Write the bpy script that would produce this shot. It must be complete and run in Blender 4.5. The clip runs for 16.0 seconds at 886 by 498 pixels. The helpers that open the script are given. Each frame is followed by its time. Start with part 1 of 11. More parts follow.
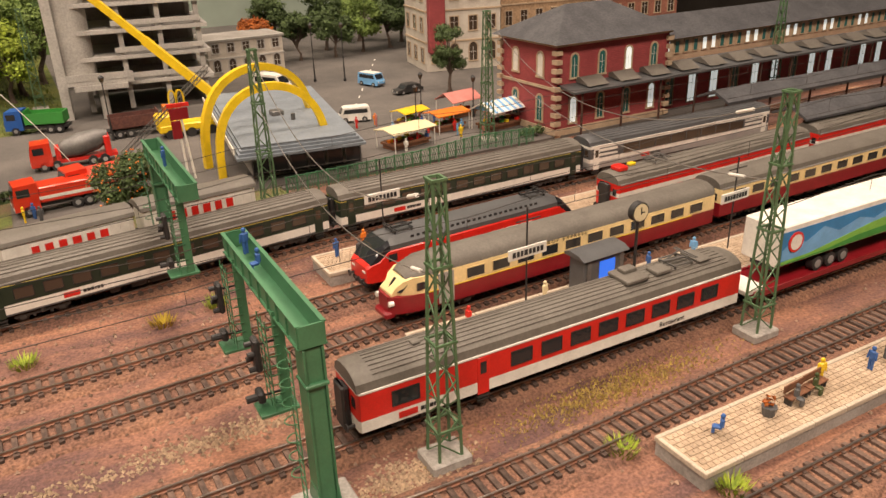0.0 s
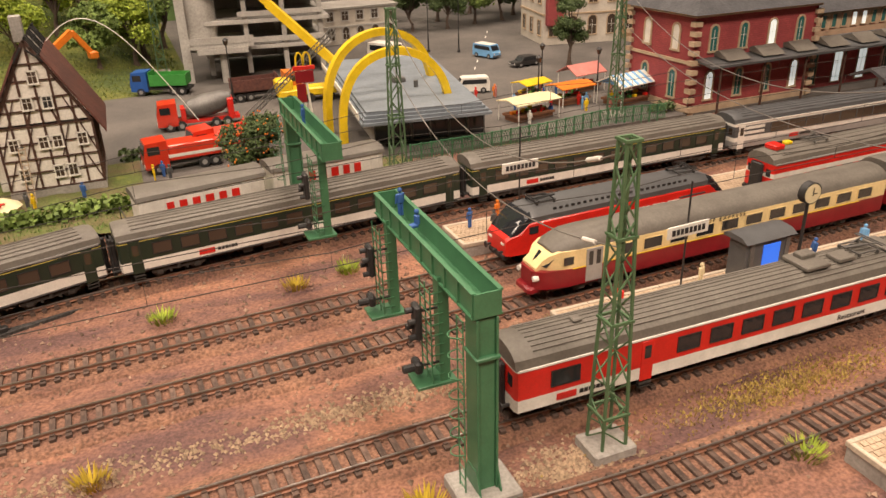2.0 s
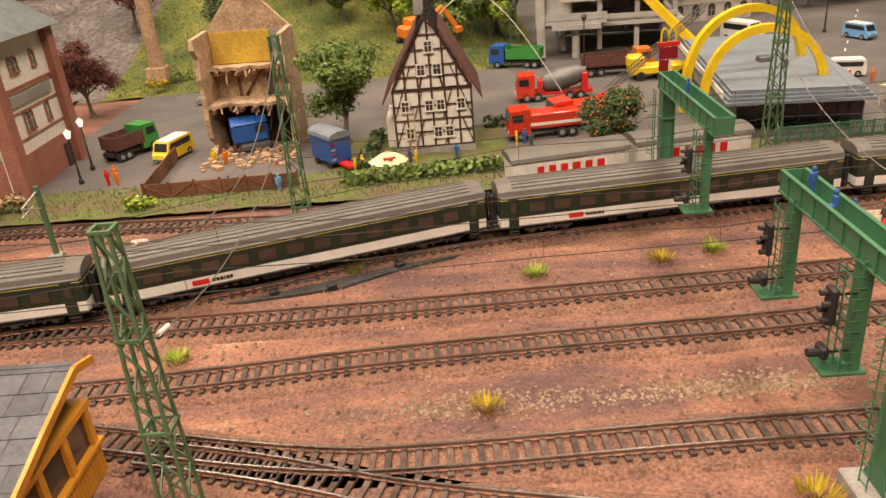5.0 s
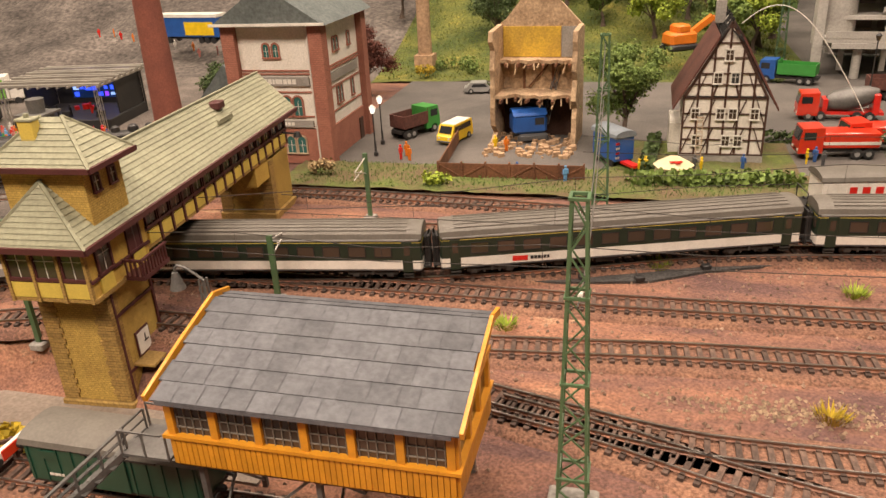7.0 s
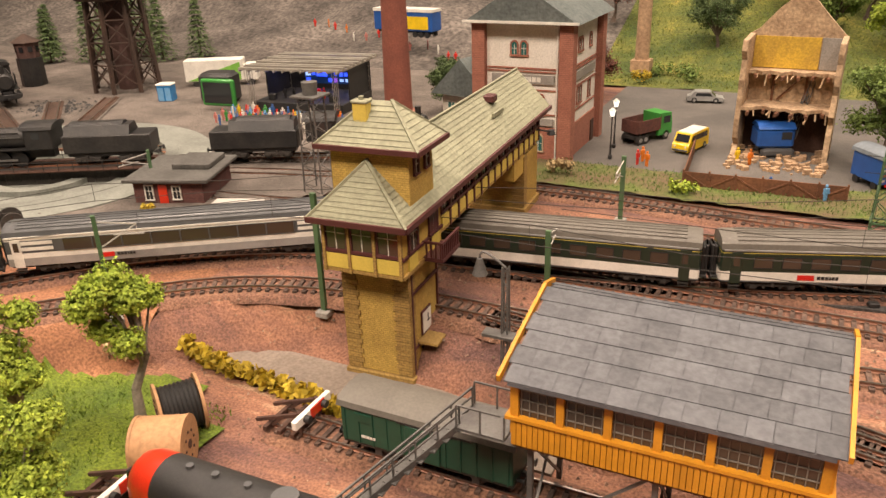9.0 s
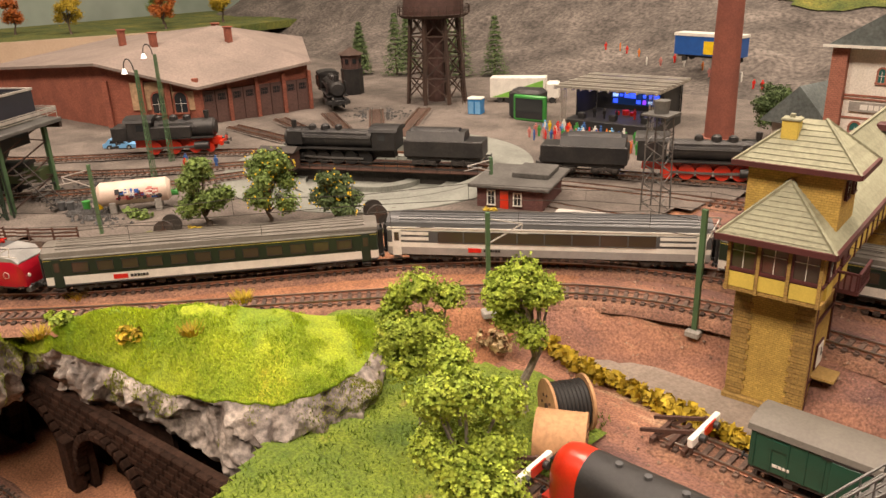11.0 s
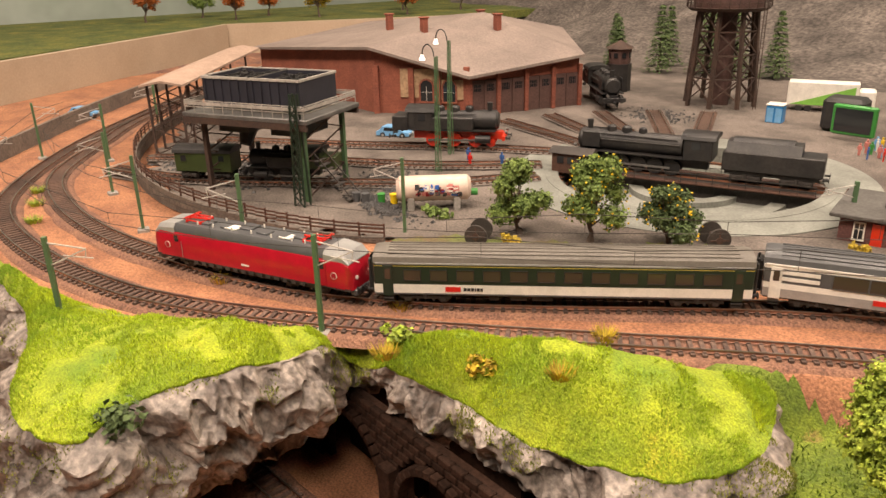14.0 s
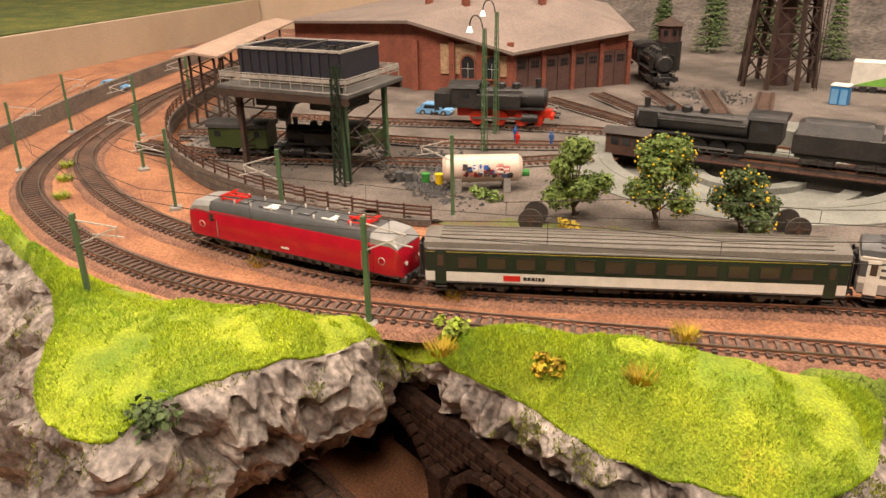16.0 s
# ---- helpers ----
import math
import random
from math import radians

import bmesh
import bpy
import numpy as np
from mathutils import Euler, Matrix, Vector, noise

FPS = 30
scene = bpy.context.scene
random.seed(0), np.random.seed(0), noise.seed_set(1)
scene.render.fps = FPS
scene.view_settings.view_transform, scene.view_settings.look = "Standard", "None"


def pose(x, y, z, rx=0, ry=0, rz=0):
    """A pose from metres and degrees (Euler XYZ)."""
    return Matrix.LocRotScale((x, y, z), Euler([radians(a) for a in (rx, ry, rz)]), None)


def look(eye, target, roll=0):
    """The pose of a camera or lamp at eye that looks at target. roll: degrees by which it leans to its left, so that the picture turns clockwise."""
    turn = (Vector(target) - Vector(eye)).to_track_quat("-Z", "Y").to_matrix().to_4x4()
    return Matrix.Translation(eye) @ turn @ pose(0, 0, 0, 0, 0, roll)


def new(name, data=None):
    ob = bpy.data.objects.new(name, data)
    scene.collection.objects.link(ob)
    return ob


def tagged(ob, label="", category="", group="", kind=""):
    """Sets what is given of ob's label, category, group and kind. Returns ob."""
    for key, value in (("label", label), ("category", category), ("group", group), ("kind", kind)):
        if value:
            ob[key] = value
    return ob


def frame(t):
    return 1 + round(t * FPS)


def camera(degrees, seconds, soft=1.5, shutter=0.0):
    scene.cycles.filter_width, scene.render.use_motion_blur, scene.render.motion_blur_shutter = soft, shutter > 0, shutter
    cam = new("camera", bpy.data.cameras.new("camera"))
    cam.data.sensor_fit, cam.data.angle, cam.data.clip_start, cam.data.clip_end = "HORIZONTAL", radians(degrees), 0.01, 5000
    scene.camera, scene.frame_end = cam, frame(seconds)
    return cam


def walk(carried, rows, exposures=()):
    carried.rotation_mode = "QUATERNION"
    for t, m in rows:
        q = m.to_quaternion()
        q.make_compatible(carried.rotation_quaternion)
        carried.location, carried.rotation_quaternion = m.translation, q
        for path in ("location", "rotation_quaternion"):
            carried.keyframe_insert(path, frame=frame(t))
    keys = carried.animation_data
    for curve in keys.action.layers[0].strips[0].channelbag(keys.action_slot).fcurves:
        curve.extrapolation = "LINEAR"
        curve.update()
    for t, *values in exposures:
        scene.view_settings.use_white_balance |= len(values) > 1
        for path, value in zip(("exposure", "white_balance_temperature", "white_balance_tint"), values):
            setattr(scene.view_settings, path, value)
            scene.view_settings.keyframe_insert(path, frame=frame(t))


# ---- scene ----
cam = camera(60.1, 16.0)
PATH = [
    (0, (-0.003, 0.019, 0.295), (0.868, 1.63, -0.507), -1.8),
    (0.5, (-0.004, 0.034, 0.29), (0.845, 1.654, -0.519), -1.8),
    (1, (-0.014, 0.046, 0.285), (0.797, 1.683, -0.53), -1.8),
    (1.5, (-0.024, 0.056, 0.28), (0.726, 1.715, -0.547), -1.6),
    (2, (-0.034, 0.064, 0.276), (0.637, 1.75, -0.565), -1.7),
    (2.5, (-0.044, 0.066, 0.274), (0.538, 1.781, -0.574), -1.6),
    (3, (-0.055, 0.064, 0.277), (0.422, 1.808, -0.579), -1.8),
    (3.5, (-0.069, 0.063, 0.277), (0.281, 1.834, -0.584), -2.3),
    (3.7, (-0.075, 0.062, 0.278), (0.22, 1.844, -0.581), -2.5),
    (5.8, (-0.128, 0.045, 0.276), (-0.377, 1.847, -0.554), -4.1),
    (6, (-0.142, 0.038, 0.279), (-0.432, 1.837, -0.546), -3.3),
    (6.5, (-0.181, 0.022, 0.282), (-0.58, 1.802, -0.539), -3.2),
    (7, (-0.208, 0.012, 0.287), (-0.7, 1.771, -0.527), -3.1),
    (7.5, (-0.232, 0.005, 0.286), (-0.808, 1.742, -0.52), -2.8),
    (8, (-0.259, -0.004, 0.289), (-0.912, 1.709, -0.51), -2.6),
    (8.5, (-0.283, -0.02, 0.29), (-1.018, 1.661, -0.508), -2.3),
    (9, (-0.314, -0.03, 0.29), (-1.133, 1.612, -0.507), -1.9),
    (9.5, (-0.344, -0.047, 0.293), (-1.265, 1.542, -0.501), -1.6),
    (10, (-0.378, -0.072, 0.294), (-1.412, 1.448, -0.494), -1.0),
    (10.2, (-0.386, -0.083, 0.292), (-1.476, 1.406, -0.478), -1.3),
    (12.3, (-0.492, -0.134, 0.283), (-1.964, 1.016, -0.432), -1.7),
    (12.5, (-0.505, -0.139, 0.285), (-1.993, 0.987, -0.435), -1.6),
    (13, (-0.544, -0.145, 0.28), (-2.068, 0.934, -0.435), -1.6),
    (13.5, (-0.585, -0.156, 0.28), (-2.131, 0.889, -0.44), -1.3),
    (14, (-0.605, -0.157, 0.277), (-2.173, 0.851, -0.447), -1.4),
    (14.5, (-0.63, -0.156, 0.269), (-2.207, 0.827, -0.469), -1.3),
    (15, (-0.647, -0.158, 0.267), (-2.23, 0.807, -0.482), -1.1),
    (15.5, (-0.654, -0.155, 0.264), (-2.237, 0.802, -0.496), -1.1),
    (16, (-0.66, -0.152, 0.26), (-2.248, 0.794, -0.505), -1.1),
]
walk(cam, [(t, look(eye, target, roll)) for t, eye, target, roll in PATH], [(0.0, -0.20), (3.0, -0.15), (7.0, -0.10), (9.0, -0.06), (10.2, -0.10), (12.3, -0.04), (16.0, -0.05)])

# ---- light: a hall with warm ceiling lamps ----
world = bpy.data.worlds.new("hall_air")
scene.world = world
world.use_nodes = True
world.node_tree.nodes["Background"].inputs[0].default_value = (1.0, 0.88, 0.74, 1)
world.node_tree.nodes["Background"].inputs[1].default_value = 0.35


def ceiling_lamp(x, y, power, size=1.1, warm=(1.0, 0.80, 0.64)):
    lamp = bpy.data.lights.new("hall_lamp", "AREA")
    lamp.shape, lamp.size, lamp.energy, lamp.color = "SQUARE", size, power, warm
    ob = new("hall_lamp", lamp)
    ob.location = (x, y, 2.35)
    return ob


for lx, ly, lp in ((0.7, -1.0, 62), (-0.6, -1.1, 62), (-1.7, -1.2, 70), (0.8, 1.0, 40), (-0.5, 1.0, 40), (-1.8, 0.9, 44), (0.6, 2.1, 26), (-1.2, 2.3, 26)):
    ceiling_lamp(lx, ly, lp, 0.7)


# ---- materials ----
def material(name, base, second=None, rough=0.6, metal=0.0, grain=400.0, patch=25.0, amount=0.35, bump=0.15, third=None, coat=0.0, spread=0.25, island=0.0, obrand=0.0, brick=0.0, stretch=None):
    """A procedural surface: two tones mixed by coarse patches, a fine grain over them and a matching relief."""
    m = bpy.data.materials.new(name)
    m.use_nodes = True
    nt = m.node_tree
    n, l = nt.nodes, nt.links
    bsdf = n["Principled BSDF"]
    co = n.new("ShaderNodeTexCoord")
    fine = n.new("ShaderNodeTexNoise")
    fine.inputs["Scale"].default_value, fine.inputs["Detail"].default_value = grain, 3
    coarse = n.new("ShaderNodeTexNoise")
    coarse.inputs["Scale"].default_value, coarse.inputs["Detail"].default_value = patch, 5
    coarse.inputs["Roughness"].default_value = 0.65
    l.new(co.outputs["Object"], fine.inputs["Vector"])
    l.new(co.outputs["Object"], coarse.inputs["Vector"])
    if stretch:
        mp = n.new("ShaderNodeMapping")
        mp.inputs["Scale"].default_value = stretch
        l.new(co.outputs["Object"], mp.inputs["Vector"])
        l.new(mp.outputs["Vector"], coarse.inputs["Vector"])
    second = second or tuple(c * 0.7 for c in base)
    ramp = n.new("ShaderNodeValToRGB")
    ramp.color_ramp.elements[0].position, ramp.color_ramp.elements[1].position = 0.5 - spread / 2, 0.5 + spread / 2
    ramp.color_ramp.elements[0].color, ramp.color_ramp.elements[1].color = (*second, 1), (*base, 1)
    if third:
        e = ramp.color_ramp.elements.new(0.5 + spread * 0.85)
        e.color = (*third, 1)
    l.new(coarse.outputs["Fac"], ramp.inputs["Fac"])
    mix = n.new("ShaderNodeMix")
    mix.data_type, mix.blend_type = "RGBA", "MULTIPLY"
    mix.inputs["Factor"].default_value = amount
    grey = n.new("ShaderNodeValToRGB")
    grey.color_ramp.elements[0].position, grey.color_ramp.elements[1].position = 0.32, 0.68
    grey.color_ramp.elements[0].color, grey.color_ramp.elements[1].color = (0.25, 0.25, 0.25, 1), (1.25, 1.25, 1.25, 1)
    l.new(fine.outputs["Fac"], grey.inputs["Fac"])
    l.new(ramp.outputs["Color"], mix.inputs["A"])
    l.new(grey.outputs["Color"], mix.inputs["B"])
    out = mix.outputs["Result"]
    if brick:
        sep, comb = n.new("ShaderNodeSeparateXYZ"), n.new("ShaderNodeCombineXYZ")
        add = n.new("ShaderNodeMath")
        l.new(co.outputs["Object"], sep.inputs[0])
        l.new(sep.outputs["X"], add.inputs[0])
        l.new(sep.outputs["Y"], add.inputs[1])
        l.new(add.outputs[0], comb.inputs["X"])
        l.new(sep.outputs["Z"], comb.inputs["Y"])
        bt = n.new("ShaderNodeTexBrick")
        bt.inputs["Scale"].default_value, bt.inputs["Mortar Size"].default_value = brick, 0.03
        bt.inputs["Color1"].default_value, bt.inputs["Color2"].default_value, bt.inputs["Mortar"].default_value = (1, 1, 1, 1), (0.8, 0.8, 0.8, 1), (0.55, 0.55, 0.55, 1)
        l.new(comb.outputs[0], bt.inputs["Vector"])
        mb = n.new("ShaderNodeMix")
        mb.data_type, mb.blend_type = "RGBA", "MULTIPLY"
        mb.inputs["Factor"].default_value = 0.85
        l.new(out, mb.inputs["A"])
        l.new(bt.outputs["Color"], mb.inputs["B"])
        out = mb.outputs["Result"]
    if island or obrand:
        rnd = n.new("ShaderNodeNewGeometry") if island else n.new("ShaderNodeObjectInfo")
        hsv = n.new("ShaderNodeHueSaturation")
        rng = n.new("ShaderNodeMapRange")
        k = island or obrand
        rng.inputs["To Min"].default_value, rng.inputs["To Max"].default_value = 1 - k, 1 + k
        l.new(rnd.outputs["Random Per Island" if island else "Random"], rng.inputs["Value"])
        l.new(rng.outputs["Result"], hsv.inputs["Value"])
        l.new(out, hsv.inputs["Color"])
        out = hsv.outputs["Color"]
    l.new(out, bsdf.inputs["Base Color"])
    bsdf.inputs["Roughness"].default_value, bsdf.inputs["Metallic"].default_value = rough, metal
    bsdf.inputs["Coat Weight"].default_value = coat
    if bump:
        b = n.new("ShaderNodeBump")
        b.inputs["Strength"].default_value, b.inputs["Distance"].default_value = min(1.0, bump * 2), 0.0015 * max(0.3, bump)
        l.new(fine.outputs["Fac"], b.inputs["Height"])
        l.new(b.outputs["Normal"], bsdf.inputs["Normal"])
    return m


def paint(name, base, rough=0.42, **k):
    args = dict(second=tuple(c * 0.82 for c in base), rough=rough, grain=900, patch=60, amount=0.12, bump=0.04, coat=0.1)
    args.update(k)
    return material(name, base, **args)


def glass(name, tint=(0.02, 0.022, 0.025), rough=0.08):
    m = bpy.data.materials.new(name)
    m.use_nodes = True
    b = m.node_tree.nodes["Principled BSDF"]
    b.inputs["Base Color"].default_value, b.inputs["Roughness"].default_value = (*tint, 1), rough
    b.inputs["Specular IOR Level"].default_value = 0.6
    return m


def glow(name, colour, strength):
    m = bpy.data.materials.new(name)
    m.use_nodes = True
    b = m.node_tree.nodes["Principled BSDF"]
    b.inputs["Base Color"].default_value = (*colour, 1)
    b.inputs["Emission Color"].default_value, b.inputs["Emission Strength"].default_value = (*colour, 1), strength
    return m


BALLAST = material("brown_ballast", (0.29, 0.150, 0.092), (0.17, 0.085, 0.06), 0.95, grain=520, patch=30, amount=0.75, bump=0.9, third=(0.31, 0.20, 0.14), spread=0.3)
EARTH = material("ballast_and_earth", (0.335, 0.160, 0.097), (0.135, 0.071, 0.062), 0.95, grain=520, patch=13, amount=0.62, bump=0.8, third=(0.52, 0.35, 0.22), spread=0.24, stretch=(0.45, 1.5, 1))
REDEARTH = material("reddish_earth", (0.42, 0.195, 0.098), (0.27, 0.12, 0.066), 0.95, grain=500, patch=14, amount=0.65, bump=0.7)
ASPHALT = material("grey_asphalt", (0.145, 0.130, 0.117), (0.095, 0.087, 0.080), 0.9, grain=700, patch=8, amount=0.35, bump=0.25)
YARD = material("sooty_yard_ground", (0.20, 0.168, 0.145), (0.10, 0.084, 0.072), 0.95, grain=420, patch=12, amount=0.6, bump=0.7)
CONCRETE = material("weathered_concrete", (0.36, 0.34, 0.31), (0.26, 0.24, 0.215), 0.85, grain=500, patch=18, amount=0.3, bump=0.25)
GRASS = material("flock_grass", (0.36, 0.43, 0.02), (0.17, 0.27, 0.018), 0.95, grain=650, patch=16, amount=0.6, bump=1.0, third=(0.44, 0.40, 0.03))
LAWN = material("green_lawn", (0.12, 0.155, 0.034), (0.15, 0.105, 0.055), 0.95, grain=600, patch=20, amount=0.6, bump=0.9, third=(0.22, 0.24, 0.05))
ROCK = material("grey_brown_rock", (0.22, 0.19, 0.165), (0.075, 0.062, 0.055), 0.85, grain=90, patch=22, amount=0.75, bump=1.0, third=(0.33, 0.29, 0.25), spread=0.3)
RAIL = material("rusty_rail", (0.31, 0.135, 0.075), (0.14, 0.065, 0.04), 0.5, 0.3, grain=600, amount=0.3)
RAILTOP = material("bright_rail_head", (0.45, 0.40, 0.36), None, 0.28, 0.9, grain=600, amount=0.2, bump=0.02)
SLEEPER = material("dark_sleeper", (0.135, 0.085, 0.063), (0.085, 0.056, 0.044), 0.9, grain=500, amount=0.5, bump=0.5, obrand=0.35)
MASTGREEN = paint("mast_green", (0.085, 0.16, 0.075), 0.5)
GANTRYGREEN = paint("signal_bridge_green", (0.060, 0.185, 0.090), 0.45)
STEELGREY = material("dull_grey_steel", (0.20, 0.195, 0.185), (0.12, 0.115, 0.11), 0.5, 0.4, grain=600, amount=0.25, bump=0.08)
RUST = material("rust_brown_steel", (0.085, 0.05, 0.036), (0.05, 0.032, 0.026), 0.75, 0.1, grain=500, amount=0.4, bump=0.3)
WIRE = material("contact_wire", (0.30, 0.28, 0.26), None, 0.4, 0.6, grain=500, amount=0.1, bump=0)
BLACK = material("matt_black", (0.018, 0.018, 0.019), (0.03, 0.028, 0.027), 0.55, grain=500, amount=0.3, bump=0.1)
UNDER = material("dusty_underframe", (0.035, 0.031, 0.028), (0.055, 0.046, 0.04), 0.7, grain=500, amount=0.4, bump=0.2)
WHITE = paint("off_white", (0.80, 0.77, 0.70), 0.5)
RED = paint("signal_red", (0.66, 0.022, 0.014), 0.35)
DARKRED = paint("deep_crimson", (0.40, 0.006, 0.020), 0.3, coat=0.25)
WINE = paint("wine_red", (0.24, 0.010, 0.016), 0.35)
CREAM = paint("cream", (0.82, 0.64, 0.32), 0.4)
ROOFGREY = material("warm_grey_roof", (0.145, 0.132, 0.112), (0.115, 0.103, 0.087), 0.6, grain=500, patch=40, amount=0.2, bump=0.1)
DARKGREY = paint("anthracite", (0.09, 0.092, 0.095), 0.45)
SILVER = material("silver_grey", (0.42, 0.42, 0.41), None, 0.4, 0.35, grain=700, amount=0.1, bump=0.03)
COACHGREEN = paint("coach_dark_green", (0.018, 0.032, 0.02), 0.35)
YELLOW = paint("bright_yellow", (0.85, 0.58, 0.015), 0.4)
BLUE = paint("strong_blue", (0.02, 0.10, 0.38), 0.4)
ORANGE = paint("orange", (0.75, 0.20, 0.015), 0.45)
GREEN = paint("leaf_green", (0.05, 0.28, 0.05), 0.45)
LIGHTGREEN = paint("grass_green_paint", (0.22, 0.50, 0.08), 0.45)
SKYBLUE = paint("sky_blue", (0.18, 0.42, 0.72), 0.45)
GLASS = glass("dark_glass")
WARMGLASS = glass("brownish_glass", (0.060, 0.042, 0.030), 0.12)


# ---- building helpers ----
class B:
    """Collects the faces of one mesh."""

    def __init__(self):
        self.v, self.f = [], []

    def add(self, verts, faces):
        k = len(self.v)
        self.v += [tuple(p) for p in verts]
        self.f += [tuple(k + i for i in f) for f in faces]
        return self

    def box(self, cx, cy, cz, sx, sy, sz, rz=0.0, bev=0.0):
        hx, hy, hz = sx / 2, sy / 2, sz / 2
        c, s = math.cos(radians(rz)), math.sin(radians(rz))
        vs, fs = [], []
        if bev <= 0:
            for z in (-hz, hz):
                for x, y in ((-hx, -hy), (hx, -hy), (hx, hy), (-hx, hy)):
                    vs.append((x, y, z))
            fs = [(3, 2, 1, 0), (4, 5, 6, 7), (0, 1, 5, 4), (1, 2, 6, 5), (2, 3, 7, 6), (3, 0, 4, 7)]
        else:
            b = min(bev, hx * 0.9, hy * 0.9, hz * 0.9)
            rings = []
            for z, inset in ((-hz, b), (-hz + b, 0), (hz - b, 0), (hz, b)):
                x, y = hx - inset, hy - inset
                k = b if inset == 0 else b * 0.6
                rings.append([(-x + k, -y, z), (x - k, -y, z), (x, -y + k, z), (x, y - k, z), (x - k, y, z), (-x + k, y, z), (-x, y - k, z), (-x, -y + k, z)])
            for r in rings:
                vs += r
            for j in range(3):
                for i in range(8):
                    a, d = j * 8 + i, j * 8 + (i + 1) % 8
                    fs.append((a, d, d + 8, a + 8))
            fs += [tuple(range(7, -1, -1)), tuple(range(24, 32))]
        return self.add([(cx + x * c - y * s, cy + x * s + y * c, cz + z) for x, y, z in vs], fs)

    def cyl(self, p0, p1, r0, r1=None, seg=8, caps=True):
        p0, p1 = Vector(p0), Vector(p1)
        r1 = r0 if r1 is None else r1
        d = (p1 - p0).normalized()
        u = d.orthogonal().normalized()
        w = d.cross(u)
        vs = []
        for p, r in ((p0, r0), (p1, r1)):
            for i in range(seg):
                a = 2 * math.pi * i / seg
                vs.append(p + u * (r * math.cos(a)) + w * (r * math.sin(a)))
        fs = [(i, (i + 1) % seg, seg + (i + 1) % seg, seg + i) for i in range(seg)]
        if caps:
            fs += [tuple(range(seg - 1, -1, -1)), tuple(range(seg, 2 * seg))]
        return self.add(vs, fs)

    def beam(self, p0, p1, w, h=None):
        p0, p1, h = Vector(p0), Vector(p1), h or w
        d = (p1 - p0).normalized()
        up = Vector((0, 0, 1)) if abs(d.z) < 0.95 else Vector((0, 1, 0))
        u = d.cross(up).normalized() * (w / 2)
        k = u.cross(d).normalized() * (h / 2)
        vs = [p + a * u + b * k for p in (p0, p1) for a, b in ((-1, -1), (1, -1), (1, 1), (-1, 1))]
        return self.add(vs, [(3, 2, 1, 0), (4, 5, 6, 7), (0, 1, 5, 4), (1, 2, 6, 5), (2, 3, 7, 6), (3, 0, 4, 7)])

    def prism(self, poly, z0, z1):
        n = len(poly)
        vs = [(x, y, z0) for x, y in poly] + [(x, y, z1) for x, y in poly]
        fs = [(i, (i + 1) % n, n + (i + 1) % n, n + i) for i in range(n)]
        return self.add(vs, fs + [tuple(range(n - 1, -1, -1)), tuple(range(n, 2 * n))])

    def along_x(self, poly, x0, x1):
        """A profile of (y, z) drawn along x."""
        n = len(poly)
        vs = [(x0, y, z) for y, z in poly] + [(x1, y, z) for y, z in poly]
        fs = [(i, (i + 1) % n, n + (i + 1) % n, n + i) for i in range(n)]
        return self.add(vs, fs + [tuple(range(n - 1, -1, -1)), tuple(range(n, 2 * n))])

    def along_y(self, poly, y0, y1):
        """A profile of (x, z) drawn along y."""
        n = len(poly)
        vs = [(x, y0, z) for x, z in poly] + [(x, y1, z) for x, z in poly]
        fs = [(i, (i + 1) % n, n + (i + 1) % n, n + i) for i in range(n)]
        return self.add(vs, fs + [tuple(range(n - 1, -1, -1)), tuple(range(n, 2 * n))])

    def loft(self, rings, caps=True):
        n = len(rings[0])
        vs = [p for r in rings for p in r]
        fs = [(j * n + i, j * n + (i + 1) % n, (j + 1) * n + (i + 1) % n, (j + 1) * n + i) for j in range(len(rings) - 1) for i in range(n)]
        if caps:
            fs += [tuple(range(n - 1, -1, -1)), tuple(range((len(rings) - 1) * n, len(rings) * n))]
        return self.add(vs, fs)

    def ball(self, c, r, seg=8, rings=5, sz=1.0):
        out = []
        for j in range(rings + 1):
            a = math.pi * (j / rings) * 0.98 + 0.03
            out.append([(c[0] + r * math.sin(a) * math.cos(2 * math.pi * i / seg), c[1] + r * math.sin(a) * math.sin(2 * math.pi * i / seg), c[2] - r * sz * math.cos(a)) for i in range(seg)])
        return self.loft(out)

    def sheet(self, rows):
        """A grid of points as one open surface."""
        w = len(rows[0])
        vs = [p for r in rows for p in r]
        fs = [(j * w + i, j * w + i + 1, (j + 1) * w + i + 1, (j + 1) * w + i) for j in range(len(rows) - 1) for i in range(w - 1)]
        return self.add(vs, fs)

    def tube(self, points, r, seg=4):
        """One bent wire or pipe through the points."""
        pts, rings = [Vector(p) for p in points], []
        for i, p in enumerate(pts):
            d = (pts[min(i + 1, len(pts) - 1)] - pts[max(i - 1, 0)]).normalized()
            side = d.cross(Vector((0.03, 0.05, 1)) if abs(d.z) < 0.95 else Vector((0, 1, 0))).normalized()
            up = side.cross(d)
            rings.append([p + side * (r * math.cos(2 * math.pi * k / seg)) + up * (r * math.sin(2 * math.pi * k / seg)) for k in range(seg)])
        return self.loft(rings)

    def square_ring(self, a, z, w):
        """A closed square hoop of half width a at the height z."""
        h = w / 2
        rings = [[(x * (a + o), y * (a + o), z + q) for o, q in ((-h, -h), (h, -h), (h, h), (-h, h))] for x, y in ((-1, -1), (1, -1), (1, 1), (-1, 1), (-1, -1))]
        return self.loft(rings, False)

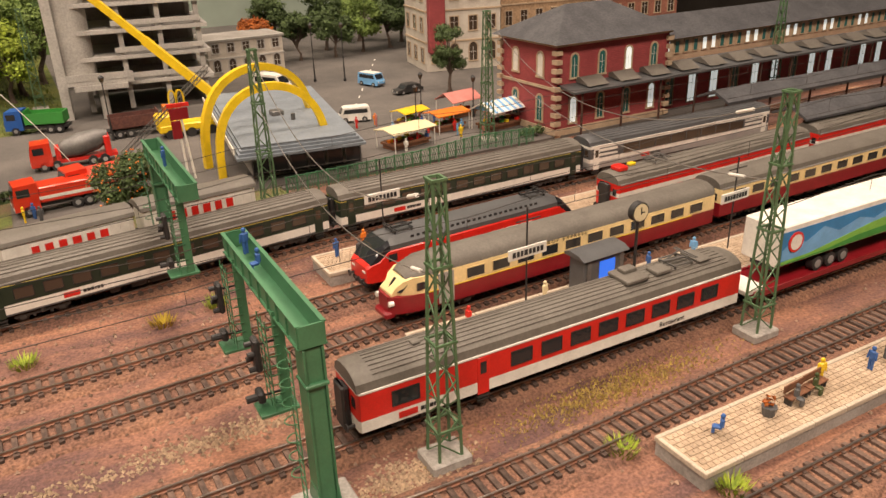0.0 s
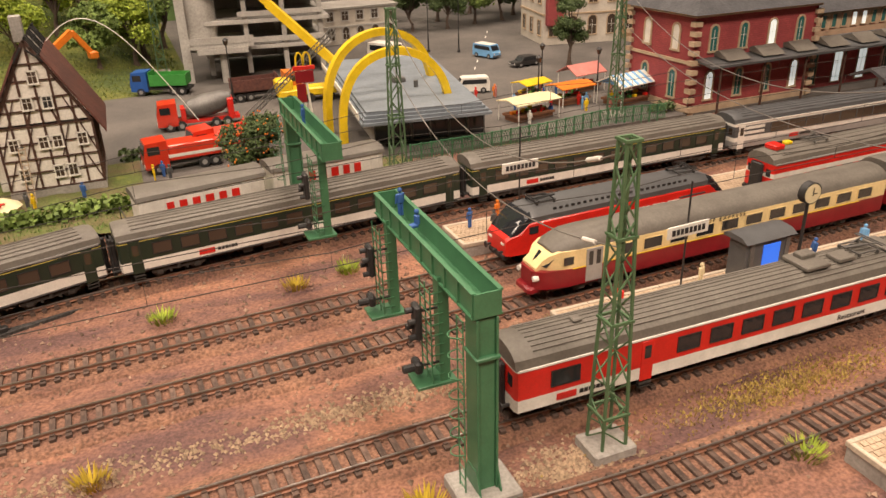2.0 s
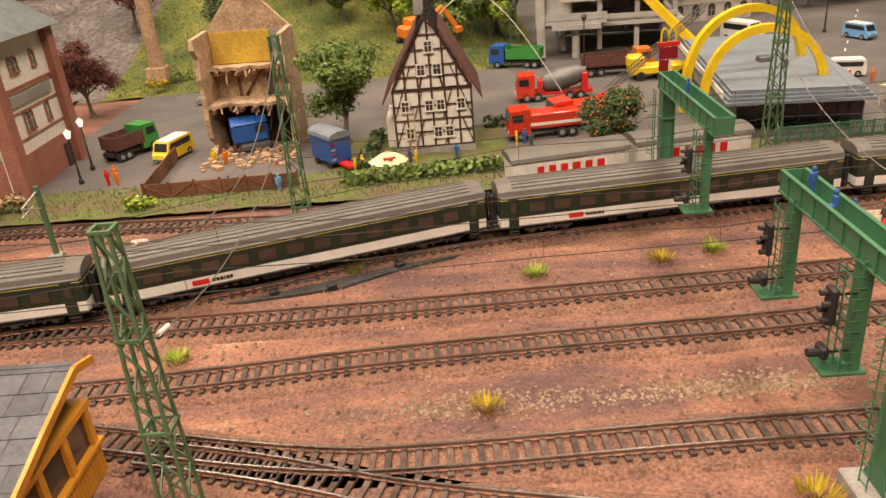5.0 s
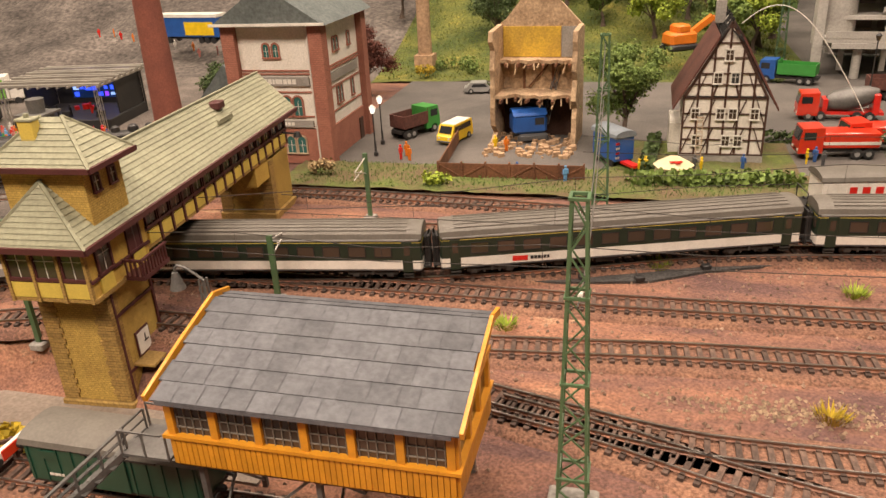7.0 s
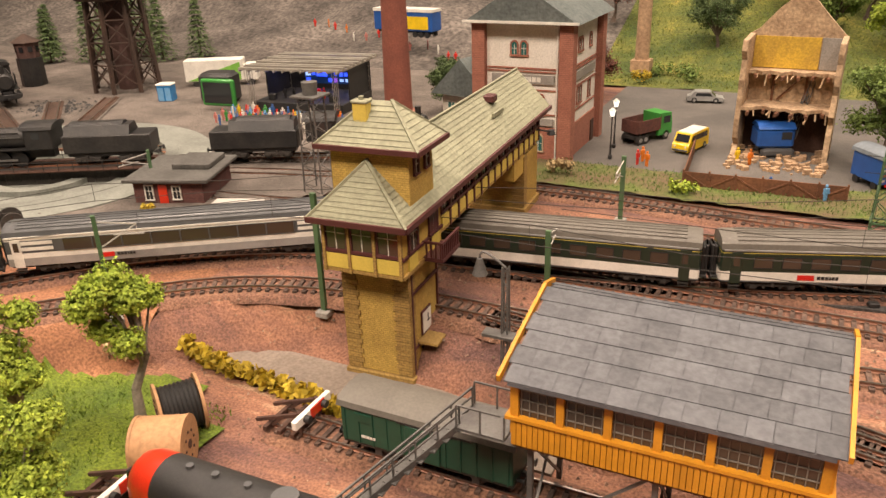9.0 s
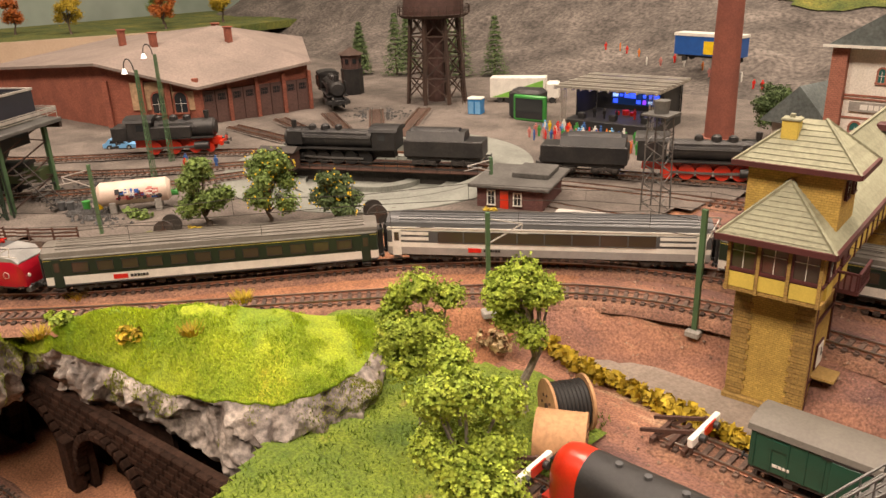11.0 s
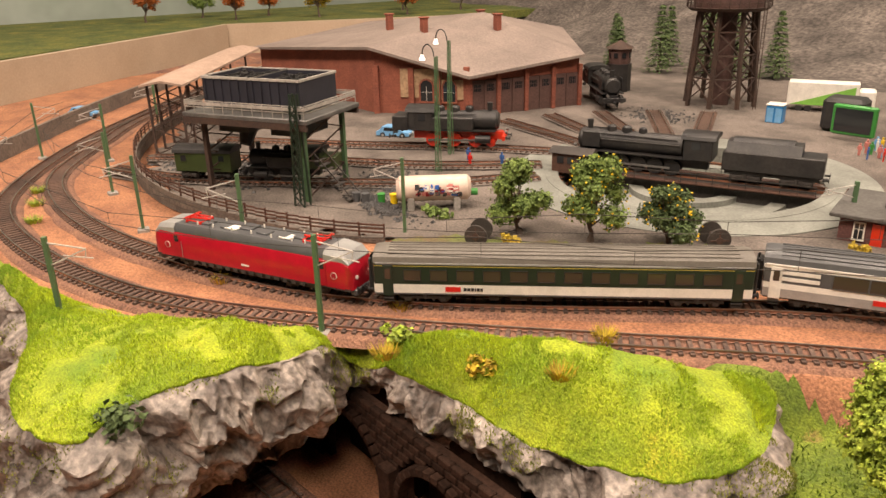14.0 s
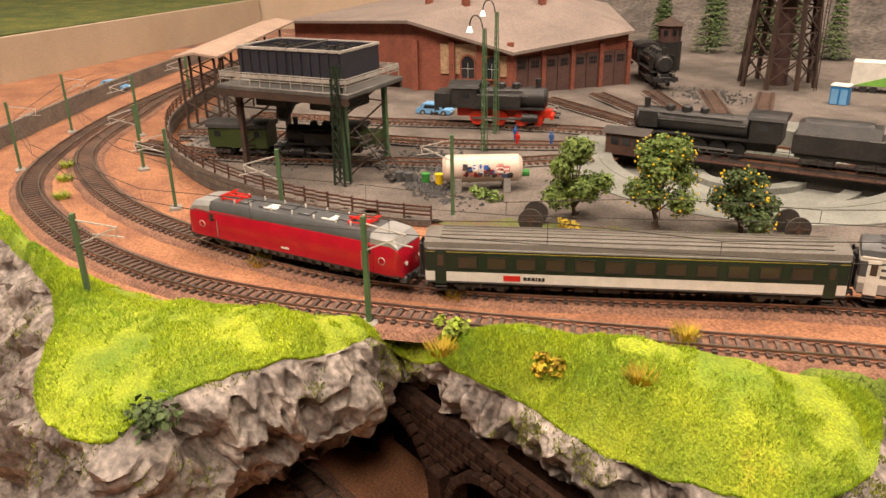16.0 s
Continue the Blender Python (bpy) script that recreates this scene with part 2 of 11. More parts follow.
    def mesh(self, name, smooth=35.0):
        me = bpy.data.meshes.new(name)
        me.from_pydata(self.v, [], self.f)
        if smooth:
            me.polygons.foreach_set("use_smooth", [True] * len(me.polygons))
            me.set_sharp_from_angle(angle=radians(smooth))
        return me


def part(name, b, mat, parent, label="", kind="", m=None, smooth=35.0):
    me = b.mesh(name, smooth) if isinstance(b, B) else b
    if not me.materials:
        me.materials.append(mat)
    ob = new(name, me)
    ob.parent = parent
    if m is not None:
        ob.matrix_basis = m
    return tagged(ob, label, kind=kind)


def thing(name, label, category, m=None, group="", kind=""):
    ob = new(name)
    ob.empty_display_size = 0.01
    if m is not None:
        ob.matrix_basis = m
    return tagged(ob, label, category, group, kind)


def solo(name, b, mat, label, category, m=None, group="", kind="", smooth=35.0):
    me = b.mesh(name, smooth)
    me.materials.append(mat)
    ob = new(name, me)
    if m is not None:
        ob.matrix_basis = m
    return tagged(ob, label, category, group, kind)


def spline(points, step=0.007):
    """Evenly spaced points and headings on a smooth line through the given ones."""
    pts = [Vector((*p, 0)) for p in points]
    pts = [pts[0] * 2 - pts[1]] + pts + [pts[-1] * 2 - pts[-2]]
    fine = []
    for a, b, c, d in zip(pts, pts[1:], pts[2:], pts[3:]):
        n = max(2, int((c - b).length / 0.004))
        for i in range(n):
            t = i / n
            fine.append(0.5 * (2 * b + (c - a) * t + (2 * a - 5 * b + 4 * c - d) * t * t + (3 * b - a - 3 * c + d) * t ** 3))
    fine.append(pts[-2])
    out, left = [fine[0]], step
    for a, b in zip(fine, fine[1:]):
        seg = (b - a).length
        while seg >= left and seg > 0:
            a = a + (b - a) * (left / seg)
            seg -= left
            left = step
            out.append(a.copy())
        left -= seg
    return [(p, math.atan2(q.y - o.y, q.x - o.x)) for p, o, q in zip(out, out[:1] + out, out[1:] + out[-1:])]


# ---- the hall and the layout's ground ----
def smooth(a, b, x):
    t = min(1.0, max(0.0, (x - a) / (b - a)))
    return t * t * (3 - 2 * t)


PIT = [(-0.80, -0.62), (-0.80, 0.06), (-0.845, 0.155), (-0.90, 0.14), (-0.93, 0.125), (-0.985, 0.112), (-1.03, 0.100), (-1.085, 0.07), (-1.065, 0.0), (-1.055, -0.07), (-1.09, -0.14), (-1.18, -0.18), (-1.35, -0.21), (-1.6, -0.24), (-2.7, -0.22), (-2.7, -0.62)]


def inside(poly, x, y):
    hit = False
    for (x0, y0), (x1, y1) in zip(poly, poly[1:] + poly[:1]):
        if (y0 > y) != (y1 > y) and x < (x1 - x0) * (y - y0) / (y1 - y0) + x0:
            hit = not hit
    return hit


HOLLOW = ((-0.98, 0.17), (-0.93, 0.215), (-0.868, 0.285), (-0.80, 0.352), (-0.757, 0.390), (-0.70, 0.425), (-0.66, 0.440), (-0.60, 0.440), (-0.52, 0.434), (-0.45, 0.408), (-0.36, 0.380), (-0.20, 0.335), (0.0, 0.30))


def hollow_edge(x):
    for (x0, y0), (x1, y1) in zip(HOLLOW, HOLLOW[1:]):
        if x0 <= x <= x1:
            return y0 + (y1 - y0) * (x - x0) / (x1 - x0)
    return 0.17 if x < -0.98 else 0.30


def ground_z(x, y):
    """Flat board with a hollow in front of the curve, where the sidings and the signal box stand."""
    edge = hollow_edge(x)
    low = smooth(-0.26, -0.38, x) * smooth(edge, edge - 0.032, y) * smooth(-0.98, -0.90, x)
    z = -0.0375 * low
    z += 0.0016 * noise.noise((x * 22, y * 22, 0)) * smooth(0.3, 0.1, abs(y - 2))
    return z - 0.0012


def grid(x0, x1, y0, y1, step, height, skip=lambda x, y: False):
    nx, ny = round((x1 - x0) / step), round((y1 - y0) / step)
    b, at = B(), {}
    for j in range(ny + 1):
        for i in range(nx + 1):
            x, y = x0 + i * step, y0 + j * step
            at[i, j] = len(b.v)
            b.v.append((x, y, height(x, y)))
    b.f = [(at[i, j], at[i + 1, j], at[i + 1, j + 1], at[i, j + 1]) for j in range(ny) for i in range(nx) if not skip(x0 + (i + 0.5) * step, y0 + (j + 0.5) * step)]
    return b


HOLE = [(-0.80, -0.62), (-0.80, 0.10), (-0.850, 0.185), (-0.885, 0.185), (-0.93, 0.168), (-0.97, 0.145), (-1.0, 0.128), (-1.055, 0.084), (-1.093, 0.067), (-1.10, 0.026), (-1.12, -0.03), (-1.16, -0.06), (-1.23, -0.100), (-1.30, -0.122), (-1.38, -0.143), (-1.63, -0.188), (-2.7, -0.20), (-2.7, -0.62)]


def gap(x, y):
    return inside(HOLE, x, y) or (x + 1.225) ** 2 + (y - 0.61) ** 2 < 0.158 ** 2


solo("ground", grid(-0.78, 1.7, -0.6, 1.5, 0.02, ground_z), EARTH, "brown and reddish ballast ground of the layout", "ground", kind="structure")
solo("ground", grid(-2.7, -0.78, -0.6, 1.5, 0.01, ground_z, gap), REDEARTH, "orange-brown earth inside the curve of the layout", "ground", kind="structure")

HALLWALL = material("hall_wall", (0.14, 0.12, 0.10), None, 0.9, grain=60, patch=2, amount=0.1, bump=0.05)
for nm, bx in (("wall_north", (0, 6.0, 1.1, 12, 0.1, 4)), ("wall_south", (0, -5.0, 1.1, 12, 0.1, 4)), ("wall_east", (6.05, 0.5, 1.1, 0.1, 11, 4)), ("wall_west", (-6.05, 0.5, 1.1, 0.1, 11, 4))):
    solo(nm, B().box(*bx), HALLWALL, "plain warm wall of the exhibition hall", "wall", kind="structure")
solo("layout_base", B().box(-0.95, 1.01, -0.53, 5.2, 3.1, 0.74), HALLWALL, "plain boarded base under the layout", "base", kind="structure")
solo("floor", B().box(0, 0.5, -0.95, 12, 11, 0.1), CONCRETE, "grey floor of the exhibition hall", "floor", kind="structure")
solo("ceiling", B().box(0, 0.5, 3.05, 12, 11, 0.1), HALLWALL, "plain light hall ceiling", "ceiling", kind="structure")


# ---- tracks ----
def sleeper_mesh():
    b = B().box(0, 0, 0.0015, 0.0034, 0.0285, 0.003)
    for s in (-1, 1):
        b.box(0, s * 0.0093, 0.0034, 0.0026, 0.0042, 0.001)
    me = b.mesh("sleeper", 0)
    me.materials.append(SLEEPER)
    return me


SLEEPERS = sleeper_mesh()


def track(label, points, near=None, width=0.05, group="railway tracks", bed=BALLAST, z=0.0, deck=True):
    line = spline(points, 0.0084)
    t = thing("track", label, "track", group=group, kind="structure")
    for s in (-1, 1):
        for nm, prof, mat in (("rail", ((-0.0011, 0.0036), (0.0011, 0.0036), (0.0004, 0.0042), (0.00045, 0.0058), (-0.00045, 0.0058), (-0.0004, 0.0042)), RAIL), ("rail_head", ((-0.0006, 0.0056), (0.0006, 0.0056), (0.0006, 0.0064), (-0.0006, 0.0064)), RAILTOP)):
            rings = []
            for p, a in line[::3] + line[-1:]:
                nx, ny = -math.sin(a), math.cos(a)
                rings.append([(p.x + nx * (s * 0.0092 + o), p.y + ny * (s * 0.0092 + o), z + h) for o, h in prof])
            part(nm, B().loft(rings), mat, t)
    if deck:
        rows = []
        for p, a in line[::2] + line[-1:]:
            nx, ny = -math.sin(a), math.cos(a)
            k = 1 + 0.12 * noise.noise((p.x * 40, p.y * 40, 3))
            rows.append([(p.x + nx * o * k, p.y + ny * o * k, z + h) for o, h in ((width / 2, -0.004), (width / 2 - 0.004, 0.0004), (0.018, 0.0018), (-0.018, 0.0018), (-width / 2 + 0.004, 0.0004), (-width / 2, -0.004))])
        part("ballast_bed", B().sheet(rows), bed, t)
    rest, count = B(), 0
    for p, a in line:
        m = pose(p.x, p.y, z + 0.0008, 0, 0, math.degrees(a))
        if near and near[0] < p.x < near[1] and count < 290:
            part("sleeper", SLEEPERS, SLEEPER, t, m=m)
            count += 1
        else:
            rest.add([m @ v.co for v in SLEEPERS.vertices], [tuple(f.vertices) for f in SLEEPERS.polygons])
    if rest.v:
        part("sleepers", rest, SLEEPER, t, kind="stuff", smooth=0)
    return t


INNER = [(1.6, 0.70), (0.9, 0.70), (0.45, 0.70), (0.19, 0.691), (0.02, 0.672), (-0.14, 0.648), (-0.28, 0.600), (-0.40, 0.566), (-0.55, 0.540), (-0.68, 0.522), (-0.77, 0.487), (-0.86, 0.43), (-0.94, 0.352), (-1.05, 0.213), (-1.12, 0.132), (-1.205, 0.062), (-1.318, 0.005), (-1.45, -0.042), (-1.6, -0.062), (-1.75, -0.045), (-1.93, 0.05), (-2.116, 0.17), (-2.6, 0.58)]
OUTER = [(1.6, 0.53), (0.6, 0.513), (0.2, 0.498), (0.08, 0.491), (-0.02, 0.488), (-0.16, 0.481), (-0.255, 0.472), (-0.36, 0.464), (-0.50, 0.462), (-0.64, 0.457), (-0.757, 0.418), (-0.868, 0.322), (-0.955, 0.230), (-1.03, 0.150), (-1.124, 0.056), (-1.213, -0.018), (-1.30, -0.068), (-1.437, -0.112), (-1.6, -0.128), (-1.744, -0.088), (-1.934, 0.012), (-2.12, 0.15), (-2.6, 0.54)]
T3 = [(1.6, 0.60), (0.6, 0.580), (0.2, 0.561), (0.0, 0.552), (-0.2, 0.545), (-0.4, 0.543), (-0.56, 0.541)]
T1 = [(1.6, 0.384), (0.6, 0.385), (0.1, 0.386), (-0.13, 0.380), (-0.2, 0.386), (-0.3, 0.410), (-0.42, 0.441), (-0.52, 0.459)]
T0 = [(1.6, 0.311), (0.5, 0.311), (0.19, 0.305), (0.03, 0.318), (-0.126, 0.350), (-0.213, 0.379), (-0.29, 0.400)]
TM = [(1.6, 0.215), (0.2, 0.215), (0.0, 0.222), (-0.12, 0.236), (-0.22, 0.250)]
T5 = [(1.6, 0.80), (0.6, 0.80), (0.3, 0.790), (0.15, 0.781), (0.05, 0.765), (-0.06, 0.742), (-0.19, 0.725), (-0.33, 0.738), (-0.6, 0.752), (-0.9, 0.70), (-1.0, 0.665)]
T6 = [(0.05, 0.70), (-0.15, 0.682), (-0.35, 0.672), (-0.55, 0.655), (-0.72, 0.632), (-0.85, 0.610), (-0.93, 0.60)]
track("inner main track with rusty rails on brown ballast", INNER, (-1.25, 0.6))
track("outer main track with rusty rails on brown ballast", OUTER, (-1.25, 0.3))
track("platform track with rusty rails on brown ballast", T3, (-0.6, 0.6))
track("front platform track running into a turnout", T1, (-0.6, 0.8))
track("track in front of the platform, rusty rails", T0, (-0.3, 0.9))
track("front siding track in brown ballast", TM)
track("goods track beside the hedge, rusty rails", T5, (-0.9, 0.3))
track("shunting track leading towards the turntable yard", T6, (-0.9, 0.1))
track("siding track ending at a buffer stop", [(-0.625, 0.322), (-0.50, 0.322), (-0.36, 0.322), (-0.24, 0.315)], (-0.63, 0), z=-0.0375)
track("short siding track ending at a buffer stop", [(-0.69, 0.212), (-0.55, 0.214), (-0.38, 0.216), (-0.24, 0.216)], (-0.70, 0), z=-0.0375)


# ---- platforms ----
PAVER = material("sandy_pavers", (0.44, 0.335, 0.235), (0.34, 0.25, 0.17), 0.85, grain=700, patch=60, amount=0.35, bump=0.4, obrand=0.12)
KERB = material("pale_stone_kerb", (0.52, 0.45, 0.35), (0.42, 0.35, 0.27), 0.8, grain=600, patch=50, amount=0.25, bump=0.25)


def platform(label, x0, x1, y0, y1, h=0.011, paved=True):
    p = thing("platform", label, "platform", group="railway platforms", kind="structure")
    part("platform_body", B().box((x0 + x1) / 2, (y0 + y1) / 2, h / 2 - 0.002, x1 - x0 - 0.002, y1 - y0 - 0.002, h - 0.001), CONCRETE, p)
    n = int((x1 - x0) / 0.03)
    for y in (y0 + 0.0015, y1 - 0.0015):
        for i in range(n):
            part("kerb_stone", KERBMESH, KERB, p, m=pose(x0 + 0.015 + i * 0.03, y, h - 0.001))
    part("end_kerb", B().box(x0 + 0.0015, (y0 + y1) / 2, h - 0.001, 0.003, y1 - y0 - 0.006, 0.0036, bev=0.0004), KERB, p)
    rest = B()
    k = 0.0042
    for j in range(int((y1 - y0 - 0.006) / k)):
        for i in range(int(min(0.65, x1 - x0) / k)):
            rest.box(x0 + 0.005 + (i + 0.5 * (j % 2)) * k, y0 + 0.005 + j * k, h, k * 0.9, k * 0.86, 0.0012)
    part("pavers", rest, PAVER_I, p, kind="stuff", smooth=0)
    part("paving_bed", B().box((x0 + x1) / 2, (y0 + y1) / 2, h - 0.0012, x1 - x0 - 0.006, y1 - y0 - 0.006, 0.0022), PAVER, p)
    return p


KERBMESH = B().box(0, 0, 0, 0.0296, 0.003, 0.0036, bev=0.0004).mesh("kerb_stone", 0)
PAVER_I = material("sandy_paver_blocks", (0.46, 0.35, 0.245), (0.37, 0.275, 0.185), 0.85, grain=700, patch=60, amount=0.3, bump=0.3, island=0.12)
platform("long paved platform with pale stone edge", 0.205, 1.5, 0.415, 0.468)
platform("narrow paved platform with pale stone edge", 0.195, 1.5, 0.594, 0.640)
platform("front paved platform with benches and planters", 0.276, 1.3, 0.243, 0.283)


# ---- rolling stock ----
def wheelset(b, x, r=0.0056):
    for s in (-1, 1):
        b.cyl((x, s * 0.0082, r), (x, s * 0.0098, r), r, seg=14)
        b.cyl((x, s * 0.0098, r), (x, s * 0.0103, r), r * 0.35, seg=8)
    b.cyl((x, -0.009, r), (x, 0.009, r), 0.001, seg=6)


def bogie(parent, x, wb=0.029, w=0.0265, r=0.0056):
    b = B()
    for s in (-1, 1):
        b.box(x, s * w / 2, 0.0072, wb * 1.45, 0.0022, 0.0032, bev=0.0005)
        for d in (-1, 1):
            b.box(x + d * wb / 2, s * w / 2, 0.0058, 0.0055, 0.003, 0.0042, bev=0.0006)
            b.cyl((x + d * wb * 0.22, s * w / 2, 0.004), (x + d * wb * 0.22, s * w / 2, 0.009), 0.0012, seg=6)
        b.cyl((x, s * (w / 2 + 0.001), 0.0062), (x, s * (w / 2 + 0.001), 0.0105), 0.0018, seg=8)
    b.box(x, 0, 0.0085, 0.012, w, 0.003)
    bg = part("bogie", b, UNDER, parent)
    for d in (-1, 1):
        k = B()
        wheelset(k, x + d * wb / 2, r)
        part("wheelset", k, UNDER, bg)
    return bg


def buffers(parent, x, s):
    for y in (-0.0098, 0.0098):
        part("buffer", B().cyl((x, y, 0.0118), (x + s * 0.005, y, 0.0118), 0.0011, seg=8).cyl((x + s * 0.005, y, 0.0118), (x + s * 0.0056, y, 0.0118), 0.0027, seg=12), BLACK, parent)
    part("coupling", B().box(x + s * 0.002, 0, 0.0095, 0.005, 0.003, 0.003), BLACK, parent)


def pantograph(parent, x, z, raised=0.0, mat=None, flip=1):
    b = B()
    for y in (-0.008, 0.008):
        b.beam((x - 0.009, y, z + 0.001), (x + 0.009, y, z + 0.001), 0.0009)
        b.cyl((x - 0.008, y, z - 0.001), (x - 0.008, y, z + 0.001), 0.0012, seg=6)
        b.cyl((x + 0.008, y, z - 0.001), (x + 0.008, y, z + 0.001), 0.0012, seg=6)
    for d in (-0.009, 0.009):
        b.beam((x + d, -0.008, z + 0.001), (x + d, 0.008, z + 0.001), 0.0009)
    h = 0.0028 + raised
    knee = (x - flip * 0.013, 0, z + 0.0018 + raised * 0.5)
    b.beam((x + flip * 0.008, 0, z + 0.0015), knee, 0.0014)
    for y in (-0.006, 0.006):
        b.beam(knee, (x + flip * 0.009, y, z + h), 0.0007)
    for d in (-0.0012, 0.0012):
        b.beam((x + flip * 0.009 + d, -0.011, z + h), (x + flip * 0.009 + d, 0.011, z + h), 0.0007)
    part("pantograph", b, mat or RED, parent)


def shell(y, z0, z1, w):
    """Half-width of a coach side at height z: straight with a slight tuck at the bottom."""
    return w / 2


def roof_profile(w, z0, z1, n=9):
    return [(w / 2 * math.cos(math.pi * i / (n - 1)) if 0 < i < n - 1 else (w / 2 if i == 0 else -w / 2), z0 + (z1 - z0) * math.sin(math.pi * i / (n - 1)) ** 0.75) for i in range(n)]


def window(parent, x, y, z, w, h, frame_mat, pane_mat, side, rim=0.0005):
    d = side * 0.00025
    b = B()
    for dx in (-1, 1):
        b.box(x + dx * (w / 2 + rim / 2), y + d, z, rim, 0.0008, h + 2 * rim)
    for dz in (-1, 1):
        b.box(x, y + d, z + dz * (h / 2 + rim / 2), w, 0.0008, rim)
    f = part("window", b, frame_mat, parent)
    part("pane", B().box(x, y + side * 0.00005, z, w, 0.0005, h), pane_mat, f)


def bars(parent, name, x, y, z, widths, h, mat, side, gap=0.0006):
    """A line of writing too small or not to be lettered: plain bars."""
    b, at = B(), x
    for w in widths:
        b.box(at + w / 2, y + side * 0.0002, z, w, 0.0004, h)
        at += w + gap
    part(name, b, mat, parent)


def coach(label, m, L, bands, roof, windows, win_z, win_h, frame_mat, pane, doors, door_mat, top=0.0375, W=0.0335, crown=0.0475, logo=None, group="coaches", ribs=7, under=True, stripe=None):
    """bands: (z0, z1, material) of the sides from the bottom up. windows: (x, width)."""
    c = thing("coach", label, "railway coach", m, group=group)
    for k, (z0, z1, mat) in enumerate(bands):
        e = 0.0012
        poly = [(-L / 2 + e, -W / 2), (L / 2 - e, -W / 2), (L / 2, -W / 2 + e * 2), (L / 2, W / 2 - e * 2), (L / 2 - e, W / 2), (-L / 2 + e, W / 2), (-L / 2, W / 2 - e * 2), (-L / 2, -W / 2 + e * 2)]
        part("side_band", B().prism(poly, z0, z1), mat, c)
    prof = roof_profile(W, top, crown)
    r = B()
    rings = []
    for x, k in ((-L / 2, 0.9), (-L / 2 + 0.003, 0.99), (-L / 2 + 0.006, 1.0), (L / 2 - 0.006, 1.0), (L / 2 - 0.003, 0.99), (L / 2, 0.9)):
        rings.append([(x, y * (0.5 + 0.5 * k) if k < 1 else y, top + (z - top) * k) for y, z in prof])
    r.loft(rings)
    part("roof", r, roof, c)
    for i in range(ribs):
        a = math.pi * (0.22 + 0.56 * i / max(1, ribs - 1))
        y, z = W / 2 * math.cos(a), top + (crown - top) * math.sin(a) ** 0.75
        part("roof_rib", B().beam((-L / 2 + 0.012, y, z + 0.0001), (L / 2 - 0.012, y, z + 0.0001), 0.0007, 0.0006), roof, c)
    g = B()
    for y in (-1, 1):
        g.box(0, y * (W / 2 + 0.0002), top, L - 0.004, 0.0009, 0.0012)
    part("rain_gutter", g, stripe or SILVER, c)
    for side in (-1, 1):
        for x, w in windows:
            window(c, x, side * W / 2, win_z, w, win_h, frame_mat, pane, side)
        for x in doors:
            b = B()
            b.box(x, side * (W / 2 + 0.0001), 0.0225, 0.0085, 0.0007, 0.0265, bev=0.0002)
            d = part("door", b, door_mat, c)
            part("door_pane", B().box(x, side * (W / 2 + 0.00045), 0.0285, 0.0045, 0.0003, 0.0085), pane, d)
            s = B().box(x, side * W / 2 * 0.93, 0.0072, 0.0085, 0.004, 0.0008)
            s.box(x, side * W / 2 * 0.9, 0.0045, 0.008, 0.0035, 0.0008)
            part("footstep", s, UNDER, d)
        if logo:
            lx, lz, lmat, text = logo
            part("emblem", B().box(lx * -side, side * (W / 2 + 0.0002), lz, 0.0125, 0.0004, 0.0042), lmat, c)
            bars(c, "lettering", (lx * -side) + 0.0085 if side < 0 else (lx * -side) - 0.0305, side * W / 2, lz, (0.0024, 0.0024, 0.0024, 0.0012, 0.0022, 0.002), 0.0026, BLACK, side)
    for s in (-1, 1):
        e = B().box(s * (L / 2 + 0.0025), 0, 0.0225, 0.005, 0.012, 0.0285, bev=0.0012)
        e.box(s * (L / 2 + 0.004), 0, 0.0225, 0.003, 0.014, 0.031, bev=0.0014)
        part("gangway", e, BLACK, c)
        part("end_window", B().box(s * (L / 2 + 0.0002), 0.011, 0.029, 0.0004, 0.005, 0.007), pane, c)
        part("end_window", B().box(s * (L / 2 + 0.0002), -0.011, 0.029, 0.0004, 0.005, 0.007), pane, c)
        buffers(c, s * L / 2, s)
        bogie(c, s * (L / 2 - 0.042))
    u = B().box(0, 0, 0.0092, L - 0.004, W - 0.006, 0.002)
    rr = random.Random(int(L * 1e5))
    x = -L / 2 + 0.08
    while x < L / 2 - 0.08:
        w = rr.uniform(0.008, 0.02)
        u.box(x + w / 2, rr.choice((-1, 1)) * 0.007, 0.0068, w, 0.012, 0.0045, bev=0.0005)
        x += w + rr.uniform(0.003, 0.009)
    part("underframe", u, UNDER, c)
    return c


def on_rail(line, dist0, length, z=0.0066):
    """A pose for a vehicle whose front stands at that way along a track."""
    a, b = line[int(dist0 / 0.002)], line[min(len(line) - 1, int((dist0 + length) / 0.002))]
    k = length * 0.17
    p, q = line[int((dist0 + k) / 0.002)][0], line[min(len(line) - 1, int((dist0 + length - k) / 0.002))][0]
    mid = (p + q) / 2
    return pose(mid.x, mid.y, z, 0, 0, math.degrees(math.atan2(q.y - p.y, q.x - p.x)))


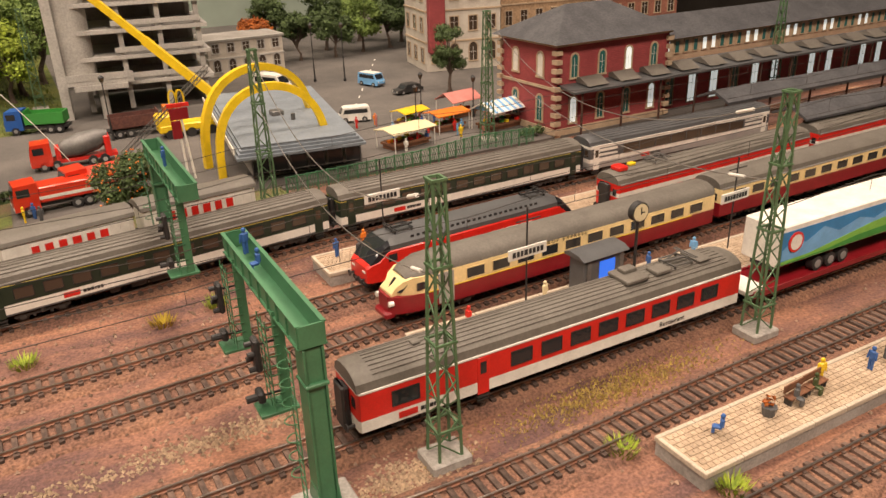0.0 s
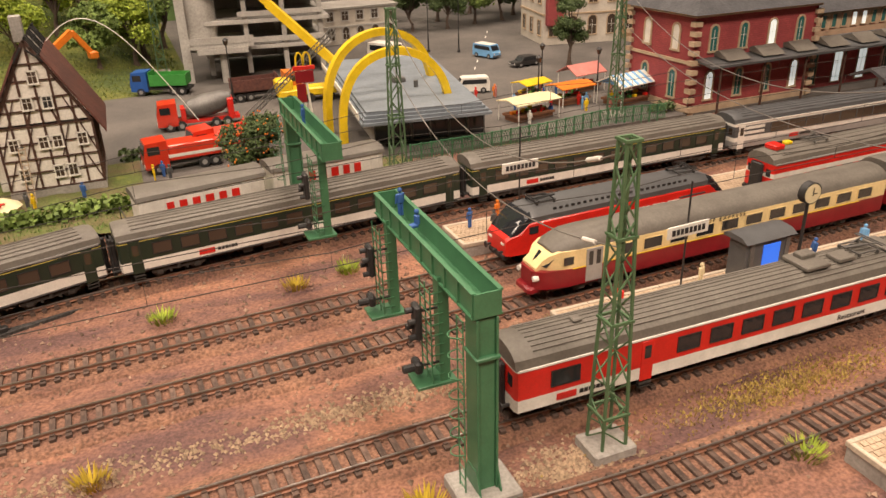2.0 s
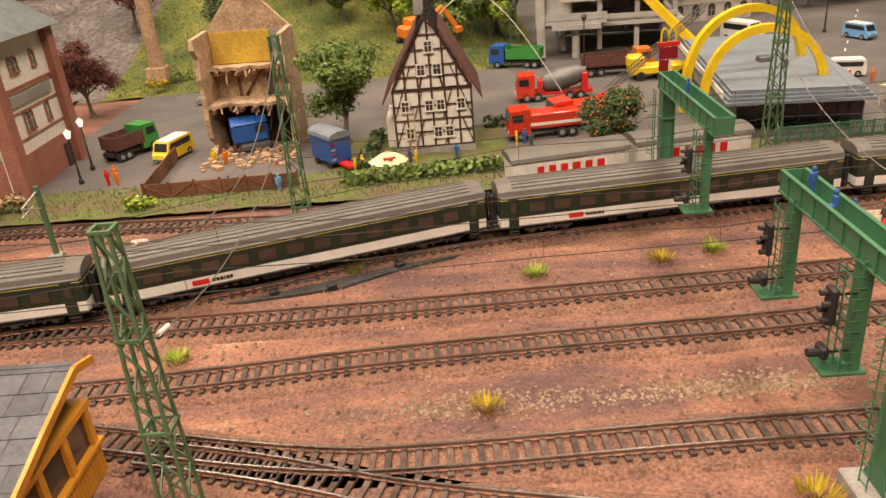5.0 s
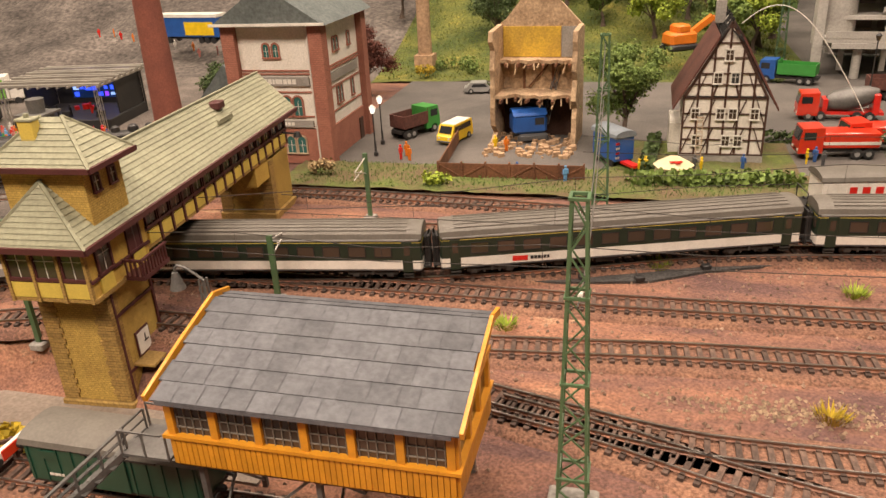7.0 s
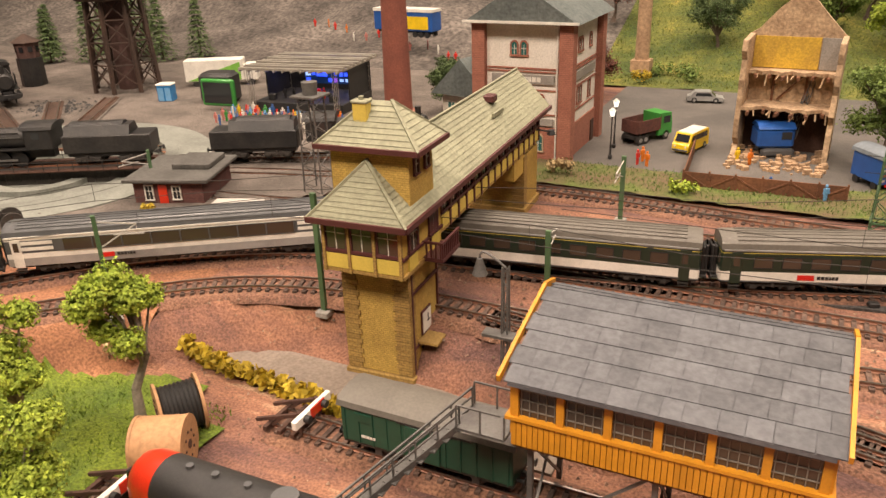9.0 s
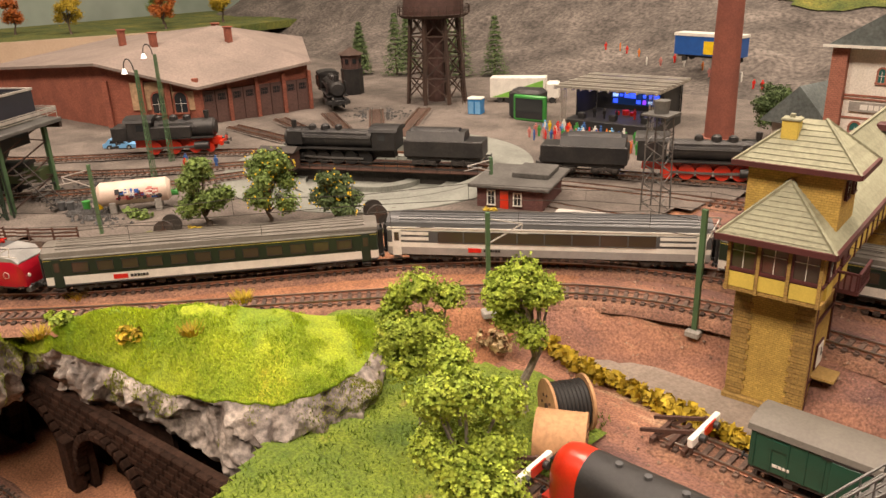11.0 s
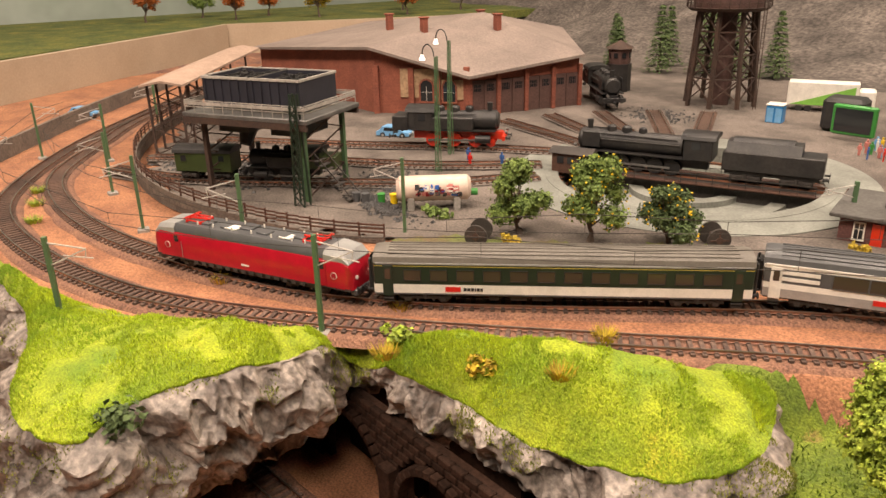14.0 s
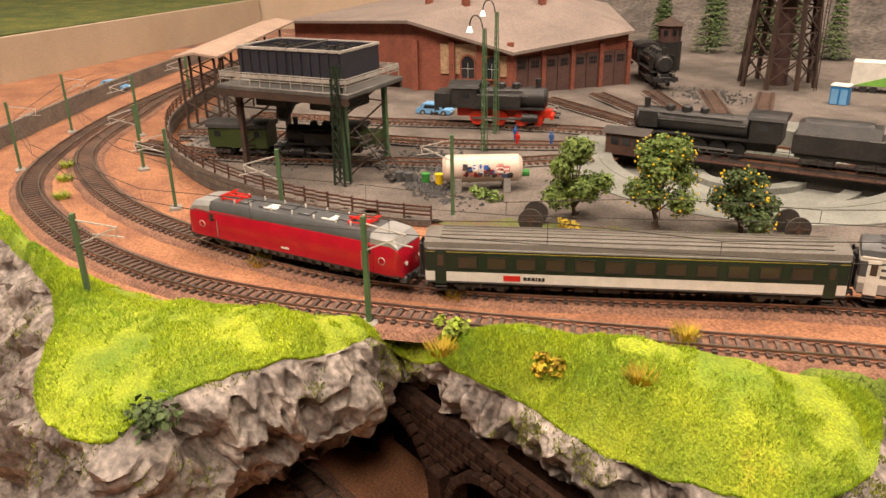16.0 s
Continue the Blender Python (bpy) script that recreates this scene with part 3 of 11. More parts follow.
def modern_loco(label, m, L=0.222):
    """A crimson electric locomotive with slanted grey cab fronts."""
    W, c = 0.0345, thing("electric_locomotive", label, "locomotive", m)

    def ring(x, w, z0, z1, inset):
        return [(x, -w / 2, z0), (x, w / 2, z0), (x, w / 2, z1 - inset), (x, w / 2 - inset * 0.7, z1), (x, -w / 2 + inset * 0.7, z1), (x, -w / 2, z1 - inset)]

    h = L / 2
    part("body", B().loft([ring(-h + 0.0006, W * 0.86, 0.0115, 0.027, 0.002), ring(-h + 0.004, W * 0.97, 0.0115, 0.0335, 0.002), ring(-h + 0.010, W, 0.0115, 0.036, 0.0015), ring(h - 0.010, W, 0.0115, 0.036, 0.0015), ring(h - 0.004, W * 0.97, 0.0115, 0.0335, 0.002), ring(h - 0.0006, W * 0.86, 0.0115, 0.027, 0.002)]), DARKRED, c, "crimson side walls")
    part("roof", B().loft([ring(-h + 0.016, W * 0.93, 0.0355, 0.0415, 0.003), ring(-h + 0.024, W * 0.95, 0.0355, 0.0435, 0.004), ring(h - 0.024, W * 0.95, 0.0355, 0.0435, 0.004), ring(h - 0.016, W * 0.93, 0.0355, 0.0415, 0.003)]), DARKGREY, c)
    for s in (-1, 1):
        part("cab_hood", B().loft([ring(s * (h - 0.0035), W * 0.93, 0.0335, 0.0345, 0.001), ring(s * (h - 0.009), W * 0.97, 0.0335, 0.0415, 0.0035), ring(s * (h - 0.026), W * 0.985, 0.0345, 0.0438, 0.004), ring(s * (h - 0.028), W * 0.985, 0.0345, 0.0436, 0.004)]), SILVER, c, "silver grey cab roof")
        ws = B().add([(s * (h - 0.0028), -W * 0.40, 0.0305), (s * (h - 0.0028), W * 0.40, 0.0305), (s * (h - 0.0082), W * 0.42, 0.0402), (s * (h - 0.0082), -W * 0.42, 0.0402), (s * (h - 0.0045), -W * 0.40, 0.0300), (s * (h - 0.0045), W * 0.40, 0.0300), (s * (h - 0.0100), W * 0.42, 0.0400), (s * (h - 0.0100), -W * 0.42, 0.0400)], [(0, 1, 2, 3), (7, 6, 5, 4), (0, 4, 5, 1), (1, 5, 6, 2), (2, 6, 7, 3), (3, 7, 4, 0)])
        part("windscreen", ws, GLASS, c)
        for y in (-0.010, 0.010):
            part("headlight", B().cyl((s * (h - 0.0012), y, 0.0215), (s * (h + 0.0004), y, 0.0215), 0.0017, seg=10), WHITE, c)
        part("front_skirt", B().box(s * (h - 0.002), 0, 0.0085, 0.006, W * 0.8, 0.006, bev=0.001), DARKGREY, c)
        buffers(c, s * (h - 0.001), s)
        bogie(c, s * (h - 0.052), 0.034, r=0.0065)
        pantograph(c, s * (h - 0.045), 0.0448, mat=RED, flip=s)
        for side in (-1, 1):
            d = part("cab_door", B().box(s * (h - 0.030), side * (W / 2 + 0.0001), 0.0235, 0.0085, 0.0006, 0.0225, bev=0.0002), DARKRED, c)
            part("door_pane", B().box(s * (h - 0.030), side * (W / 2 + 0.0005), 0.030, 0.0045, 0.0003, 0.006), GLASS, d)
            part("handrail", B().beam((s * (h - 0.036), side * (W / 2 + 0.001), 0.013), (s * (h - 0.036), side * (W / 2 + 0.001), 0.028), 0.0004), SILVER, d)
            part("emblem", B().cyl((s * (h - 0.018), side * W / 2, 0.0225), (s * (h - 0.018), side * (W / 2 + 0.0004), 0.0225), 0.0031, seg=14), WHITE, c)
            part("emblem_ring", B().cyl((s * (h - 0.018), side * W / 2, 0.0225), (s * (h - 0.018), side * (W / 2 + 0.0006), 0.0225), 0.0026, seg=14), DARKRED, c)
    rr = random.Random(4)
    for x in (-0.052, -0.03, -0.01, 0.012, 0.034, 0.05):
        eq = B().box(x, rr.uniform(-0.004, 0.004), 0.0443, rr.uniform(0.008, 0.016), rr.uniform(0.008, 0.016), 0.002, bev=0.0004)
        part("roof_box", eq, DARKGREY, c)
    for x in (-0.06, -0.042, -0.02, 0.002, 0.024, 0.046, 0.06):
        for y in (-0.009, 0.009):
            part("insulator", B().cyl((x, y, 0.043), (x, y, 0.0465), 0.0008, seg=6), WHITE, c)
    part("roof_hatch", B().box(-0.022, -0.004, 0.0445, 0.013, 0.01, 0.001), WHITE, c)
    part("roof_hatch", B().box(0.038, -0.004, 0.0445, 0.013, 0.01, 0.001), WHITE, c)
    fr = B().box(0, 0, 0.0112, L - 0.006, W * 0.99, 0.0022)
    fr.box(0, 0, 0.0078, 0.05, W * 0.8, 0.006, bev=0.0008)
    for k in range(14):
        fr.box(-0.06 + k * 0.0092, -W / 2 + 0.0006, 0.0095, 0.005, 0.002, 0.003)
        fr.box(-0.06 + k * 0.0092, W / 2 - 0.0006, 0.0095, 0.005, 0.002, 0.003)
    part("frame", fr, UNDER, c)
    bars(c, "running_number", -0.006, -W / 2, 0.016, (0.0018, 0.0018, 0.0018, 0.0018), 0.0016, WHITE, -1, 0.0004)
    return c


TRAINLINE = spline(INNER[::-1], 0.002)
start = min(range(len(TRAINLINE)), key=lambda i: (TRAINLINE[i][0] - Vector((-1.33, 0.0, 0))).length) * 0.002
modern_loco("crimson electric locomotive with grey roof and red pantographs", on_rail(TRAINLINE, start, 0.222))
DULLYELLOW = paint("dull_yellow_line", (0.60, 0.50, 0.10), 0.5)
GREENBANDS = [(0.0105, 0.0118, DARKGREY), (0.0118, 0.0195, WHITE), (0.0195, 0.0350, COACHGREEN), (0.0350, 0.0356, DULLYELLOW), (0.0356, 0.0375, COACHGREEN)]
BWBANDS = [(0.0105, 0.0178, SILVER), (0.0178, 0.0226, WHITE), (0.0226, 0.0345, DARKGREY), (0.0345, 0.0375, WHITE)]


def green_coach(dist):
    n = 12
    L = 0.30
    xs = [(-L / 2 + 0.032 + i * (L - 0.064) / (n - 1), 0.0135) for i in range(n)]
    return coach("dark green coach with cream lower half and grey roof", on_rail(TRAINLINE, dist, L), L, GREENBANDS, ROOFGREY, xs, 0.0275, 0.0088, BLACK, WARMGLASS, (-L / 2 + 0.012, L / 2 - 0.012), COACHGREEN, logo=(-0.085, 0.0155, RED, ""), stripe=SILVER)


at = start + 0.222 + 0.010
green_coach(at)
at += 0.312


def panorama_coach(dist):
    p = coach("black and white panorama coach with tall tinted windows", on_rail(TRAINLINE, dist, 0.30), 0.30, BWBANDS, DARKGREY, [(-0.088 + i * 0.0252, 0.0240) for i in range(8)], 0.0287, 0.0108, DARKGREY, WARMGLASS, (-0.14, 0.14), WHITE, logo=(-0.065, 0.0160, RED, ""), stripe=WHITE)
    for s in (-1, 1):
        for x in (-0.126, 0.121):
            for z in (0.0265, 0.0318):
                part("white_stripe", B().box(x, s * (0.0335 / 2 + 0.0002), z, 0.034, 0.0005, 0.0030), WHITE, p)
    return p


panorama_coach(at)
at += 0.312
for k in range(4):
    green_coach(at)
    at += 0.312
panorama_coach(at)

# standing stock
RESTAURANT = [(0.0105, 0.0185, WHITE), (0.0185, 0.0365, RED), (0.0365, 0.0375, WHITE)]
rest = coach("red and white restaurant coach with grey ribbed roof", pose(0.283, 0.385, 0.0066), 0.313, RESTAURANT, ROOFGREY, [(-0.126, 0.0175)] + [(-0.043 + i * 0.0238, 0.0155) for i in range(8)], 0.0275, 0.0095, BLACK, GLASS, (-0.072,), RED, logo=(-0.125, 0.0145, RED, ""), stripe=WHITE, W=0.036, crown=0.049, ribs=9, group="standing coaches")
pantograph(rest, 0.105, 0.0505, 0.002, STEELGREY)
for x, y, w, d, h in ((0.06, 0.0, 0.02, 0.022, 0.003), (0.062, 0.004, 0.012, 0.008, 0.006), (0.085, -0.004, 0.014, 0.012, 0.003), (0.125, 0.0, 0.012, 0.02, 0.002), (-0.11, 0.0, 0.006, 0.006, 0.002)):
    part("roof_box", B().box(x, y, 0.049 + h / 2, w, d, h, bev=0.0006), ROOFGREY, rest)


def wordart(parent, body, size, x, y, z, mat, side=-1, name="lettering"):
    cu = bpy.data.curves.new(name, "FONT")
    cu.body, cu.size, cu.extrude, cu.align_x = body, size, 0.0001, "CENTER"
    ob = new(name, cu)
    me = bpy.data.meshes.new_from_object(ob)
    bpy.data.objects.remove(ob)
    me.materials.append(mat)
    o = new(name, me)
    o.parent = parent
    o.matrix_basis = pose(x, y, z, 90, 0, 0 if side < 0 else 180)
    return o


wordart(rest, "Restaurant", 0.0055, 0.088, -0.01825, 0.0125, BLACK)


# ---- masts, signal bridges and stock on the station side ----
def lattice_mast(x, y, h=0.178, w=0.0074, top=0.0033, z=0.0, rz=0.0, group="lattice masts"):
    m = thing("lattice_mast", "green steel lattice mast on a pale concrete foot", "mast", pose(x, y, z, 0, 0, rz), group)
    part("foot", B().box(0, 0, 0.002, 0.026, 0.022, 0.007, bev=0.001), CONCRETE, m, "pale concrete foot")

    def half(k):
        return w + (top - w) * k

    for sx in (-1, 1):
        for sy in (-1, 1):
            part("leg", B().beam((sx * w, sy * w, 0.004), (sx * top, sy * top, h), 0.0014), MASTGREEN, m)
    b, n = B(), 13
    for i in range(n):
        k0, k1 = i / n, (i + 1) / n
        a0, a1, z0, z1 = half(k0), half(k1), 0.005 + (h - 0.005) * k0, 0.005 + (h - 0.005) * k1
        s = 1 if i % 2 else -1
        for f in (-1, 1):
            b.beam((-s * a0, f * a0, z0), (s * a1, f * a1, z1), 0.0008)
            b.beam((f * a0, -s * a0, z0), (f * a1, s * a1, z1), 0.0008)
    part("bracing", b, MASTGREEN, m, kind="stuff")
    for k in (0.12, 0.45, 0.72, 1.0):
        part("collar", B().square_ring(half(k) + 0.0006, 0.005 + (h - 0.005) * k, 0.0014), MASTGREEN, m)
    return m


for mx, my, mh in ((0.168, 0.341, 0.174), (0.438, 0.347, 0.182), (0.192, 0.743, 0.184), (0.554, 0.908, 0.176), (-0.246, 0.716, 0.178), (1.125, 0.899, 0.16), (-0.233, 0.322, 0.172), (0.02, 1.52, 0.17)):
    lattice_mast(mx, my, mh)

BLUEFIG = paint("blue_overall", (0.04, 0.12, 0.36), 0.6)


def figurine(x, y, z, mat, rz=0.0, s=1.0, label="tiny painted model figurine", sit=False):
    b = B()
    if sit:
        b.box(0, 0.003, 0.0055, 0.0045, 0.007, 0.0028, bev=0.0008).box(0, 0.0055, 0.003, 0.004, 0.0022, 0.006, bev=0.0006)
        b.box(0, 0, 0.0095, 0.0052, 0.0032, 0.008, bev=0.0012).ball((0, 0, 0.0153), 0.0019, 8, 5)
    else:
        for d in (-0.0012, 0.0012):
            b.cyl((d, 0, 0), (d, 0, 0.0095), 0.0011, 0.0013, 6)
        b.box(0, 0, 0.0132, 0.0052, 0.0034, 0.0082, bev=0.0011)
        for d in (-1, 1):
            b.cyl((d * 0.003, 0, 0.0165), (d * 0.0036, 0.0008, 0.0095), 0.0009, 0.0007, 5)
        b.ball((0, 0, 0.0193), 0.0019, 8, 5)
    return solo("figurine", b, mat, label, "figurine", Matrix.Translation((x, y, z)) @ pose(0, 0, 0, 0, 0, rz) @ Matrix.Diagonal((s, s, s, 1)), group="model figurines")


def cage(parent, x, y, z0, z1):
    c = part("signal_cage", B().box(x - 0.004, y, (z0 + z1) / 2, 0.0035, 0.013, z1 - z0, bev=0.0004).box(x - 0.006, y - 0.006, (z0 + z1) / 2, 0.004, 0.0012, z1 - z0), GANTRYGREEN, parent)
    part("cage_floor", B().box(x - 0.010, y, z0, 0.022, 0.016, 0.002, bev=0.0003), GANTRYGREEN, c)
    r = B()
    for k in range(9):
        zz = z0 + 0.006 + k * (z1 - z0 - 0.008) / 9
        r.beam((x - 0.0125, y - 0.007, zz), (x - 0.0125, y + 0.007, zz), 0.0006)
        r.beam((x - 0.0125, y - 0.007, zz), (x - 0.006, y - 0.007, zz), 0.0006)
    for d in (-0.007, 0, 0.007):
        r.beam((x - 0.0125, y + d, z0), (x - 0.0125, y + d, z1 - 0.004), 0.0006)
    part("cage_ladder", r, GANTRYGREEN, c)
    s = B().box(x - 0.017, y + 0.001, z1 - 0.026, 0.0035, 0.0085, 0.02, bev=0.001)
    for k in range(4):
        s.cyl((x - 0.019, y + (0.002 if k % 2 else -0.002), z1 - 0.033 + k * 0.0045), (x - 0.0225, y + (0.002 if k % 2 else -0.002), z1 - 0.033 + k * 0.0045), 0.0016, seg=8)
    s.beam((x - 0.016, y, z1 - 0.02), (x - 0.006, y, z1 - 0.02), 0.001)
    part("signal_head", s, BLACK, c, "black signal lamp box")
    d = B().box(x - 0.018, y + 0.001, z0 + 0.009, 0.004, 0.009, 0.007, bev=0.001)
    d.cyl((x - 0.02, y, z0 + 0.009), (x - 0.026, y, z0 + 0.009), 0.0022, seg=8).beam((x - 0.016, y, z0 + 0.009), (x - 0.006, y, z0 + 0.009), 0.001)
    part("lower_signal", d, BLACK, c, "black lower signal lamp")


RIB = B().box(0, 0, 0, 0.0016, 0.0009, 0.0114).mesh("side_rib", 0)


def signal_bridge(x, post_y, end_y, cages, post_z=0.108, label=""):
    g = thing("signal_bridge", label, "signal bridge", pose(x, 0, 0), "signal bridges")
    sgn = 1 if end_y > post_y else -1
    part("post", B().box(0, post_y, post_z / 2, 0.0092, 0.0100, post_z, bev=0.0006), GANTRYGREEN, g)
    part("foot", B().box(0, post_y, 0.002, 0.032, 0.028, 0.008, bev=0.001), CONCRETE, g, "pale concrete foot")
    part("post_collar", B().box(0, post_y, 0.083, 0.0128, 0.0145, 0.0022, bev=0.0005), GANTRYGREEN, g)
    lo, hi = min(post_y, end_y) - 0.006, max(post_y, end_y) + 0.006
    mid, ln = (lo + hi) / 2, hi - lo
    part("trough_floor", B().box(0, mid, post_z + 0.002, 0.0118, ln, 0.0016), GANTRYGREEN, g)
    for sx in (-1, 1):
        part("trough_side", B().box(sx * 0.0060, mid, post_z + 0.0072, 0.0009, ln, 0.0120), GANTRYGREEN, g)
        part("top_flange", B().box(sx * 0.0066, mid, post_z + 0.0134, 0.0024, ln, 0.0009), GANTRYGREEN, g)
        part("bottom_flange", B().box(sx * 0.0066, mid, post_z + 0.0010, 0.0024, ln, 0.0009), GANTRYGREEN, g)
        for k in range(int(ln / 0.016) + 1):
            part("side_rib", RIB, GANTRYGREEN, g, m=pose(sx * 0.0066, lo + 0.001 + k * 0.016, post_z + 0.0072))
    for ye in (lo, hi):
        part("end_plate", B().box(0, ye, post_z + 0.0072, 0.0136, 0.0010, 0.0124), GANTRYGREEN, g)
    for sx in (-1, 1):
        part("post_flange", B().box(sx * 0.0050, post_y, post_z / 2, 0.0012, 0.0128, post_z, bev=0.0002), GANTRYGREEN, g)
        part("base_gusset", B().along_x([(post_y - 0.010, 0.006), (post_y + 0.010, 0.006), (post_y + 0.0055, 0.018), (post_y - 0.0055, 0.018)], sx * 0.0056 - 0.0004, sx * 0.0056 + 0.0004), GANTRYGREEN, g)
    l = B()
    for dy in (-0.0035, 0.0035):
        l.beam((-0.011, post_y + dy, 0.004), (-0.011, post_y + dy, post_z), 0.0006)
    for k in range(18):
        l.beam((-0.011, post_y - 0.0035, 0.008 + k * 0.0056), (-0.011, post_y + 0.0035, 0.008 + k * 0.0056), 0.0005)
    for k in range(7):
        zz = 0.03 + k * 0.011
        ring = [(-0.011 - 0.006 * math.sin(math.pi * i / 6), post_y + 0.0045 * math.cos(math.pi * i / 6), zz) for i in range(7)]
        for p, q in zip(ring, ring[1:]):
            l.beam(p, q, 0.0005)
    part("ladder", l, GANTRYGREEN, g)
    for cy, z0 in cages:
        cage(g, 0, cy, z0, post_z + 0.004)
    return g


signal_bridge(0.093, 0.338, 0.466, ((0.378, 0.047), (0.456, 0.047)), 0.104, "green steel signal bridge with hanging signal cages and ladder")
signal_bridge(0.086, 0.712, 0.575, ((0.588, 0.047),), 0.108, "green steel signal bridge arm reaching over a track")
figurine(0.095, 0.452, 0.109, BLUEFIG, 20, 0.8, "tiny painted figurine in blue standing on a bridge")
figurine(0.095, 0.425, 0.109, BLUEFIG, 100, 0.8, "tiny painted figurine in blue sitting on a bridge", True)
figurine(0.086, 0.655, 0.113, BLUEFIG, 60, 0.8, "tiny painted figurine in blue standing on a bridge")


def express_railcar(label, x0, y, L=0.345):
    """A cream and wine-red diesel railcar end with a bulbous nose."""
    c = thing("express_railcar", label, "railcar", pose(x0, y, 0.0066, 0, 0, 1.6))
    W = 0.0345

    def ring(x, w, z0, z1, n=6):
        return [(x, -w / 2, z0), (x, w / 2, z0)] + [(x, w / 2 * math.cos(math.pi * i / n), z1 - 0.0001 + 0.0 * i) for i in (0, n)][:0] + [(x, w / 2, z1), (x, -w / 2, z1)]

    nose = ((0.0015, 0.42), (0.004, 0.62), (0.009, 0.80), (0.017, 0.93), (0.028, 1.0))
    part("lower_body", B().loft([ring(x, W * k, 0.0095, 0.0235) for x, k in nose] + [ring(L, W, 0.0095, 0.0235)]), WINE, c, "wine-red lower body")
    up = ((0.009, 0.52, 0.030), (0.013, 0.70, 0.0345), (0.020, 0.88, 0.0372), (0.030, 1.0, 0.0375))
    part("upper_body", B().loft([ring(0.004, W * 0.55, 0.0233, 0.0255)] + [ring(x, W * k, 0.0233, z) for x, k, z in up] + [ring(L, W, 0.0233, 0.0375)]), CREAM, c, "cream upper body")

    def roof(x, k, z1):
        return [(x, W / 2 * k * math.cos(math.pi * i / 8), 0.0365 * (1 if k > 0.9 else 0.985) + (z1 - 0.0365) * math.sin(math.pi * i / 8) ** 0.8) for i in range(9)]

    part("roof", B().loft([roof(0.016, 0.6, 0.0385), roof(0.022, 0.84, 0.043), roof(0.034, 0.99, 0.0472), roof(0.05, 1.0, 0.048), roof(L, 1.0, 0.048)]), ROOFGREY, c)
    for s in (-1, 1):
        wsc = B().add([(0.0052, 0, 0.0262), (0.0105, s * W * 0.36, 0.0262), (0.0185, s * W * 0.41, 0.0345), (0.0120, 0, 0.0345), (0.0072, 0, 0.026), (0.0125, s * W * 0.34, 0.026), (0.0205, s * W * 0.39, 0.0343), (0.014, 0, 0.0343)], [(0, 1, 2, 3), (7, 6, 5, 4), (0, 4, 5, 1), (1, 5, 6, 2), (2, 6, 7, 3), (3, 7, 4, 0)])
        part("windscreen", wsc, GLASS, c)
        part("headlight", B().cyl((0.005, s * 0.011, 0.0185), (0.001, s * 0.0105, 0.0185), 0.0022, seg=10), WHITE, c)
        part("side_window", B().box(0.0265, s * (W / 2 - 0.0002), 0.0300, 0.008, 0.0006, 0.006), GLASS, c)
        for x in (0.048,):
            d = part("door", B().box(x, s * (W / 2 + 0.0002), 0.0235, 0.014, 0.0008, 0.026, bev=0.0002), SILVER, c, "silver folding door")
            part("door_pane", B().box(x - 0.0032, s * (W / 2 + 0.0006), 0.029, 0.0035, 0.0004, 0.011), GLASS, d)
            part("door_pane", B().box(x + 0.0032, s * (W / 2 + 0.0006), 0.029, 0.0035, 0.0004, 0.011), GLASS, d)
        x = 0.075
        while x < L - 0.02:
            window(c, x, s * W / 2, 0.0300, 0.0165, 0.0085, CREAM, GLASS, s)
            x += 0.0245
        wordart(c, "T R A N S   E U R O P   E X P R E S S", 0.0048, 0.150, s * (W / 2 + 0.0006), 0.0350, BLACK, s)
        g = B().box(L / 2, s * (W / 2 + 0.0003), 0.0233, L - 0.06, 0.0005, 0.0006)
        part("gold_line", g, YELLOW, c)
    part("coupler_shroud", B().box(0.003, 0, 0.008, 0.01, 0.02, 0.006, bev=0.0015), WINE, c)
    bogie(c, 0.055)
    bogie(c, L - 0.055)
    part("underframe", B().box(L / 2, 0, 0.0085, L - 0.03, W - 0.008, 0.004), UNDER, c)
    part("gangway", B().box(L + 0.0035, 0, 0.026, 0.007, 0.026, 0.034, bev=0.003), BLACK, c)
    return c


express_railcar("cream and wine-red express railcar with rounded nose", 0.203, 0.502)
TEEBANDS = [(0.0095, 0.0233, WINE), (0.0233, 0.0375, CREAM)]
coach("cream and wine-red express coach with grey roof", pose(0.735, 0.521, 0.0066, 0, 0, 1.0), 0.345, TEEBANDS, ROOFGREY, [(-0.145 + i * 0.0265, 0.0175) for i in range(12)], 0.0300, 0.0085, CREAM, GLASS, (), WINE, W=0.0345, crown=0.048, ribs=0, group="standing coaches")
coach("cream and wine-red express coach with grey roof", pose(1.095, 0.527, 0.0066, 0, 0, 1.0), 0.345, TEEBANDS, ROOFGREY, [(-0.145 + i * 0.0265, 0.0175) for i in range(12)], 0.0300, 0.0085, CREAM, GLASS, (), WINE, W=0.0345, crown=0.048, ribs=0, group="standing coaches")


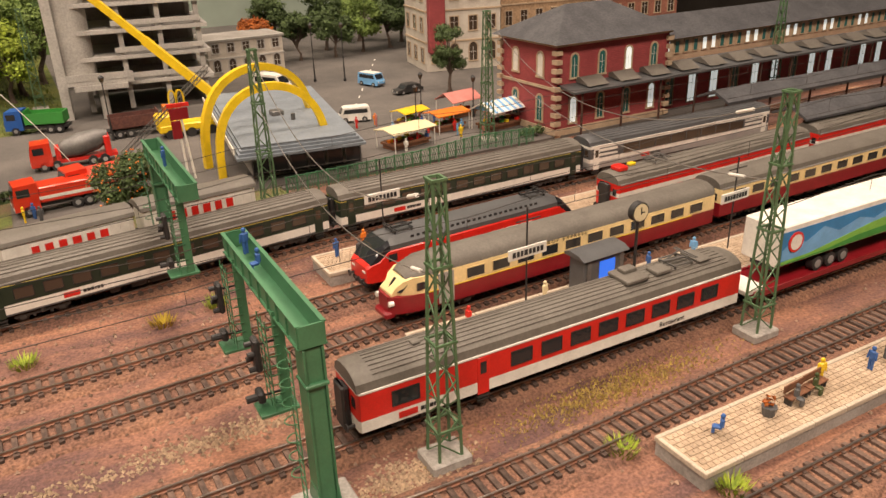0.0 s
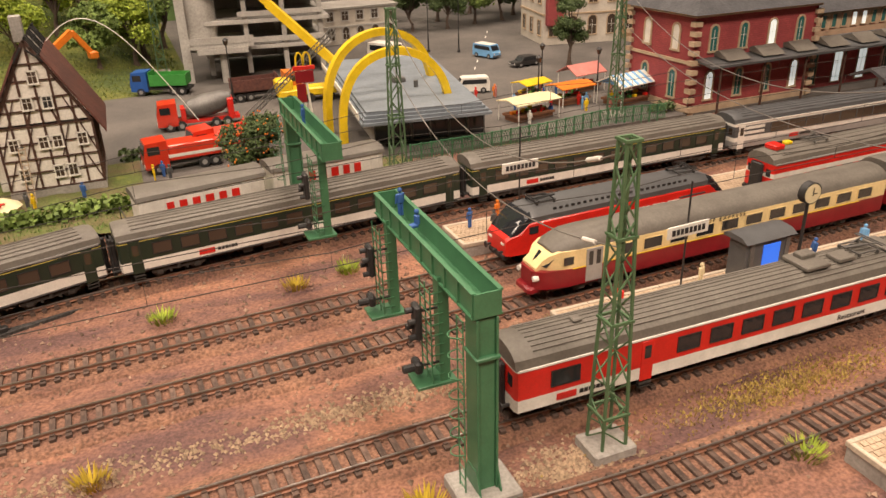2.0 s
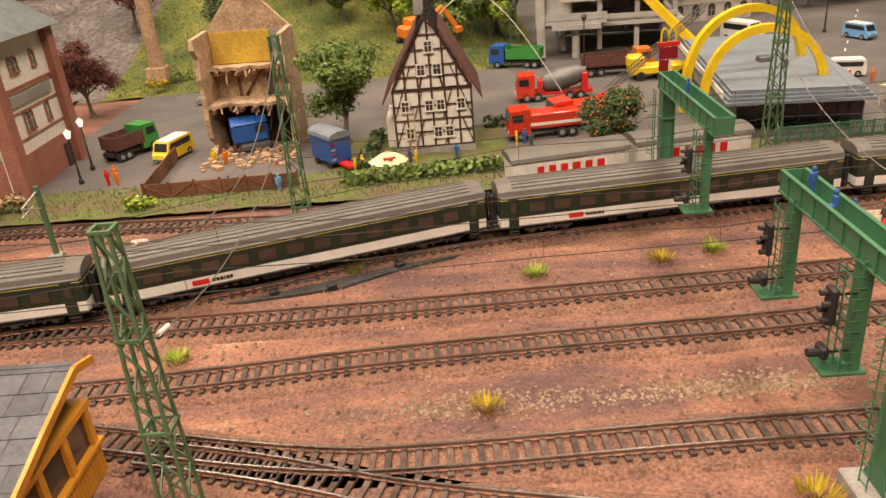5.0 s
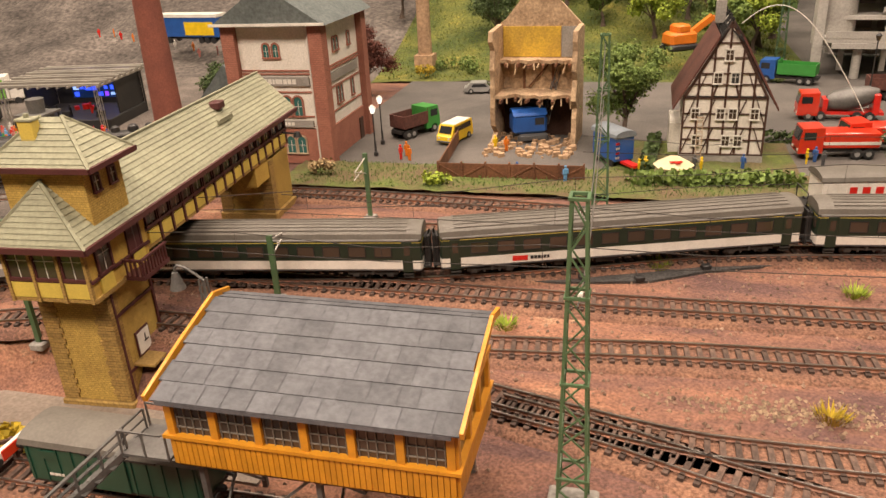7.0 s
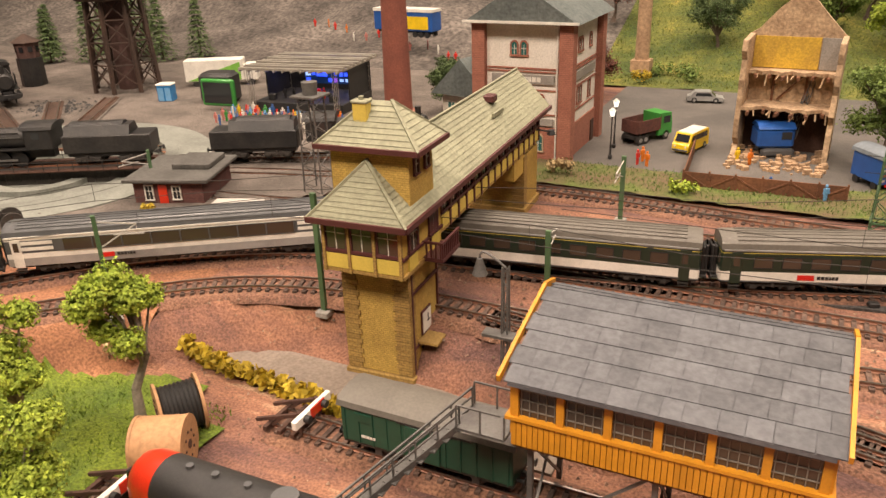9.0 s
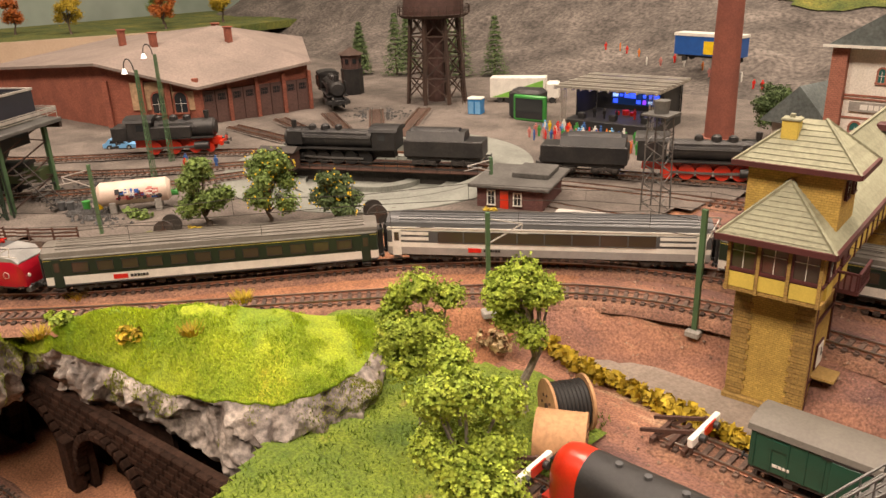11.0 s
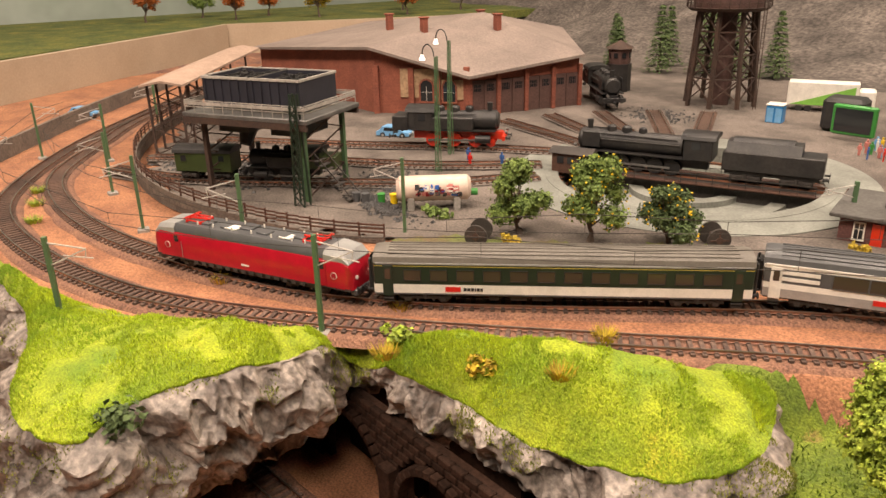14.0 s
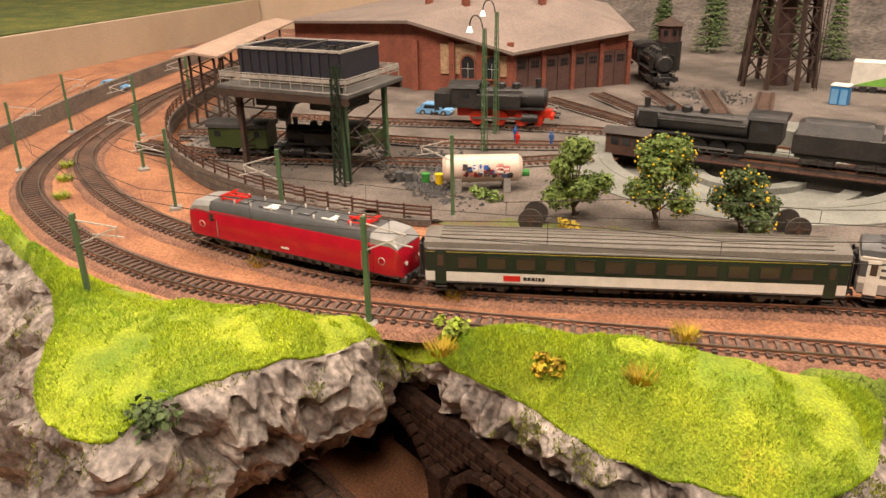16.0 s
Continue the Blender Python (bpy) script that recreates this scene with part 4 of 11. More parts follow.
def red_loco(label, m, L=0.222):
    """A bright red electric locomotive with a sloping black windscreen and a ribbed dark roof."""
    W, c = 0.0345, thing("electric_locomotive", label, "locomotive", m)

    def ring(x, w, z0, z1, i=0.002):
        return [(x, -w / 2, z0), (x, w / 2, z0), (x, w / 2, z1 - i), (x, w / 2 - i, z1), (x, -w / 2 + i, z1), (x, -w / 2, z1 - i)]

    h = L / 2
    part("body", B().loft([ring(-h, W * 0.86, 0.010, 0.0235), ring(-h + 0.004, W * 0.95, 0.0095, 0.0265), ring(-h + 0.012, W, 0.0095, 0.0285), ring(-h + 0.02, W, 0.0095, 0.0345, 0.001), ring(h - 0.02, W, 0.0095, 0.0345, 0.001), ring(h - 0.012, W, 0.0095, 0.0285), ring(h - 0.004, W * 0.95, 0.0095, 0.0265), ring(h, W * 0.86, 0.010, 0.0235)]), RED, c, "bright red body")
    part("roof", B().loft([ring(-h + 0.0165, W * 0.88, 0.033, 0.0375), ring(-h + 0.021, W * 0.93, 0.0335, 0.0425, 0.004), ring(-h + 0.03, W * 0.94, 0.0335, 0.0445, 0.006), ring(h - 0.03, W * 0.94, 0.0335, 0.0445, 0.006), ring(h - 0.021, W * 0.93, 0.0335, 0.0425, 0.004), ring(h - 0.0165, W * 0.88, 0.033, 0.0375)]), DARKGREY, c, "dark grey ribbed roof")
    for s in (-1, 1):
        part("cab_front", B().loft([ring(s * (h - 0.0035), W * 0.90, 0.0245, 0.0262, 0.0008), ring(s * (h - 0.009), W * 0.95, 0.0262, 0.0325, 0.002), ring(s * (h - 0.017), W * 0.97, 0.028, 0.0405, 0.003), ring(s * (h - 0.022), W * 0.97, 0.03, 0.0425, 0.003)]), GLASS, c, "sloping black windscreen")
        hl = B()
        for y in (-0.010, 0.010):
            hl.box(s * (h - 0.0006), y, 0.0188, 0.0022, 0.005, 0.0024, bev=0.0004)
        part("headlights", hl, WHITE, c)
        part("front_skirt", B().box(s * (h - 0.003), 0, 0.0072, 0.007, W * 0.72, 0.005, bev=0.001), BLACK, c)
        buffers(c, s * (h - 0.001), s)
        bogie(c, s * (h - 0.05), 0.032, r=0.0062)
        pantograph(c, s * (h - 0.04), 0.0458, mat=BLACK, flip=s)
    for side in (-1, 1):
        g = B()
        for k in range(24):
            g.box(-0.066 + k * 0.0057, side * W * 0.40, 0.0405, 0.0028, 0.0006, 0.0045)
        part("roof_grille", g, BLACK, c)
    for side in (-1, 1):
        g = B()
        for k in range(3):
            for j in range(3):
                g.box(0.015 + k * 0.016 + j * 0.0045, side * (W / 2 + 0.0002), 0.0255 + j * 0.0, 0.0035, 0.0004, 0.0045)
        part("lettering", g, WHITE, c)
        part("white_line", B().box(0, side * (W / 2 + 0.0002), 0.0135, L - 0.05, 0.0004, 0.0007), WHITE, c)
        part("side_window", B().box(-h + 0.024, side * (W / 2 + 0.0002), 0.0285, 0.008, 0.0005, 0.006), GLASS, c)
    part("frame", B().box(0, 0, 0.0082, L - 0.03, W * 0.86, 0.004), UNDER, c)
    return c


red_loco("bright red electric locomotive with sloping black windscreen", pose(0.322, 0.570, 0.0066, 0, 0, 2.8))
stripebands = [(0.0105, 0.0215, WHITE), (0.0215, 0.0300, RED), (0.0300, 0.0375, COACHGREEN)]
white_red = [(0.0105, 0.0245, RED), (0.0245, 0.029, WHITE), (0.029, 0.0375, RED)]
r2 = coach("red and white railcar with grey roof and pantograph", pose(0.640, 0.586, 0.0066, 0, 0, 2.2), 0.30, white_red, ROOFGREY, [(-0.12 + i * 0.022, 0.012) for i in range(12)], 0.0205, 0.007, BLACK, GLASS, (), RED, group="standing coaches", ribs=5)
pantograph(r2, -0.085, 0.049, 0.001, STEELGREY)
part("roof_box", B().box(-0.135, 0, 0.0495, 0.012, 0.014, 0.005, bev=0.001), RED, r2)
part("roof_box", B().box(-0.115, 0.004, 0.049, 0.008, 0.006, 0.003, bev=0.0006), YELLOW, r2)
coach("red and white coach with grey roof", pose(0.955, 0.595, 0.0066, 0, 0, 1.2), 0.30, white_red, ROOFGREY, [(-0.12 + i * 0.022, 0.012) for i in range(12)], 0.0205, 0.007, BLACK, GLASS, (), RED, group="standing coaches", ribs=5)


def beer_wagon(x, y, rz):
    """A short white two-axle van with a grey roof and red lettering bars."""
    c = thing("goods_van", "white two-axle goods van with grey roof and red sign", "goods wagon", pose(x, y, 0.0066, 0, 0, rz), "white goods vans")
    L, W = 0.113, 0.034
    part("body", B().box(0, 0, 0.0245, L, W, 0.027, bev=0.0008), WHITE, c)
    for s in (-1, 1):
        for k in range(13):
            part("plank_post", B().box(-L / 2 + 0.004 + k * (L - 0.008) / 12, s * (W / 2 + 0.0003), 0.0245, 0.0009, 0.0008, 0.026), WHITE, c)
        g, at = B(), -0.034
        for w in (0.008, 0.0085, 0.0085, 0.0095, 0.0085, 0.009):
            g.box(at + w / 2, s * (W / 2 + 0.0008), 0.0275, w * 0.78, 0.0006, 0.0088)
            at += w + 0.003
        part("sign_lettering", g, RED, c, "red sign bars")
        part("sign_emblem", B().cyl((0.0, s * W / 2, 0.0165), (0.0, s * (W / 2 + 0.0009), 0.0165), 0.0046, seg=14).box(0.008, s * (W / 2 + 0.0008), 0.0165, 0.004, 0.0006, 0.006), RED, c)
        buffers(c, s * L / 2, s)
        k = B()
        wheelset(k, s * 0.033)
        part("wheelset", k, UNDER, c)
        st = B()
        for d in (-1, 1):
            st.box(s * 0.033, d * 0.0125, 0.0085, 0.016, 0.0016, 0.003).box(s * 0.033, d * 0.0128, 0.006, 0.005, 0.0024, 0.005)
        part("axle_guard", st, UNDER, c)
    prof = roof_profile(W + 0.003, 0.0375, 0.0445, 9)
    part("roof", B().along_x(prof, -L / 2 - 0.002, L / 2 + 0.002), ROOFGREY, c)
    part("underframe", B().box(0, 0, 0.010, L, W * 0.9, 0.0028), UNDER, c)
    part("brake_platform", B().box(-L / 2 - 0.006, 0, 0.011, 0.012, W * 0.9, 0.0015).beam((-L / 2 - 0.011, -0.014, 0.011), (-L / 2 - 0.011, -0.014, 0.026), 0.0008).beam((-L / 2 - 0.011, 0.014, 0.011), (-L / 2 - 0.011, 0.014, 0.026), 0.0008).beam((-L / 2 - 0.011, -0.014, 0.0255), (-L / 2 - 0.011, 0.014, 0.0255), 0.0008), BLACK, c)
    return c


beer_wagon(0.004, 0.756, 10)
beer_wagon(0.126, 0.778, 7)

# lorry trailer on a low wagon behind the restaurant coach
flat = thing("low_loader_wagon", "dark red low pocket wagon carrying a lorry trailer", "goods wagon", pose(0.592, 0.385, 0.0066))
part("deck", B().box(0, 0, 0.010, 0.27, 0.034, 0.0035, bev=0.0006), WINE, flat)
for s in (-1, 1):
    part("side_sill", B().box(0, s * 0.0175, 0.0105, 0.27, 0.0022, 0.0055, bev=0.0004), WINE, flat)
    part("end_deck", B().box(s * 0.132, 0, 0.0135, 0.022, 0.034, 0.004, bev=0.0005), WHITE, flat)
    bogie(flat, s * 0.105)
    buffers(flat, s * 0.135, s)
TEAL = paint("trailer_blue", (0.03, 0.22, 0.50), 0.4)
trailer = thing("lorry_trailer", "white lorry trailer with painted mountain meadow sides", "lorry trailer", pose(0.595, 0.385, 0.0185))
part("box_body", B().box(0, 0, 0.033, 0.232, 0.0345, 0.034, bev=0.001), WHITE, trailer)
part("chassis", B().box(0, 0, 0.0135, 0.225, 0.02, 0.005), BLACK, trailer)
for s in (-1, 1):
    y = s * 0.0174
    part("painted_sky", B().box(-0.001, y, 0.0315, 0.226, 0.0006, 0.027), TEAL, trailer)

    def strip(points, base, d):
        return B().loft([[(x, y + s * d, base), (x, y + s * d, z), (x, y - s * 0.0004, z), (x, y - s * 0.0004, base)] for x, z in points])

    part("painted_mountain", strip([(-0.112, 0.03), (-0.1, 0.038), (-0.085, 0.032), (-0.065, 0.041), (-0.045, 0.033), (-0.02, 0.039), (0.0, 0.034), (0.03, 0.043), (0.05, 0.036), (0.075, 0.042), (0.1, 0.036), (0.111, 0.04)], 0.021, 0.0004), SKYBLUE, trailer)
    part("painted_meadow", strip([(-0.112, 0.0205), (-0.08, 0.021), (-0.04, 0.026), (0.0, 0.031), (0.04, 0.0335), (0.08, 0.036), (0.111, 0.037)], 0.018, 0.0007), LIGHTGREEN, trailer)
    part("painted_hill", strip([(-0.112, 0.0185), (-0.06, 0.0195), (-0.02, 0.0235), (0.03, 0.0245), (0.08, 0.029), (0.111, 0.03)], 0.0178, 0.0009), GREEN, trailer)
    part("round_badge", B().cyl((-0.098, y, 0.035), (-0.098, y + s * 0.0012, 0.035), 0.0085, seg=18), RED, trailer)
    part("badge_ring", B().cyl((-0.098, y, 0.035), (-0.098, y + s * 0.0014, 0.035), 0.0065, seg=18), WHITE, trailer)
    for x in (-0.062, -0.046, -0.030, 0.05):
        w = part("wheel", B().cyl((x, s * 0.009, 0.0065), (x, s * 0.0155, 0.0065), 0.0063, seg=16), BLACK, trailer)
        part("rim", B().cyl((x, s * 0.0153, 0.0065), (x, s * 0.016, 0.0065), 0.0036, seg=12), SILVER, w)


# ---- the town behind the tracks ----
BRICKRED = material("painted_red_brick", (0.40, 0.075, 0.075), (0.32, 0.055, 0.06), 0.8, grain=500, patch=30, amount=0.3, bump=0.3, brick=95.0)
SANDSTONE = material("sandstone_trim", (0.52, 0.40, 0.27), (0.42, 0.31, 0.21), 0.8, grain=500, patch=40, amount=0.25, bump=0.25)
SLATE = material("dark_slate_roof", (0.075, 0.075, 0.08), (0.05, 0.05, 0.055), 0.75, grain=300, patch=30, amount=0.4, bump=0.35)
GREYROOF = material("blue_grey_panel_roof", (0.20, 0.23, 0.26), (0.15, 0.175, 0.20), 0.6, grain=300, patch=20, amount=0.2, bump=0.1)
PALEWALL = material("pale_render", (0.62, 0.57, 0.49), (0.52, 0.47, 0.40), 0.85, grain=400, patch=25, amount=0.2, bump=0.2)
TIMBER = material("dark_brown_timber", (0.085, 0.04, 0.025), (0.06, 0.028, 0.02), 0.8, grain=400, amount=0.35, bump=0.3)
PLASTER = material("off_white_plaster", (0.80, 0.76, 0.69), (0.70, 0.66, 0.58), 0.85, grain=500, patch=30, amount=0.25, bump=0.3)
TILEROOF = material("brown_tile_roof", (0.15, 0.055, 0.04), (0.10, 0.04, 0.032), 0.8, grain=350, patch=40, amount=0.4, bump=0.4)
PINKBRICK = material("pinkish_brick", (0.45, 0.185, 0.125), (0.37, 0.145, 0.10), 0.85, grain=600, patch=40, amount=0.3, bump=0.3, brick=110.0)
TANWALL = material("bare_tan_wall", (0.48, 0.32, 0.19), (0.36, 0.235, 0.14), 0.9, grain=200, patch=25, amount=0.4, bump=0.5)
CONCWHITE = material("pale_concrete", (0.50, 0.48, 0.44), (0.40, 0.38, 0.35), 0.8, grain=350, patch=15, amount=0.25, bump=0.15)
BROWNWOOD = material("brown_boards", (0.20, 0.085, 0.04), (0.14, 0.06, 0.03), 0.85, grain=350, amount=0.4, bump=0.35, obrand=0.15)
TEALPANE = glass("greenish_window", (0.03, 0.13, 0.12), 0.2)
LITPANE = glow("lit_window", (0.85, 0.93, 0.90), 0.55)
BLUEGLOW = glow("blue_stage_light", (0.03, 0.08, 0.9), 2.0)
VIOLETGLOW = glow("violet_stage_light", (0.25, 0.05, 0.8), 1.5)
WHITEGLOW = glow("pale_stage_light", (0.35, 0.55, 1.0), 1.2)


def win(parent, x, y, z, rz, w, h, frame_mat, pane_mat, arch=False, rim=0.0012, cross=True, name="window"):
    """A framed window on a wall that faces the direction rz (0: towards -y)."""
    m = pose(x, y, z, 0, 0, rz)
    b = B()
    for s in (-1, 1):
        b.box(s * (w / 2 + rim / 2), -0.0004, 0, rim, 0.0016, h + rim)
    b.box(0, -0.0006, -h / 2 - rim / 2, w + 2.6 * rim, 0.0024, rim)
    if arch:
        prev = None
        for k in range(9):
            a = math.pi * k / 8
            p = ((w / 2 + rim / 2) * math.cos(a), -0.0004, h / 2 + (w / 2 + rim / 2) * math.sin(a))
            if prev:
                b.beam(prev, p, 0.0016, rim)
            prev = p
    else:
        b.box(0, -0.0004, h / 2 + rim / 2, w + 2 * rim, 0.0016, rim)
    f = part(name, b, frame_mat, parent, m=m)
    poly = [(-w / 2, -h / 2), (w / 2, -h / 2)] + ([(w / 2 * math.cos(math.pi * k / 8), h / 2 + w / 2 * math.sin(math.pi * k / 8)) for k in range(9)] if arch else [(w / 2, h / 2), (-w / 2, h / 2)])
    part("pane", B().along_y([(px, pz) for px, pz in poly], -0.0003, 0.0003), pane_mat, f)
    if cross:
        c = B().box(0, -0.0004, 0, 0.0005, 0.0006, h)
        c.box(0, -0.0004, h * 0.12, w, 0.0006, 0.0005)
        part("glazing_bar", c, WHITE, f)
    return f


def hip_roof(x0, x1, y0, y1, z0, z1, over=0.008, inset=None):
    x0, x1, y0, y1 = x0 - over, x1 + over, y0 - over, y1 + over
    i = inset if inset is not None else (min(x1 - x0, y1 - y0) / 2)
    b = B()
    if x1 - x0 >= y1 - y0:
        r = [(x0 + i, (y0 + y1) / 2, z1), (x1 - i, (y0 + y1) / 2, z1)]
        vs = [(x0, y0, z0), (x1, y0, z0), (x1, y1, z0), (x0, y1, z0), r[0], r[1]]
        fs = [(0, 1, 5, 4), (1, 2, 5), (2, 3, 4, 5), (3, 0, 4), (3, 2, 1, 0)]
    else:
        r = [((x0 + x1) / 2, y0 + i, z1), ((x0 + x1) / 2, y1 - i, z1)]
        vs = [(x0, y0, z0), (x1, y0, z0), (x1, y1, z0), (x0, y1, z0), r[0], r[1]]
        fs = [(0, 1, 4), (1, 2, 5, 4), (2, 3, 5), (3, 0, 4, 5), (3, 2, 1, 0)]
    return b.add(vs, fs)


solo("road", B().prism([(-0.62, 0.87), (1.6, 0.86), (1.6, 1.9), (0.2, 1.9), (0.0, 1.34), (-0.62, 1.34)], -0.004, 0.0025), ASPHALT, "worn grey asphalt street and yards", "road", kind="structure")
for k, (gx0, gx1, gy0, gy1) in enumerate(((-0.62, 0.0, 0.775, 0.868), (-0.245, -0.045, 0.868, 0.99), (0.0, 0.24, 0.80, 0.868))):
    solo("lawn", grid(gx0, gx1, gy0, gy1, 0.0075, lambda x, y: 0.0042 + 0.0018 * noise.noise((x * 60, y * 60, 7))), LAWN, "strip of short green flock lawn", "lawn", kind="structure")
marks = B()
for k in range(7):
    marks.box(-0.012 + k * 0.0105, 1.045, 0.003, 0.006, 0.036, 0.0008)
for k in range(9):
    marks.box(0.455 + k * 0.03, 1.16 + k * 0.055, 0.003, 0.002, 0.02, 0.0008, rz=-28)
solo("road_markings", marks, WHITE, "white zebra crossing and dashed road lines", "road marking", kind="structure")

# station
st = thing("station_building", "red brick station house with sandstone trim and slate roof", "station", pose(0.640, 0.866, 0, 0, 0, 2.0))
part("wall", B().box(0.105, 0.065, 0.065, 0.21, 0.13, 0.13), BRICKRED, st)
part("plinth", B().box(0.105, 0.065, 0.006, 0.214, 0.134, 0.012), SANDSTONE, st)
part("string_course", B().box(0.105, 0.065, 0.068, 0.214, 0.134, 0.004), SANDSTONE, st)
part("cornice", B().box(0.105, 0.065, 0.128, 0.218, 0.138, 0.005, bev=0.001), SANDSTONE, st)
part("roof", hip_roof(0, 0.21, 0, 0.13, 0.130, 0.172, 0.012), SLATE, st)
for cx, cy in ((0, 0), (0.21, 0), (0, 0.13)):
    for k in range(10):
        part("quoin", B().box(cx, cy, 0.008 + k * 0.0122, 0.012 if k % 2 else 0.009, 0.009 if k % 2 else 0.012, 0.006), SANDSTONE, st)
for row, zc in ((0, 0.034), (1, 0.095)):
    for k in range(4):
        win(st, 0.03 + k * 0.05, -0.0004, zc, 0, 0.011, 0.026 if row else 0.030, SANDSTONE, LITPANE if (k + row) % 3 == 0 else TEALPANE, True, 0.0024)
    for k in range(2):
        win(st, -0.0004, 0.036 + k * 0.058, zc, -90, 0.012, 0.026 if row else 0.03, SANDSTONE, WHITE if row else TEALPANE, True, 0.0026)
wing = thing("station_wing", "long station wing with clerestory windows and glazed canopy", "station", pose(0.850, 0.884, 0, 0, 0, 2.0))
part("wall", B().box(0.36, 0.06, 0.034, 0.72, 0.10, 0.068), BRICKRED, wing)
part("upper_wall", B().box(0.36, 0.07, 0.088, 0.72, 0.08, 0.042), SANDSTONE, wing)
part("roof", hip_roof(0, 0.72, 0.03, 0.11, 0.108, 0.138, 0.012), SLATE, wing)
for k in range(34):
    win(wing, 0.02 + k * 0.0206, 0.0296, 0.093, 0, 0.009, 0.018, SANDSTONE, LITPANE if k % 5 in (0, 1) else TEALPANE, False, 0.0014, False)
for k in range(14):
    win(wing, 0.03 + k * 0.05, 0.0096, 0.031, 0, 0.016, 0.044, SANDSTONE, LITPANE if k % 3 else TEALPANE, False, 0.0014)
can = thing("station_canopy", "dark platform canopy with raised skylights on slim posts", "canopy", pose(0.645, 0.835, 0, 0, 0, 2.0))
part("roof", B().along_x([(-0.002, 0.066), (0.052, 0.074), (0.052, 0.077), (-0.002, 0.069)], 0.0, 0.93), DARKGREY, can)
for k in range(15):
    part("skylight", B().along_x([(0.004, 0.0725), (0.024, 0.083), (0.044, 0.0765)], 0.03 + k * 0.06, 0.068 + k * 0.06), ROOFGREY, can)
for k in range(13):
    part("post", B().cyl((0.02 + k * 0.074, 0.004, 0), (0.02 + k * 0.074, 0.004, 0.067), 0.0016, seg=8), TIMBER, can)
for x0, y0, x1, zr, wd in ((0.80, 0.735, 1.6, 0.058, 0.055), (0.80, 0.615, 1.6, 0.060, 0.05), (0.79, 0.445, 1.6, 0.060, 0.055)):
    pr = thing("platform_roof", "dark pitched platform roof on posts", "platform roof", None, "platform roofs")
    part("roof", B().along_x([(y0 - wd / 2, zr), (y0, zr + 0.012), (y0 + wd / 2, zr), (y0 + wd / 2, zr - 0.003), (y0, zr + 0.008), (y0 - wd / 2, zr - 0.003)], x0, x1), SLATE, pr)
    for k in range(9):
        part("post", B().cyl((x0 + 0.03 + k * 0.085, y0, 0.008), (x0 + 0.03 + k * 0.085, y0, zr + 0.008), 0.0016, seg=8), TIMBER, pr)

# restaurant with yellow arches
rs = thing("restaurant_building", "flat-roofed restaurant with two yellow arches through its roof", "restaurant", pose(0, 0, 0))
part("wall", B().prism([(0.225, 0.925), (0.345, 0.907), (0.385, 1.15), (0.25, 1.17)], 0, 0.042), CONCWHITE, rs)
for k in range(6):
    win(rs, 0.235 + k * 0.023, 0.9232 - k * 0.0034, 0.021, -8.5, 0.019, 0.03, STEELGREY, GLASS, False, 0.0014, False)
for lv in range(4):
    e = 0.003 * lv
    part("roof_layer", B().prism([(0.196 + e, 0.878 + e), (0.350 - e, 0.860 + e), (0.404 - e, 1.185 - e), (0.236 + e, 1.215 - e)], 0.040 + 0.0035 * lv, 0.0432 + 0.0035 * lv), GREYROOF, rs)
part("white_fascia", B().beam((0.1965, 0.89, 0.0485), (0.234, 1.205, 0.0485), 0.0015, 0.007), WHITE, rs)


def arch_tube(parent, p0, p1, top, r, name="arch", mat=None):
    n, ring = 22, []
    p0, p1 = Vector(p0), Vector(p1)
    side = (p1 - p0).normalized()
    nrm = Vector((-side.y, side.x, 0))
    for i in range(n + 1):
        u = i / n
        c = (p0 + p1) / 2 + side * ((p1 - p0).length / 2) * -math.cos(math.pi * u)
        z = p0.z + (top - p0.z) * math.sin(math.pi * u) ** 0.62
        t = Vector((side.x * math.sin(math.pi * u), side.y * math.sin(math.pi * u), math.cos(math.pi * u) * 1.4)).normalized()
        k = t.cross(nrm).normalized()
        q = Vector((c.x, c.y, z))
        ring.append([q + nrm * r * a1 + k * r * b1 for a1, b1 in ((-1, -1), (1, -1), (1, 1), (-1, 1))])
    part(name, B().loft(ring), mat or YELLOW, parent)


arch_tube(rs, (0.187, 1.000, 0.0), (0.345, 1.035, 0.05), 0.120, 0.0046)
arch_tube(rs, (0.191, 0.943, 0.0), (0.326, 0.930, 0.05), 0.110, 0.0046)
part("roof_vent", B().box(0.29, 1.02, 0.056, 0.016, 0.016, 0.008, bev=0.001), STEELGREY, rs)
part("vent_pipe", B().cyl((0.30, 0.98, 0.05), (0.30, 0.98, 0.062), 0.003), STEELGREY, rs)
sg = thing("restaurant_sign", "tall white sign mast with red boards and small yellow arches", "sign", pose(0.155, 0.965, 0))
part("pole", B().cyl((0, 0, 0), (-0.003, 0, 0.095), 0.0014).cyl((0.008, 0, 0), (0.001, 0, 0.095), 0.0014), WHITE, sg)
part("sign_board", B().box(0, -0.001, 0.085, 0.022, 0.002, 0.014, bev=0.0004), WINE, sg)
part("sign_board", B().box(-0.005, -0.001, 0.066, 0.011, 0.002, 0.022, bev=0.0004), WINE, sg)
part("top_board", B().box(0, -0.001, 0.0955, 0.026, 0.002, 0.005, bev=0.0004), RED, sg)
for s in (-1, 1):
    arch_tube(sg, (s * 0.0045 - 0.0042, 0, 0.098), (s * 0.0045 + 0.0042, 0, 0.098), 0.113, 0.0009, "small_arch")

